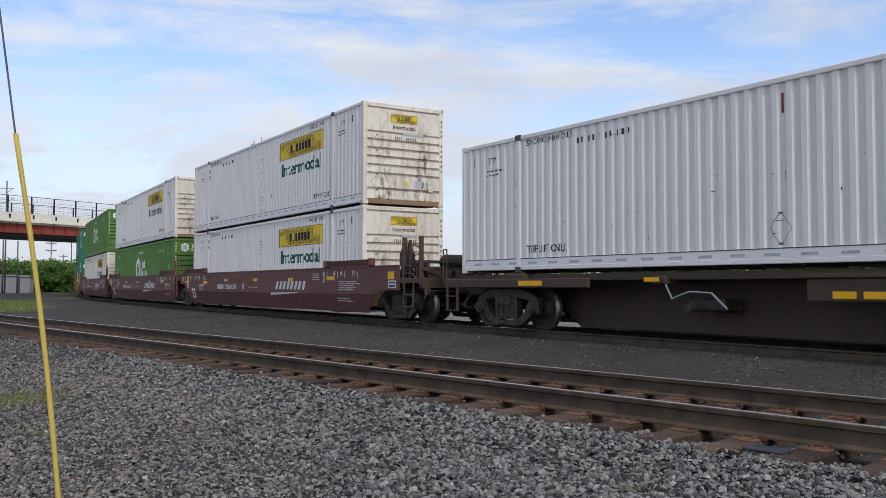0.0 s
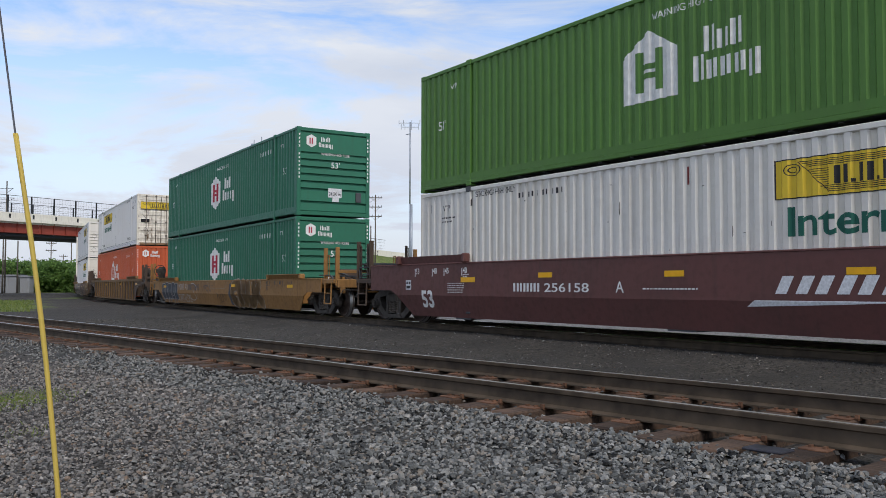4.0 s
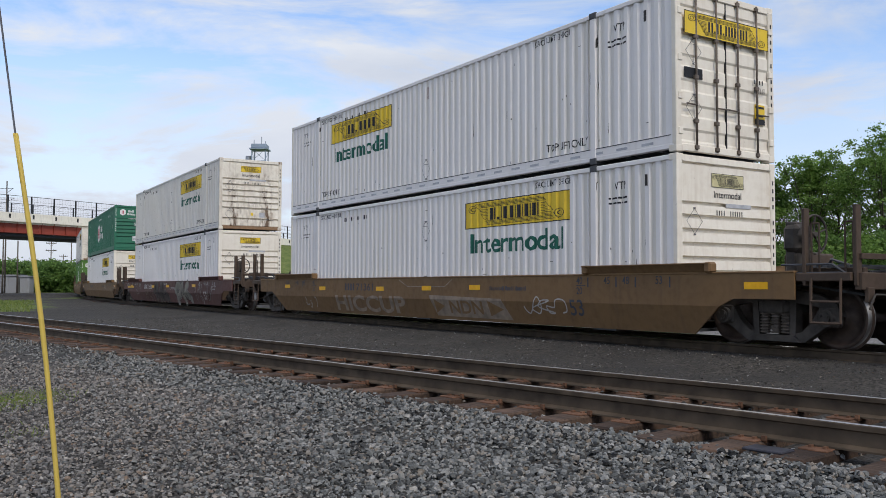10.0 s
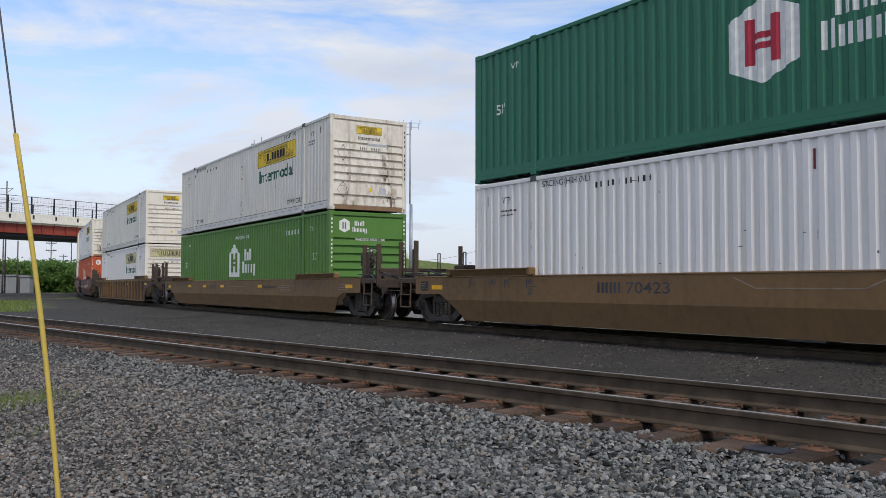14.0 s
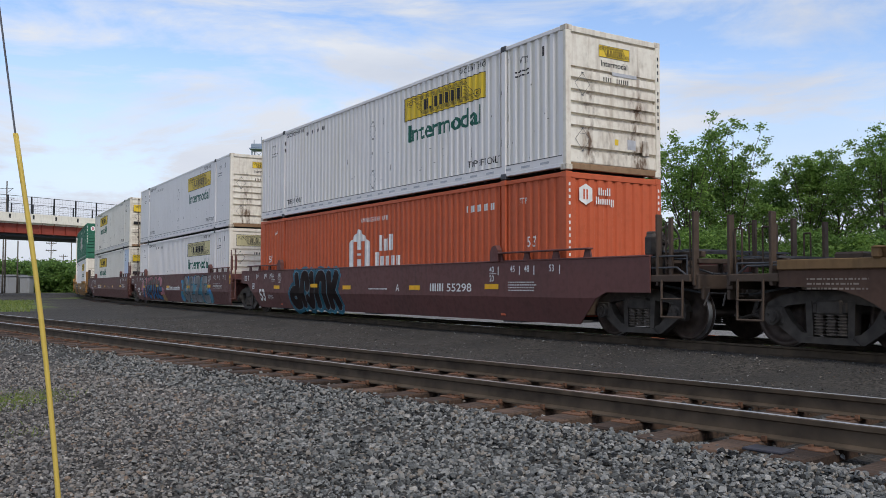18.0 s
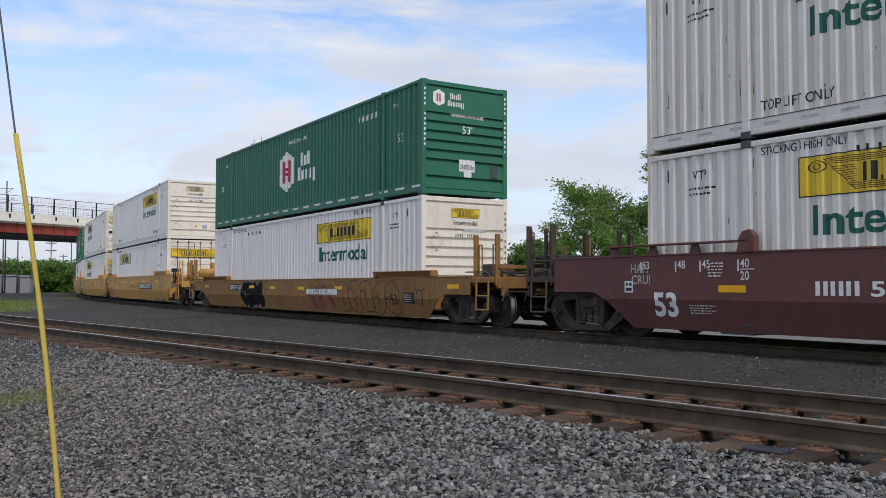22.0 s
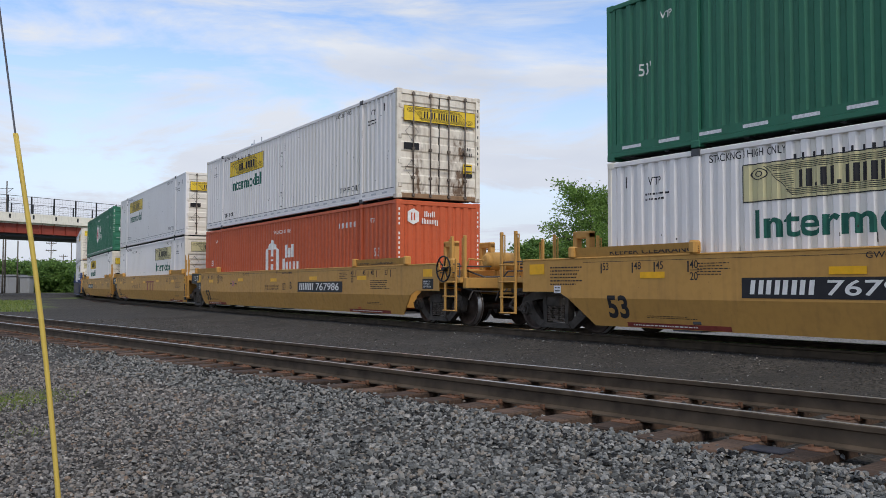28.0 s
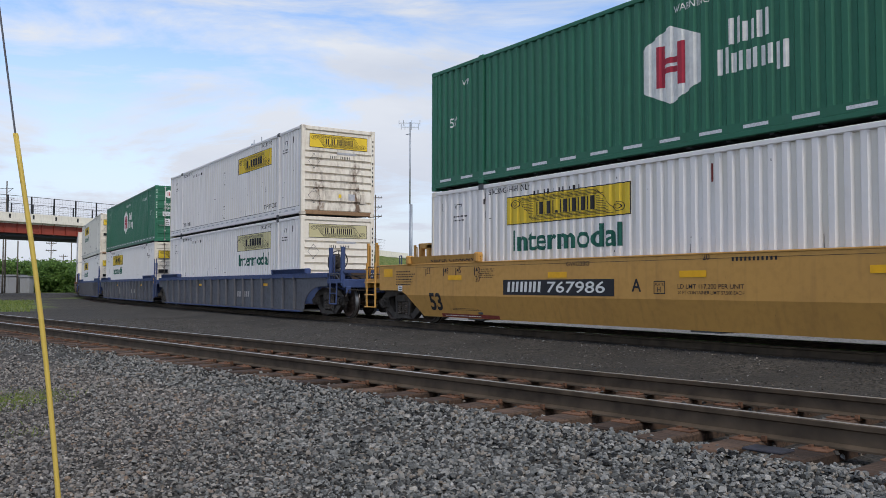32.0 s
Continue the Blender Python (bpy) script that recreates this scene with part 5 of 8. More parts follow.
def joint_end(car, e, zt, paint, dark, lean=False):
    """The articulated end, sharing a truck with the next unit."""
    X = lambda a, b: (min(e * a, e * b), max(e * a, e * b))

    def bx(name, a, b, y0, y1, z0, z1, mat=paint, r=0.012):
        x0, x1 = X(a, b)
        return boxed(name, car, mat, (x0, x1, y0, y1, z0, z1), r)
    bx("end_bulkhead", 8.22, 8.34, -1.28, 1.28, 0.35, zt - 0.06)
    bx("joint_beam", 8.3, 9.66, -0.45, 0.45, 0.82, 1.12)
    bx("end_deck", 8.34, 9.30, -1.22, 1.22, zt - 0.30, zt - 0.24)
    for y in (-0.95, 0.9):
        bx("deck_arm", 8.34, 9.55, y - 0.10, y + 0.10, 1.0, zt - 0.26)

    for y in (-0.5, 0.5):
        def web(bm):
            pts = [(8.34, zt - 0.28), (9.2, zt - 0.28), (9.62, 1.02), (9.62, 0.9), (8.34, 0.9)]
            pts = [(e * a, b) for a, b in (pts if e < 0 else pts[::-1])]
            prism(bm, pts, y - 0.015, y + 0.015)
        part("gusset", shared(("web", e, y, zt, paint.name), paint, web), paint, car)

    for y in () if lean else (-0.55, 0.40):
        def bracket(bm):
            x0, x1 = X(8.95, 9.35)
            for a, b in ((x0, x0 + 0.11), (x1 - 0.11, x1)):
                soft_box(bm, a, b, y, y + 0.18, zt - 0.26, zt + (0.82 if dark is None else 0.52), 0.02)
            soft_box(bm, x0, x1, y, y + 0.18, zt + (0.68 if dark is None else 0.40), zt + (0.84 if dark is None else 0.56), 0.02)
        part("guide_bracket", shared(("joint_bracket", e, y, paint.name, dark is None), paint, bracket), paint, car)

    for i, pts in enumerate(([(8.4, -0.8, 1.2), (8.9, -1.0, 1.05), (9.5, -0.8, 1.1), (9.9, -0.6, 1.0)], [(8.5, 0.2, 1.25), (9.2, 0.1, 1.32), (9.8, 0.3, 1.2)])):
        part("brake_pipe", shared(("joint_pipe", i, e), STEELGREY, lambda bm: bar(bm, [(e * a, b, c) for a, b, c in pts], 0.021)), STEELGREY, car)
    if e > 0:
        def steps(bm):
            ladder(bm, 8.74, 9.24, -1.42, 0.42, 1.62, (0.44, 0.72, 1.02, 1.32))
            for x in (8.74, 9.24):
                soft_box(bm, x - 0.035, x + 0.035, -1.42, -1.36, 1.5, 2.05, 0.008)
                bar(bm, [(x - 0.1, -1.40, 1.42), (x - 0.1, -1.40, 2.25), (x, -1.40, 2.25), (x, -1.40, 2.0)], 0.014)
        part("ladder", shared(("joint_steps", paint.name), paint, steps), paint, car)
        bx("step_plate", 8.46, 8.70, -1.40, -1.36, 0.30, zt - 0.04, dark or paint, 0.0)
        for z in (1.06, 1.26):
            bm = bmesh.new()
            flat_rect(bm, 8.49, 8.66, z - 0.09 + 0.02, z + 0.09)
            part("reflector", as_is(bm, 1.405), REFLECTOR, car)


def side_shape(front, rear, zt, zw, zc, zb):
    """Outlines of the upper and the lower side plate, in x, z."""
    up, lo = [], []
    if front == "joint":
        up += [(8.46, zc), (8.46, zt)]
        lo += [(8.46, zc), (8.42, zb)]
    elif zt == DECKS["rib"][0]:
        # the plate curves up over the truck
        arch = [(9.85 - 1.3 * math.cos(k * math.pi / 16), zb + 0.02 + 0.76 * math.sin(k * math.pi / 16)) for k in range(9)]
        up += [p for p in arch if p[1] > zc] + [(10.35, arch[-1][1]), (10.35, zt)]
        lo += [(8.50, zb)] + [p for p in arch if p[1] < zc]
        cx = 9.85 - 1.3 * math.cos(math.asin((zc - zb - 0.02) / 0.76))
        up.insert(0, (cx, zc))
        lo = [(cx, zc)] + lo[::-1]
    else:
        up += [(9.02, zc), (9.28, zw), (10.35, zw), (10.35, zt)]
        lo += [(9.02, zc), (8.42, zb)]
    if rear == "joint":
        up += [(-9.62, zt), (-9.62, zt - 0.42), (-9.0, zt - 0.45), (-8.55, zc)]
        lo += [(-8.10, zb), (-8.55, zc)]
    elif zt == DECKS["rib"][0]:
        arch = [(-9.85 + 1.3 * math.cos(k * math.pi / 16), zb + 0.02 + 0.76 * math.sin(k * math.pi / 16)) for k in range(9)]
        cx = -9.85 + 1.3 * math.cos(math.asin((zc - zb - 0.02) / 0.76))
        up += [(-10.35, zt), (-10.35, arch[-1][1])] + [p for p in arch[::-1] if p[1] > zc] + [(cx, zc)]
        lo += [(-8.50, zb)] + [p for p in arch if p[1] < zc] + [(cx, zc)]
    else:
        up += [(-10.35, zt), (-10.35, zw), (-9.28, zw), (-9.02, zc)]
        lo += [(-8.42, zb), (-9.02, zc)]
    return up, lo


def on_side(bm, zc, y=-1.42, lift=0.004):
    """Folds a flat pattern in x, z onto the creased side plate."""
    bmesh.ops.bisect_plane(bm, geom=bm.verts[:] + bm.edges[:] + bm.faces[:], plane_co=(0, 0, zc), plane_no=(0, 0, 1), dist=1e-5)
    for v in bm.verts:
        v.co.y = y - lift + max(0.0, zc - v.co.z) * 0.30
    return bm


DECKS = {"tall": (1.43, 0.80, 0.69, 0.19), "low": (1.12, 0.72, 0.60, 0.14), "rib": (1.28, 0.78, 0.62, 0.12)}


def well_car(kind, paint, front, rear, label, brake="", dark=None):
    """One unit of a double-stack well car. front, rear: 'joint' or 'coupler'; the shared truck belongs to the unit ahead of it."""
    zt, zw, zc, zb = DECKS[kind]
    car = thing("well_car", label, "freight car", "cars of the train")
    up, lo = side_shape(front, rear, zt, zw, zc, zb)
    flipped = Matrix.Diagonal((1, -1, 1, 1))
    ribbed = kind == "rib"
    skin = GREYBLUE if paint is NAVY else paint
    if paint is RUSTY:
        paint, skin = RIBTAN, RUSTY
    gear = DARKGEAR if paint in (BROWNOCHRE, RIBTAN, UMBER, BROWN, MAROON) else paint
    Y = -1.38 if ribbed else -1.42

    def plates(bm, y):
        e = -1 if y < 0 else 1
        sl = (lambda z: 0.0) if ribbed else (lambda z: -e * max(0.0, zc - z) * 0.30)
        prism(bm, up, y, y - e * 0.025, sl)
        prism(bm, lo[::1], y, y - e * 0.025, sl)
    for y in (Y, -Y):
        key = ("side", kind, front, rear, paint.name, y)
        side = part("side_sill", shared(key, skin, lambda bm: plates(bm, y)), skin, car)

        def chord(bm):
            e = -1 if y < 0 else 1
            a, b = (y + e * 0.05, y - e * 0.10)
            x1 = 8.46 if front == "joint" else 10.35
            x0 = -9.6 if rear == "joint" else -10.35
            soft_box(bm, x0, x1, min(a, b) if ribbed else min(y + e * 0.012, b), max(a, b) if ribbed else max(y + e * 0.012, b), zt - (0.13 if ribbed else 0.02), zt + 0.015, 0.01)
            if ribbed:
                soft_box(bm, -8.3, 8.3, min(a, b), max(a, b), zb - 0.02, zb + 0.03, 0.01)
        part("top_chord", shared(("chord",) + key, paint, chord), paint, car)
        if ribbed:
            for i in range(17):
                x = -7.9 + i * 0.985
                e = -1 if y < 0 else 1
                w = 0.09 if i % 8 == 2 else 0.05
                part("rib", shared(("rib", w, paint.name, y), skin if paint is NAVY else paint, lambda bm: prism(bm, [(-w, zb + 0.05), (w, zb + 0.05), (w, zt - 0.1), (-w, zt - 0.1)], y + e * 0.085, y)), paint, side, m=Matrix.Translation((x, 0, 0)))

        for s0, s1 in ((-8.9, -5.95), (5.95, 8.40 if front == "joint" else 8.9)):
            def guide(bm):
                e = -1 if y < 0 else 1
                top = zt + (0.19 if kind == "tall" else 0.15)
                if "o" in brake:
                    # a raised ledge on short legs, with an upright lug at its inner end
                    soft_box(bm, s0, s1, y - 0.06, y + 0.06, top - 0.035, top, 0.008)
                    for k in range(4):
                        xx = s0 + 0.12 + (s1 - s0 - 0.24) * k / 3
                        prism(bm, [(xx - 0.11, zt), (xx + 0.11, zt), (xx + 0.06, top - 0.03), (xx - 0.06, top - 0.03)], y - e * 0.01, y - e * 0.05)
                    q = s0 if s0 > 0 else s1
                    prism(bm, [(q - 0.14, zt), (q + 0.14, zt), (q + 0.14, top + 0.05), (q + 0.05, top + 0.15), (q - 0.07, top + 0.12), (q - 0.14, top)], y - 0.06, y + 0.06)
                    return
                prism(bm, [(s0, zt), (s1, zt), (s1, top), (s0, top)], y - e * 0.02, y - e * 0.035, lambda z: e * (z - zt) * (0.25 if kind == "tall" else 0.7))
                if kind != "tall":
                    soft_box(bm, s0, s1, y + e * 0.085 - 0.02, y + e * 0.085 + 0.02, top - 0.012, top + 0.012, 0.006)
                for xx in (s0 + 0.05, s1 - 0.05):
                    soft_box(bm, xx - 0.07, xx + 0.07, y - 0.09, y + 0.09, zt, top + (0.03 if kind == "tall" else 0.02), 0.03)
            part("container_guide", shared(("guide", kind, s0, s1, paint.name, y, "o" in brake), paint, guide), paint, car)
    boxed("well_floor", car, STEELGREY, (-8.25, 8.25, -1.24, 1.24, zb + 0.02, zb + 0.07))
    for x in (-6.3, 0.0, 6.3):
        boxed("cross_beam", car, STEELGREY, (x - 0.3, x + 0.3, -1.26, 1.26, zb - 0.03, zb + 0.02))
    if front == "coupler":
        coupler_end(car, 1, zt, gear, kind, "f" in brake, "t" in brake)
        truck_at(car, TRUCK)
    else:
        joint_end(car, 1, zt, paint, dark, "o" in brake)
    if rear == "coupler":
        coupler_end(car, -1, zt, gear, kind, "r" in brake, False)
    else:
        joint_end(car, -1, zt, paint, dark, "o" in brake)
    truck_at(car, -TRUCK)
    return car


def mark(car, mat, draw, kind, name="lettering", lift=0.004, label=""):
    zc = DECKS[kind][2]
    bm = bmesh.new()
    draw(bm)
    y = -1.42
    sort = "stuff" if "marking" in name or "logo" in name or "spray" in name or "print" in name else ""
    if kind == "rib":
        return tagged(part(name, as_is(bm, 1.38 + lift), mat, car, label), kind=sort)
    return tagged(part(name, on_side(bm, zc, y, lift), mat, car, label), kind=sort)


def spine_car():
    car = thing("spine_car", "dark brown articulated spine car carrying one container", "freight car", "cars of the train")
    boxed("centre_beam", car, DARKGEAR, (-4.9, 9.2, -0.35, 0.35, 0.07, 1.02), 0.02)

    def beam_end(bm):
        prism(bm, [(-9.0, 0.72), (-9.0, 1.02), (-4.9, 1.02), (-4.9, 0.07), (-5.2, 0.07), (-6.1, 0.72)], -0.33, 0.33)
    part("beam_end", shared("spine_beam_end", DARKGEAR, beam_end), DARKGEAR, car)
    for x in (-6.1, 6.1):
        boxed("cross_arm", car, DARKGEAR, (x - 0.35, x + 0.35, -1.35, 1.35, 0.98, 1.16), 0.02)
        for y in (-1.15, 1.15):
            boxed("container_pedestal", car, DARKGEAR, (x - 0.25, x + 0.25, y - 0.15, y + 0.15, 1.16, 1.19), 0.008)
    for x in (-7.7, -2.2, 2.0, 7.6):
        boxed("side_arm", car, DARKGEAR, (x - 0.14, x + 0.14, -1.35, 1.35, 0.95, 1.08), 0.015)
    boxed("edge_beam", car, DARKGEAR, (-8.6, -3.9, -1.38, -1.30, 0.88, 1.06), 0.012)
    boxed("edge_beam", car, DARKGEAR, (0.6, 9.0, -1.38, -1.30, 0.70, 1.02), 0.012)
    boxed("end_sill", car, UMBER, (-8.75, -8.62, -1.32, 1.32, 0.86, 1.08), 0.012)
    boxed("draft_sill", car, DARKGEAR, (-8.9, -5.5, -0.25, 0.25, 0.72, 0.98), 0.012)

    def steps(bm):
        ladder(bm, -8.55, -8.15, -1.38, 0.34, 1.0, (0.36, 0.68))
        handrail(bm, -8.6, -1.36, 1.0, 1.75, -0.14)
    part("ladder", shared("spine_steps", DARKGEAR, steps), DARKGEAR, car)
    part("brake_pipe", shared("spine_pipe", GALV, lambda bm: bar(bm, [(-2.1, -1.3, 0.96), (-1.95, -1.3, 0.70), (-1.6, -1.28, 0.82), (-1.15, -1.28, 0.80), (-0.85, -1.28, 0.55)], 0.018)), GALV, car)
    # Dark beams added to fill the gap below the container in place of shadow.
    for y in (-1.12, 1.12):
        boxed("deck_rail", car, DARKGEAR, (-8.4, 9.0, y - 0.10, y + 0.10, 1.02, 1.15), 0.01)
    boxed("side_walkway", car, RUSTY, (0.5, 9.0, -1.42, -1.30, 1.03, 1.09), 0.006)

    def valve(bm):
        rod(bm, (-1.75, -1.15, 0.55), (-1.75, -0.4, 0.55), 0.07, 10)
        soft_box(bm, -1.95, -1.2, -0.9, -0.4, 0.5, 0.70, 0.03)
    part("brake_valve", shared("spine_valve", TRUCKIRON, valve), TRUCKIRON, car)
    for u0, u1, z0, z1 in ((-5.95, -5.2, 0.92, 1.02), (-2.5, -2.15, 0.99, 1.06), (1.0, 1.35, 0.74, 0.84), (1.45, 1.8, 0.74, 0.84)):
        bm = bmesh.new()
        flat_rect(bm, u0, u1, z0, z1)
        part("reflector", as_is(bm, 1.386), REFLECTOR, car)
    bm = bmesh.new()
    bars(bm, 2.3, 3.3, 0.76, 0.98, 4, 0.4)
    bars(bm, 3.5, 4.4, 0.78, 0.94, 6, 0.4)
    part("number_marking", as_is(bm, 1.386), LABELWHITE, car)

    def cpl(bm):
        soft_box(bm, -9.0, -8.8, -0.09, 0.09, 0.76, 0.94, 0.02)
        soft_box(bm, -9.05, -8.85, -0.15, 0.15, 0.70, 0.98, 0.03)
        bar(bm, [(-8.8, 0.05, 0.7), (-8.95, -0.28, 0.42), (-9.1, -0.3, 0.36)], 0.035)
    part("coupler", shared("spine_coupler", TRUCKIRON, cpl), TRUCKIRON, car)
    truck_at(car, -6.75)
    truck_at(car, 9.0)
    return car

# ---- the train ----
BASE = 0.29
STACK = 2.88


def consist():
    """s of each unit at 16 s, from the head of the train to its tail; paints, ends and loads."""
    W, S_, D, G, O = "white", "soiled", "dark_green", "grass_green", "orange"
    y, p = "yellow", "pale"
    rows = [
        # s, kind, paint, front, rear, brake, top (style, doors ahead, sign, soot), bottom
        (221.60, "tall", BROWN, "coupler", "joint", "ft", (W, False, y, True), (W, False, y, True)),
        (202.10, "tall", BROWN, "joint", "joint", "", (W, False, y, True), (G, False, y, False)),
        (182.40, "tall", BROWN, "joint", "coupler", "", (G, False, y, False), (S_, False, y, False)),
        (158.65, "low", OCHRE, "coupler", "coupler", "r", (D, False, y, False), (D, False, y, False)),
        (134.90, "rib", RUSTY, "coupler", "coupler", "f", (W, True, y, True), (O, False, y, False)),
        (111.14, "low", BROWNOCHRE, "coupler", "coupler", "f", ("sheet", False, "faded", False), (W, False, "faded", False)),
        (87.35, "low", BROWNOCHRE, "coupler", "coupler", "f", (W, True, y, False), (W, False, "faded", False)),
        (63.70, "low", MAROON, "coupler", "coupler", "f", (S_, False, y, True), (W, False, y, False)),
        (40.06, "low", BROWNOCHRE, "coupler", "coupler", "", (D, False, y, False), (W, False, y, False)),
        (16.48, "low", BROWNOCHRE, "coupler", "coupler", "f", (S_, False, y, True), (G, False, y, False)),
        (-7.30, "rib", RUSTY, "coupler", "coupler", "f", (S_, False, y, False), (W, False, p, False)),
        (-30.42, "tall", BROWN, "coupler", "joint", "fo", (W, False, y, True), (O, False, y, False)),
        (-49.97, "tall", BROWN, "joint", "joint", "o", ("sheet", False, y, True), (W, False, p, False)),
        (-69.35, "tall", BROWN, "joint", "coupler", "o", (S_, True, y, True), (S_, True, y, True)),
        (-92.84, "low", OCHRE, "coupler", "coupler", "", (D, False, "tape", False), (W, False, y, False)),
        (-116.80, "tall", TAN, "coupler", "joint", "ft", (W, False, "faded", False), (W, True, "bare", False)),
        (-136.20, "tall", TAN, "joint", "joint", "", (W, True, p, True), (W, True, y, True)),
        (-155.59, "tall", TAN, "joint", "coupler", "", (D, True, y, False), (W, True, p, False)),
        (-179.34, "tall", TAN, "coupler", "joint", "ft", (W, True, y, True), (O, False, y, False)),
        (-198.77, "tall", TAN, "joint", "joint", "", ("sheet", True, y, False), (W, False, p, False)),
        (-218.12, "tall", TAN, "joint", "coupler", "", (D, True, y, False), (W, True, y, False)),
        (-242.00, "rib", NAVY, "coupler", "joint", "f", (W, False, "wide", True), (W, False, p, False)),
        (-261.42, "rib", NAVY, "joint", "joint", "", (D, True, y, False), (W, True, y, False)),
        (-281.00, "rib", NAVY, "joint", "coupler", "", (S_, True, y, True), (W, True, y, False)),
        (-304.80, "low", UMBER, "coupler", "coupler", "", (W, False, y, False), (W, False, y, False)),
    ]
    names = {BROWN.name: "oxide brown", OCHRE.name: "faded ochre", RUSTY.name: "rusty brown", UMBER.name: "dark umber", MAROON.name: "maroon brown", TAN.name: "tan yellow", BROWNOCHRE.name: "brown ochre", NAVY.name: "navy blue"}
    first = {}
    for s, kind, paint, front, rear, brake, top, low in rows:
        text = names[paint.name] + (" ribbed" if kind == "rib" else "") + " well car carrying two stacked containers"
        car = well_car(kind, paint, front, rear, text, brake, BLACK if paint is TAN else None)
        MOVERS.append((car, s, 0.0))
        CARS.append((car, s, kind, paint))
        under = place_container(*low, s, BASE)
        if s == -69.35:
            patched = under
        place_container(*top, s, BASE + STACK)
    bm = bmesh.new()
    flat_rect(bm, POST + 0.17, 7.9, 0.30, HGT - 0.12)
    part("patched_panel", drape(bm, 0.003), PALEBLUE, patched, "pale blue replacement panel")
    car = spine_car()
    MOVERS.append((car, 242.55, 0.0))
    place_container("white", False, "yellow", False, 242.55, 1.19)


CARS = []
consist()

# ---- guy wire with its yellow guard ----
def guy_wire():
    g = thing("guy_wire", "leaning steel guy wire in a yellow plastic guard", "guy wire")
    foot, top = Vector((-2.03, 4.70, -0.45)), Vector((-2.425, 4.90, 1.757))
    way = (top - foot)
    bm = bmesh.new()
    rings = []
    for i in range(13):
        t = i / 12
        c = foot + way * t + Vector((0.025, 0, 0)) * math.sin(math.pi * t)
        r = 0.0138 * (1 + 0.06 * math.sin(i * 2.3))
        rings.append([bm.verts.new(c + Vector((r * math.cos(k * math.tau / 12), r * math.sin(k * math.tau / 12), 0))) for k in range(12)])
    for p, q in zip(rings, rings[1:]):
        for k in range(12):
            f = bm.faces.new((p[k], p[(k + 1) % 12], q[(k + 1) % 12], q[k]))
            f.smooth = True
    bm.faces.new(rings[-1])
    part("guard", bm, GUARD, g, "scuffed yellow plastic guard")
    bm = bmesh.new()
    rod(bm, top - way * 0.05, top + way * 3.4 + Vector((-0.1, 0, 0)), 0.006, 6)
    part("wire", bm, WIRE, g)


guy_wire()


# ---- road bridge and its approach ----
BR_O, BR_A = Vector((-46.0, 121.0)), math.atan2(0.84, 0.545)
BR_D = Vector((math.cos(BR_A), math.sin(BR_A)))


def bridge_pose(t, z=0.0):
    p = BR_O + BR_D * t
    return Matrix.Translation((p.x, p.y, z)) @ Matrix.Rotation(BR_A, 4, "Z")


def deck_z(t):
    return 8.68 if t < 4 else 8.68 - (t - 4) * 0.037


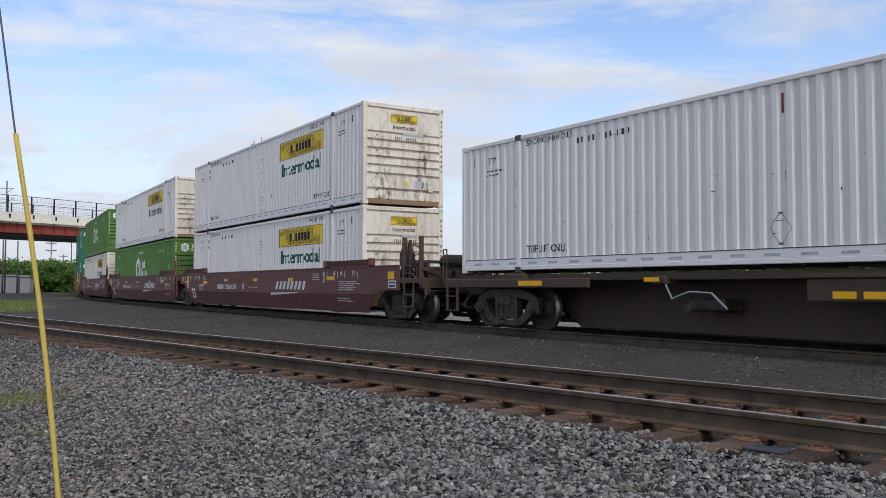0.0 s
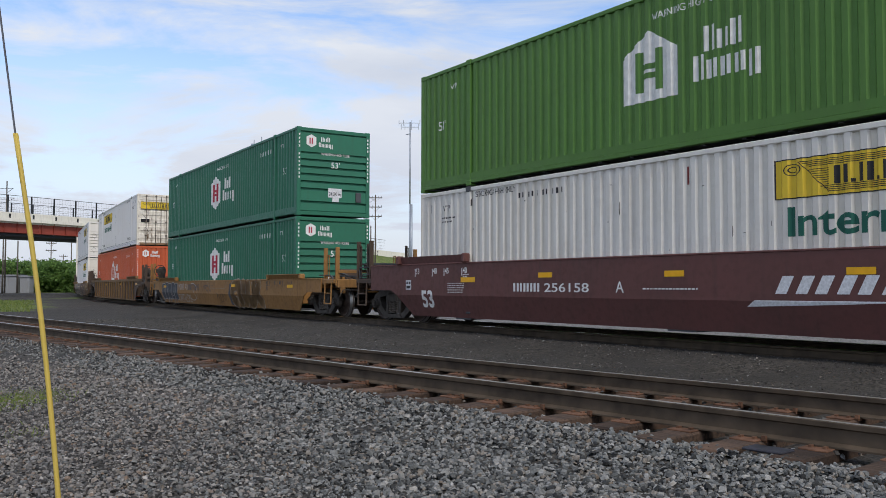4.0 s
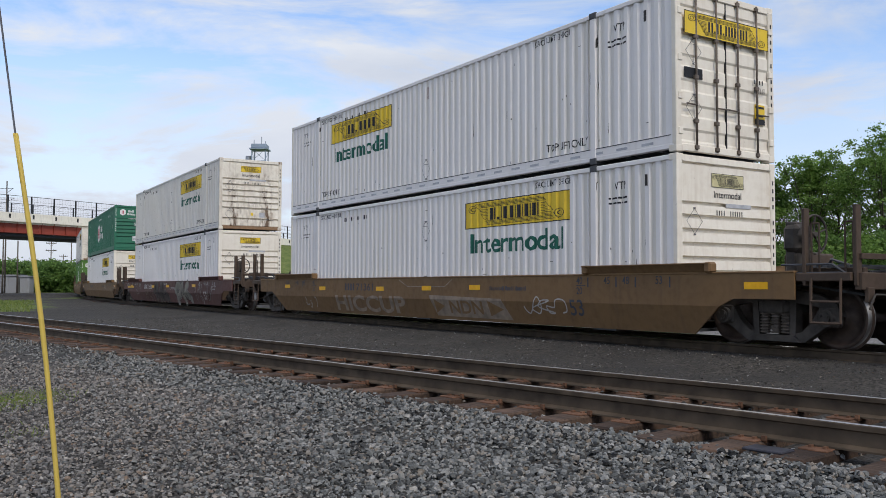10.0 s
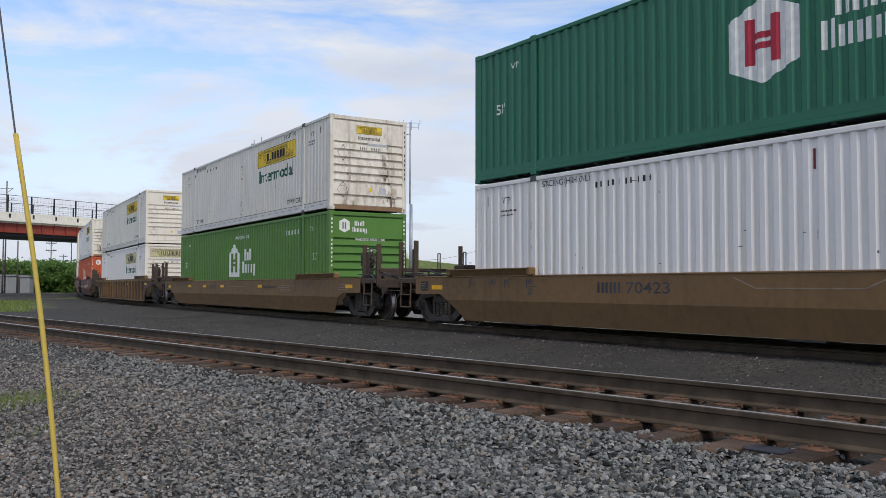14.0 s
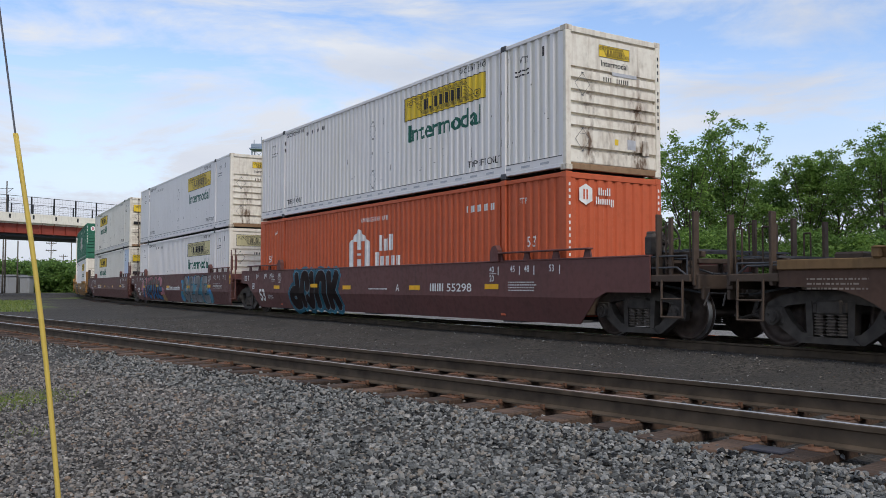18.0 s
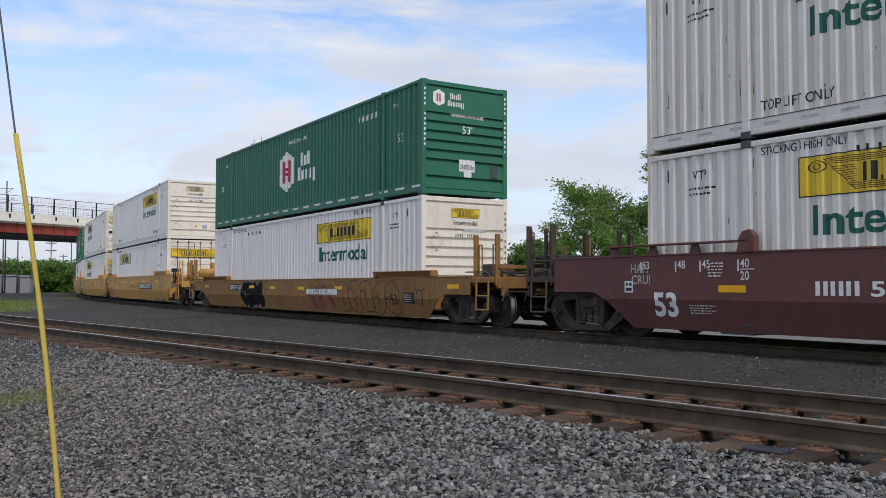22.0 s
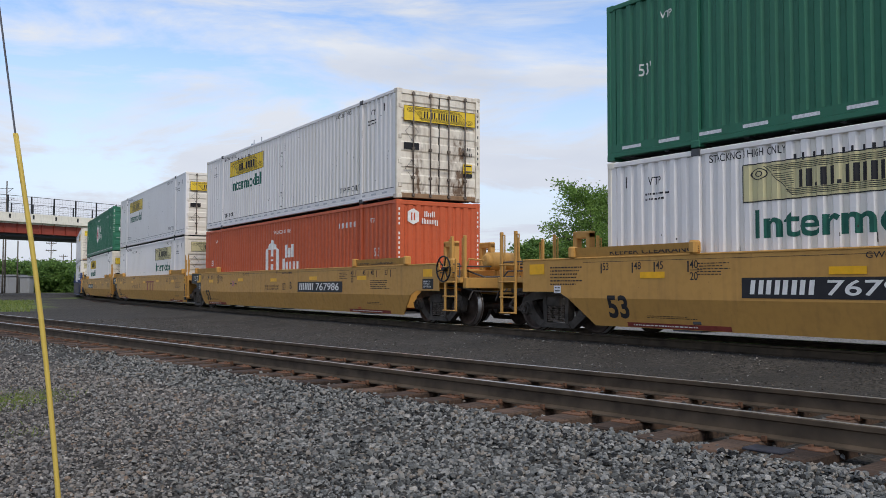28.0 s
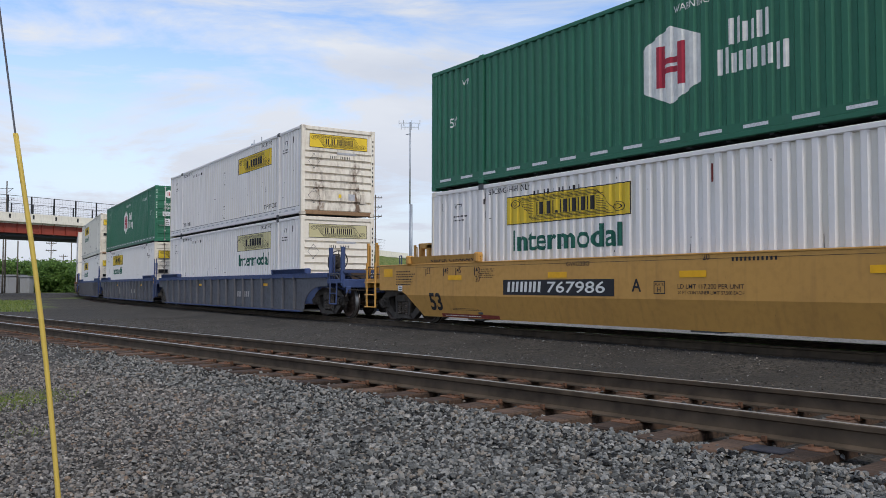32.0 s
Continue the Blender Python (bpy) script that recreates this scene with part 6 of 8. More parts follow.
def bridge():
    b = thing("road_bridge", "road bridge with red steel girders, pale concrete parapet and tall fence", "bridge", kind="structure")
    m = bridge_pose(0)
    for k, y in enumerate((-4.6, 4.6)):
        for t in range(-46, 10, 8):
            bm = bmesh.new()
            quad_box(bm, t, t + 7.96, y - 0.02, y + 0.02, 7.30, 8.66)
            quad_box(bm, t, t + 7.96, y - 0.25, y + 0.25, 7.24, 7.30)
            quad_box(bm, t, t + 7.96, y - 0.25, y + 0.25, 8.62, 8.68)
            x = t + 0.4
            while x < t + 7.9:
                quad_box(bm, x, x + 0.05, y - 0.22, y + 0.22, 7.30, 8.62)
                x += 1.6
            part("girder", bm, BRIDGERED, b, m=m)
    bm = bmesh.new()
    quad_box(bm, -46, 10, -4.4, 4.4, 6.90, 7.20)
    part("soffit", bm, FENCEBLACK, b, m=m)
    for e in (-1, 1):
        for t in range(-46, 56, 10):
            bm = bmesh.new()
            y0, y1 = sorted((e * 4.75, e * 5.15))
            pts = [(t, deck_z(t)), (t + 9.97, deck_z(t + 10)), (t + 9.97, deck_z(t + 10) + 0.98), (t, deck_z(t) + 0.98)]
            prism(bm, pts, y0, y1)
            quad_box(bm, t, t + 9.97, y0 - 0.08, y1 + 0.08, deck_z(t + 5) - 0.1, deck_z(t + 5) + 0.3)
            part("parapet", bm, CONCRETE, b, m=m)
        t = -45.0
        while t < 56:
            z = deck_z(t) + 0.45
            bm = bmesh.new()
            quad_box(bm, -0.07, 0.07, e * 4.7 - 0.07, e * 4.7 + 0.07, 0, 2.65)
            quad_box(bm, -0.1, 0.1, e * 5.17 - 0.05, e * 5.17 + 0.05, -0.55, 0.35)
            part("fence_post", bm, FENCEBLACK, b, m=bridge_pose(t, z))
            z1 = deck_z(t + 3.0) + 0.45
            bm = bmesh.new()
            for h, r in ((2.6, 0.035), (1.5, 0.012), (0.9, 0.012), (2.0, 0.012)):
                rod(bm, (0, e * 4.7, h), (3.0, e * 4.7, h + z1 - z), r, 5)
            for i in range(1, 8):
                rod(bm, (i * 0.375, e * 4.7, 0.4), (i * 0.375, e * 4.7, 2.6 + (z1 - z) * i / 8), 0.006, 4)
            part("fence_panel", bm, FENCEBLACK, b, m=bridge_pose(t, z))
            t += 3.0
    bm = bmesh.new()
    V = [(t, deck_z(t) + 0.05) for t in (-46, 4, 40, 80, 120)]
    prism(bm, V + [(t, z - 0.35) for t, z in V[::-1]], -4.8, 4.8)
    part("deck", bm, CONCRETE, b, m=m)
    for t in (-44, -24, 9):
        for y in (-3.2, 3.2):
            bm = bmesh.new()
            rod(bm, (t, y, -0.3), (t, y, 6.3), 0.55, 16)
            part("pier", bm, CONCRETE, b, m=m)
        bm = bmesh.new()
        soft_box(bm, t - 0.7, t + 0.7, -4.9, 4.9, 6.2, 6.92, 0.05)
        part("pier_cap", bm, CONCRETE, b, m=m)
    # lamp on the deck
    bm = bmesh.new()
    rod(bm, (0, 5.0, 0), (0, 5.0, 3.6), 0.07, 8, 0.05)
    rod(bm, (0, 5.0, 3.6), (0, 5.0, 4.1), 0.20, 10, 0.12)
    part("lamp_post", bm, FENCEBLACK, b, m=bridge_pose(-14.5, 9.6))


bridge()


def embankment():
    """Earth slope that carries the road down from the bridge."""
    bm = bmesh.new()
    rings = []
    for i in range(41):
        t = 10 + i * 4.0
        z = max(-0.4, deck_z(t) - 0.1)
        row = []
        for y, k in ((-22, -0.35), (-14, 0.35), (-9, 0.72), (-5.3, 1.0), (5.3, 1.0), (14, 0.4), (24, -0.35)):
            p = bridge_pose(t) @ Vector((0, y, 0))
            zz = z * k if k > 0 else -0.4
            row.append(bm.verts.new((p.x + noise.noise((t, y, 1)) * 0.6, p.y, zz + noise.noise((t * 0.3, y, 3)) * 0.35 * (0 < k < 1))))
        rings.append(row)
    for a, b in zip(rings, rings[1:]):
        for i in range(len(a) - 1):
            f = bm.faces.new((a[i], a[i + 1], b[i + 1], b[i]))
            f.smooth = True
    bm.faces.new(rings[0])
    me = mesh_of(bm, GRASSBANK, "embankment")
    tagged(new("embankment", me), "grassy road embankment beyond the tracks", "embankment", kind="structure")


def bank_material():
    m, n, l, p = nodes_of("rough_grass", 0.9)
    f = noise_of(n, l, 1.2, detail=8, rnd=False)
    c = ramp(n, l, f, 0.3, 0.7, (0.075, 0.115, 0.025, 1), (0.17, 0.20, 0.06, 1))
    l.new(c, p.inputs["Base Color"])
    bump(n, l, p, noise_of(n, l, 6, detail=6, rnd=False), 0.6, 0.3)
    return m


GRASSBANK = bank_material()
embankment()


# ---- poles, masts, sheds ----
def at(px, depth):
    return (px - 784) / 1539.65 * depth


def high(py, depth):
    return 0.893 + (508 - py) / 1539.65 * depth


def utility_pole(x, y, h, arms, label, lean=0.0):
    p = thing("utility_pole", label, "utility pole", "poles in the distance", Matrix.Translation((x, y, -0.4)))
    bm = bmesh.new()
    rod(bm, (0, 0, 0), (lean, 0, h + 0.4), 0.14, 10, 0.09)
    part("pole", bm, POLEWOOD, p)
    for i in range(arms):
        z = h - 0.2 - i * 1.6
        bm = bmesh.new()
        quad_box(bm, -1.15, 1.15, -0.07, 0.07, z, z + 0.14)
        bar(bm, [(-0.7, 0, z), (0, 0, z - 0.6), (0.7, 0, z)], 0.025)
        part("cross_arm", bm, POLEWOOD, p)
        for xx in (-1.05, -0.5, 0.5, 1.05):
            bm = bmesh.new()
            rod(bm, (xx, 0, z + 0.14), (xx, 0, z + 0.36), 0.05, 6)
            part("insulator", bm, GALV, p)
    return p


utility_pole(at(664, 150), 150, high(345, 150), 3, "tall wooden pole with three cross arms by the road")
utility_pole(at(656, 140), 140, high(400, 140), 0, "slim dark lamp pole near the bridge approach")
utility_pole(at(5, 135), 135, high(420, 135), 0, "thick wooden pole below the road bridge")
utility_pole(at(31, 140), 140, high(428, 140), 0, "plain wooden pole beside the grey shed")
utility_pole(at(90, 190), 190, high(428, 190), 2, "wooden pole with two cross arms beyond the bridge")
utility_pole(at(126, 180), 180, high(428, 180), 0, "wooden pole behind the bushes")
utility_pole(at(112, 240), 240, high(452, 240), 1, "distant wooden pole with one cross arm")
arm_pole = utility_pole(at(9, 140), 140, high(322, 140), 0, "steel pole with bracket arms behind the bridge")
utility_pole(at(854, 190), 190, high(438, 190), 1, "wooden pole carrying wires across the meadow")
utility_pole(at(690, 230), 230, high(452, 230), 1, "distant wooden pole with one cross arm")


def bracket_arms(pole):
    for z, w in ((high(335, 140), 1.05), (high(352, 140), 1.25)):
        bm = bmesh.new()
        bar(bm, [(-w, 0, z + 0.4), (w, 0, z + 0.4), (0.0, 0, z - 0.3)], 0.035)
        part("bracket_arm", bm, FENCEBLACK, pole)


bracket_arms(arm_pole)


def wires():
    for i, (a, b) in enumerate((((at(854, 190), 190, high(441, 190)), (at(690, 230), 230, high(455, 230))), ((at(854, 190), 190, high(441, 190)), (at(1300, 150), 150, high(405, 150))),
                                ((at(664, 150), 150, high(352, 150)), (at(560, 175), 175, high(370, 175))))):
        a, b = Vector(a), Vector(b)
        bm = bmesh.new()
        pts = [a.lerp(b, k / 12) - Vector((0, 0, 1.6 * 4 * (k / 12) * (1 - k / 12))) for k in range(13)]
        bar(bm, pts, 0.03, 4)
        me = mesh_of(bm, FENCEBLACK, "overhead_wire")
        tagged(new("overhead_wire", me), "sagging overhead wire between distant poles", "wire", "overhead wires")


wires()


def radio_mast():
    d = 95
    p = thing("radio_mast", "slim grey steel mast with an antenna array on top", "mast", m=Matrix.Translation((at(727, d), d, 0)))
    top, mid = high(215, d), high(362, d)
    bm = bmesh.new()
    rod(bm, (0, 0, -0.4), (0, 0, mid), 0.20, 12, 0.17)
    part("lower_tube", bm, GALV, p)
    bm = bmesh.new()
    rod(bm, (-0.12, 0, mid), (-0.12, 0, top), 0.075, 8)
    part("upper_tube", bm, GALV, p)
    for dx, z, w in ((-0.35, top - 0.1, 1.0), (-0.3, top - 0.55, 0.8)):
        bm = bmesh.new()
        bar(bm, [(dx - w, 0, z), (dx + w + 0.3, 0, z)], 0.03)
        for k in (-w, -w * 0.5, w * 0.4, w + 0.3):
            bar(bm, [(dx + k, 0, z - 0.28), (dx + k, 0, z + 0.32)], 0.025)
        part("antenna", bm, GALV, p)
    bm = bmesh.new()
    rod(bm, (-0.6, 0, top - 1.4), (-0.2, 0, top - 1.3), 0.05, 6)
    part("side_arm", bm, GALV, p)


radio_mast()


TOWERBLUE = plain("blue_grey_tower_steel", (0.26, 0.32, 0.40), 0.5, 0.2, 0.2)


def lookout_tower():
    d = 230
    x = at(458, d)
    p = thing("rooftop_tower", "distant grey steel tower with a tank and aerials", "tower", m=Matrix.Translation((x, d, 0)))
    z0, z1, z2 = high(292, d), high(266, d), high(258, d)
    bm = bmesh.new()
    for a in (-1.8, 1.8):
        for b in (-1.8, 1.8):
            rod(bm, (a, b, -0.4), (a, b, z1), 0.16, 6)
    for z in np.arange(4, z1, 5.0):
        for a, b in (((-1.8, -1.8), (1.8, -1.8)), ((1.8, -1.8), (1.8, 1.8)), ((1.8, 1.8), (-1.8, 1.8)), ((-1.8, 1.8), (-1.8, -1.8))):
            rod(bm, (*a, z), (*b, z), 0.08, 4)
            rod(bm, (*a, z), (*b, min(z1, z + 5.0)), 0.06, 4)
    part("frame", bm, TOWERBLUE, p)
    bm = bmesh.new()
    soft_box(bm, -2.0, 2.0, -2.0, 2.0, z1 + 0.4, z2 + 0.3, 0.1)
    soft_box(bm, -2.4, 2.4, -2.4, 2.4, z1, z1 + 0.35, 0.05)
    part("cabin", bm, TOWERBLUE, p)
    bm = bmesh.new()
    rod(bm, (-3.2, 0, z0 - 6), (-2.9, 0, z1 - 1.6), 0.9, 14)
    part("tank", bm, GALV, p)
    for dx, h in ((0.4, 2.4), (-1.6, 1.6), (1.4, 1.2)):
        bm = bmesh.new()
        rod(bm, (dx, 0, z2), (dx, 0, z2 + h), 0.10, 6)
        part("aerial", bm, GALV, p)


lookout_tower()


def shed(name, label, px0, px1, py, depth, deep, mat):
    w = at(px1, depth) - at(px0, depth)
    h = high(py, depth) + 0.35
    s = thing(name, label, "shed", m=Matrix.Translation((at(px0, depth), depth, -0.35)))
    bm = bmesh.new()
    soft_box(bm, 0, w, 0, deep, 0, h * 0.94, 0.04)
    part("wall", bm, mat, s)
    bm = bmesh.new()
    prism(bm, [(-0.15, h * 0.93), (w + 0.15, h * 0.93), (w + 0.15, h), (-0.15, h)], -0.2, deep + 0.2)
    part("roof", bm, mat, s)
    for i in range(int(w / 1.4)):
        bm = bmesh.new()
        soft_box(bm, 0.2 + i * 1.4, 1.3 + i * 1.4, -0.05, 0.02, 0.2, h * 0.8, 0.02)
        part("door", bm, mat, s)


shed("storage_shed", "long grey sheet metal shed behind the yard", -12, 30, 488, 150, 4.0, SHEDGREY)
shed("equipment_cabinet", "pale grey metal cabinet beside the shed", 36, 53, 490, 150, 1.6, SHEDGREY)


# ---- trees ----
def leaf_cloud(tips, size, count, radius, seed, keep_low=0.0):
    """Single leaves, each a bent pair of triangles, thickest at the twig ends."""
    rr = np.random.RandomState(seed)
    n = len(tips) * count
    centre = np.repeat(np.array(tips), count, axis=0)
    off = rr.normal(0, 1, (n, 3)) * np.array([radius, radius, radius * 0.62])
    c = centre + off
    a = rr.normal(0, 1, (n, 3))
    a[:, 2] *= 0.6
    a /= np.linalg.norm(a, axis=1)[:, None]
    b = np.cross(a, rr.normal(0, 1, (n, 3)))
    b /= np.linalg.norm(b, axis=1)[:, None] + 1e-9
    k = size * rr.uniform(0.6, 1.3, (n, 1))
    P = np.stack([c - a * k, c + b * k * 0.55, c + a * k, c - b * k * 0.55 + np.cross(a, b) * k * 0.2], 1).reshape(-1, 3)
    F = (np.arange(n)[:, None] * 4 + np.array([[0, 1, 2, 3]]))
    return P, F


def grown(name, label, x, y, h, spread, seed, leaf, limbs=15, count=26, size=0.13, clear=0.16, upright=0.55, puff=0.34, group="trees behind the tracks"):
    t = thing(name, label, "bush" if name == "bush" else "tree", group, Matrix.Translation((x, y, -0.35)))
    rr = random.Random(seed)
    wood = bmesh.new()
    top = Vector((rr.uniform(-0.4, 0.4), rr.uniform(-0.4, 0.4), h * 0.93))
    trunk = [Vector((0, 0, 0))]
    for k in range(1, 7):
        p = top * (k / 6) + Vector((rr.uniform(-1, 1), rr.uniform(-1, 1), 0)) * 0.10 * h / 8
        trunk.append(p)
    for k in range(6):
        rod(wood, trunk[k], trunk[k + 1], 0.022 * h * (1 - k / 6.6), 8, 0.022 * h * (1 - (k + 1) / 6.6))
    tips = []
    for i in range(limbs):
        f = clear + (0.97 - clear) * (i + rr.random()) / limbs
        base = trunk[min(5, int(f * 6))].lerp(trunk[min(6, int(f * 6) + 1)], f * 6 % 1)
        ang = i * 2.4 + rr.uniform(-0.4, 0.4)
        reach = spread * (0.35 + 0.75 * math.sin(math.pi * min(1, (f - clear * 0.5) / (1.02 - clear * 0.5)) ** 0.8)) * rr.uniform(0.75, 1.15)
        rise = reach * upright * rr.uniform(0.6, 1.5)
        end = base + Vector((math.cos(ang) * reach, math.sin(ang) * reach, rise))
        bend = base.lerp(end, 0.5) + Vector((0, 0, reach * 0.10))
        r0 = 0.011 * h * (1.05 - f)
        rod(wood, base, bend, r0, 5, r0 * 0.6, caps=False)
        rod(wood, bend, end, r0 * 0.6, 5, r0 * 0.2, caps=False)
        for j in range(8):
            g = 0.25 + 0.75 * (j + rr.random()) / 8
            q = (base.lerp(bend, g * 2) if g < 0.5 else bend.lerp(end, g * 2 - 1))
            side = Vector((rr.uniform(-1, 1), rr.uniform(-1, 1), rr.uniform(-0.3, 0.8))) * reach * 0.34
            tip = q + side
            rod(wood, q, tip, r0 * 0.25, 4, r0 * 0.08, caps=False)
            tips += [tuple(tip), tuple(q.lerp(tip, 0.55))]
        tips.append(tuple(end))
    tips += [tuple(top), tuple(trunk[5].lerp(top, 0.5))]
    part("trunk", wood, BARK, t)
    P, F = leaf_cloud(tips, size, count, puff, seed)
    me = bpy.data.meshes.new("crown")
    me.from_pydata(P.tolist(), [], F.tolist())
    me.materials.append(leaf)
    part("crown", me, leaf, t)
    return t


def wood_line():
    broad = "leafy green deciduous tree with a broad crown"
    slim = "young maple with a spiky open top"
    rows = [(1050, 318, 46, 2.5, LEAF, broad), (1125, 345, 50, 2.0, LEAF_DARK, broad), (1212, 226, 44, 2.4, LEAF, slim), (1305, 222, 46, 2.3, LEAF, slim), (1262, 300, 47, 2.4, LEAF_DARK, broad),
            (1370, 268, 50, 1.9, LEAF_DARK, slim), (1428, 222, 47, 2.0, LEAF, slim), (1490, 228, 50, 1.9, LEAF, slim), (1560, 196, 44, 2.4, LEAF, slim), (1640, 180, 44, 2.6, LEAF, broad),
            (1740, 200, 46, 3.0, LEAF_DARK, broad), (1860, 190, 46, 3.0, LEAF, broad)]
    for i, (px, py, d, spread, leaf, label) in enumerate(rows):
        slimtop = label == slim
        grown("tree", label, at(px, d), d, (high(py, d) + 0.35) * (0.74 if slimtop else 0.90), spread * (0.8 if slimtop else 0.95), 40 + i, leaf, 30 if slimtop else 22, 26 if slimtop else 30,
              0.078, 0.34 if px < 1100 else 0.12, 1.9 if slimtop else 0.7, 0.15 if slimtop else 0.24)
    rr = random.Random(9)
    for i in range(16):
        px = 1090 + i * 38 + rr.uniform(-10, 10)
        d = 43 + rr.uniform(-3, 4)
        grown("bush", "dense dark green bush below the trees", at(px, d), d, high(rr.uniform(395, 445), d) + 0.3, 1.5, 90 + i, LEAF_DARK if i % 3 else LEAF, 10, 30, 0.085, 0.02, 0.35, 0.30, "bushes below the trees")
    for px, py, d in ((925, 432, 85), (960, 424, 88), (1000, 418, 90)):
        grown("bush", "round green bush in the meadow", at(px, d), d, high(py, d) + 0.3, 1.6, int(px), LEAF_DARK, 10, 26, 0.18, 0.03, 0.4, 0.45, "bushes in the meadow")
    for i in range(13):
        px = -20 + i * 14 + rr.uniform(-4, 4)
        d = 165 + rr.uniform(-8, 20)
        grown("bush", "tall green roadside bush beyond the bridge", at(px, d), d, high(rr.uniform(468, 484), d) + 0.3, 3.2, 150 + i, LEAF_DARK, 10, 22, 0.33, 0.02, 0.35, 0.8, "bushes beyond the bridge")


wood_line()


def far_woods():
    """A low line of woods along the horizon."""
    rr = np.random.RandomState(4)
    tips = []
    for a in np.linspace(-1.2, 1.2, 420):
        d = 420 + rr.uniform(-30, 30)
        h = 7 + 3 * math.sin(a * 23) + rr.uniform(-2, 2)
        for k in range(3):
            tips.append((math.sin(a) * d, math.cos(a) * d, h * (0.25 + 0.3 * k)))
    P, F = leaf_cloud(tips, 1.1, 14, 2.4, 8)
    me = bpy.data.meshes.new("far_woods")
    me.from_pydata(P.tolist(), [], F.tolist())
    me.materials.append(LEAF_DARK)
    tagged(new("far_woods", me), "low dark green woods along the horizon", "woods", kind="stuff")


far_woods()


def grass_tufts():
    """Grass blades in the yard's green patches."""
    rr = np.random.RandomState(12)
    P = []
    for _ in range(5800):
        if rr.rand() < 0.70:
            y = rr.uniform(40, 70)
            x = -0.47 * y - rr.uniform(0, 9)
            k = 2.2
        else:
            c = rr.choice(3, p=(0.66, 0.28, 0.06))
            y, x, k = rr.normal((9.3, 9.1, 7.25)[c], (0.35, 0.6, 0.2)[c]), rr.normal((-4.45, -4.8, -3.5)[c], (0.22, 0.3, 0.16)[c]), 0.42
        a = rr.uniform(0, math.tau)
        w, h = 0.012 * k, rr.uniform(0.03, 0.09) * k
        lx, ly = rr.normal(0, 0.4, 2) * h
        dx, dy = math.cos(a) * w, math.sin(a) * w
        z = -0.33 if k > 1 else ground_height(x, y) + 0.005
        P.append([(x - dx, y - dy, z), (x + dx, y + dy, z), (x + lx + dx * 0.3, y + ly + dy * 0.3, z + h), (x + lx - dx * 0.3, y + ly - dy * 0.3, z + h)])
    V = [v for q in P for v in q]
    F = [(i * 4, i * 4 + 1, i * 4 + 2, i * 4 + 3) for i in range(len(P))]
    me = bpy.data.meshes.new("grass")
    me.from_pydata(V, [], F)
    me.materials.append(GRASS)
    tagged(new("grass", me), "short green grass growing in the gravel", "grass", kind="stuff")


grass_tufts()


# ---- markings and spray paint on the cars ----
def stroke(bm, pts, w):
    """A painted line of even width."""
    for (a, b), (c, d) in zip(pts, pts[1:]):
        n = math.hypot(c - a, d - b) or 1
        ox, oz = -(d - b) / n * w / 2, (c - a) / n * w / 2
        ex, ez = (c - a) / n * w * 0.3, (d - b) / n * w * 0.3
        flat_poly(bm, ((a - ox - ex, b - oz - ez), (c - ox + ex, d - oz + ez), (c + ox + ex, d + oz + ez), (a + ox - ex, b + oz - ez)))


def bubble(u, z, w, h, rr, k=16, square=3.2):
    pts = []
    lean = rr.uniform(-0.12, 0.12)
    for i in range(k):
        a = i * math.tau / k
        c, s = math.cos(a), math.sin(a)
        r = (abs(c) ** square + abs(s) ** square) ** (-1 / square) * rr.uniform(0.88, 1.06)
        pts.append((u + c * r * w / 2 + s * lean * h, z + s * r * h / 2))
    return pts


def spray(car, kind, u0, u1, z0, z1, n, fill, line, seed, halo=None, width=0.05, inner=2):
    """Bubble shapes in a row with an outline: a sprayed piece, with no readable letters."""
    rr = random.Random(seed)
    step = (u1 - u0) / n
    if halo:
        def back(bm):
            for i in range(n):
                flat_poly(bm, bubble(u0 + (i + 0.5) * step, (z0 + z1) / 2, step * 1.35, (z1 - z0) * 1.08, rr, 18))
        mark(car, halo, back, kind, "spray_halo", 0.003)
    shapes = [bubble(u0 + (i + 0.5) * step, (z0 + z1) / 2 + rr.uniform(-0.03, 0.03), step * 1.02, (z1 - z0) * 0.94, rr) for i in range(n)]

    def body(bm):
        for s in shapes:
            flat_poly(bm, s)
    if fill:
        mark(car, fill, body, kind, "spray_fill", 0.005)

    def edge(bm):
        for s in shapes:
            stroke(bm, rounded(s + s[:1], 3), width)
            cx, cz = sum(p[0] for p in s) / len(s), sum(p[1] for p in s) / len(s)
            for _ in range(inner):
                a, b = rr.choice(s), rr.choice(s)
                q = [(cx + (a[0] - cx) * f + rr.uniform(-0.06, 0.06), cz + (a[1] - cz) * f + rr.uniform(-0.05, 0.05)) for f in (0.75, 0.45, 0.1)]
                q += [(cx + (b[0] - cx) * f, cz + (b[1] - cz) * f) for f in (0.3, 0.6)]
                stroke(bm, rounded(q, 3), width * 0.8)
    mark(car, line, edge, kind, "spray_outline", 0.008)


def dotted(bm, pts, w):
    """A painted line with round joints."""
    stroke(bm, pts, w)
    for a, b in pts:
        flat_poly(bm, [(a + math.cos(k * math.tau / 8) * w * 0.5, b + math.sin(k * math.tau / 8) * w * 0.5) for k in range(8)])


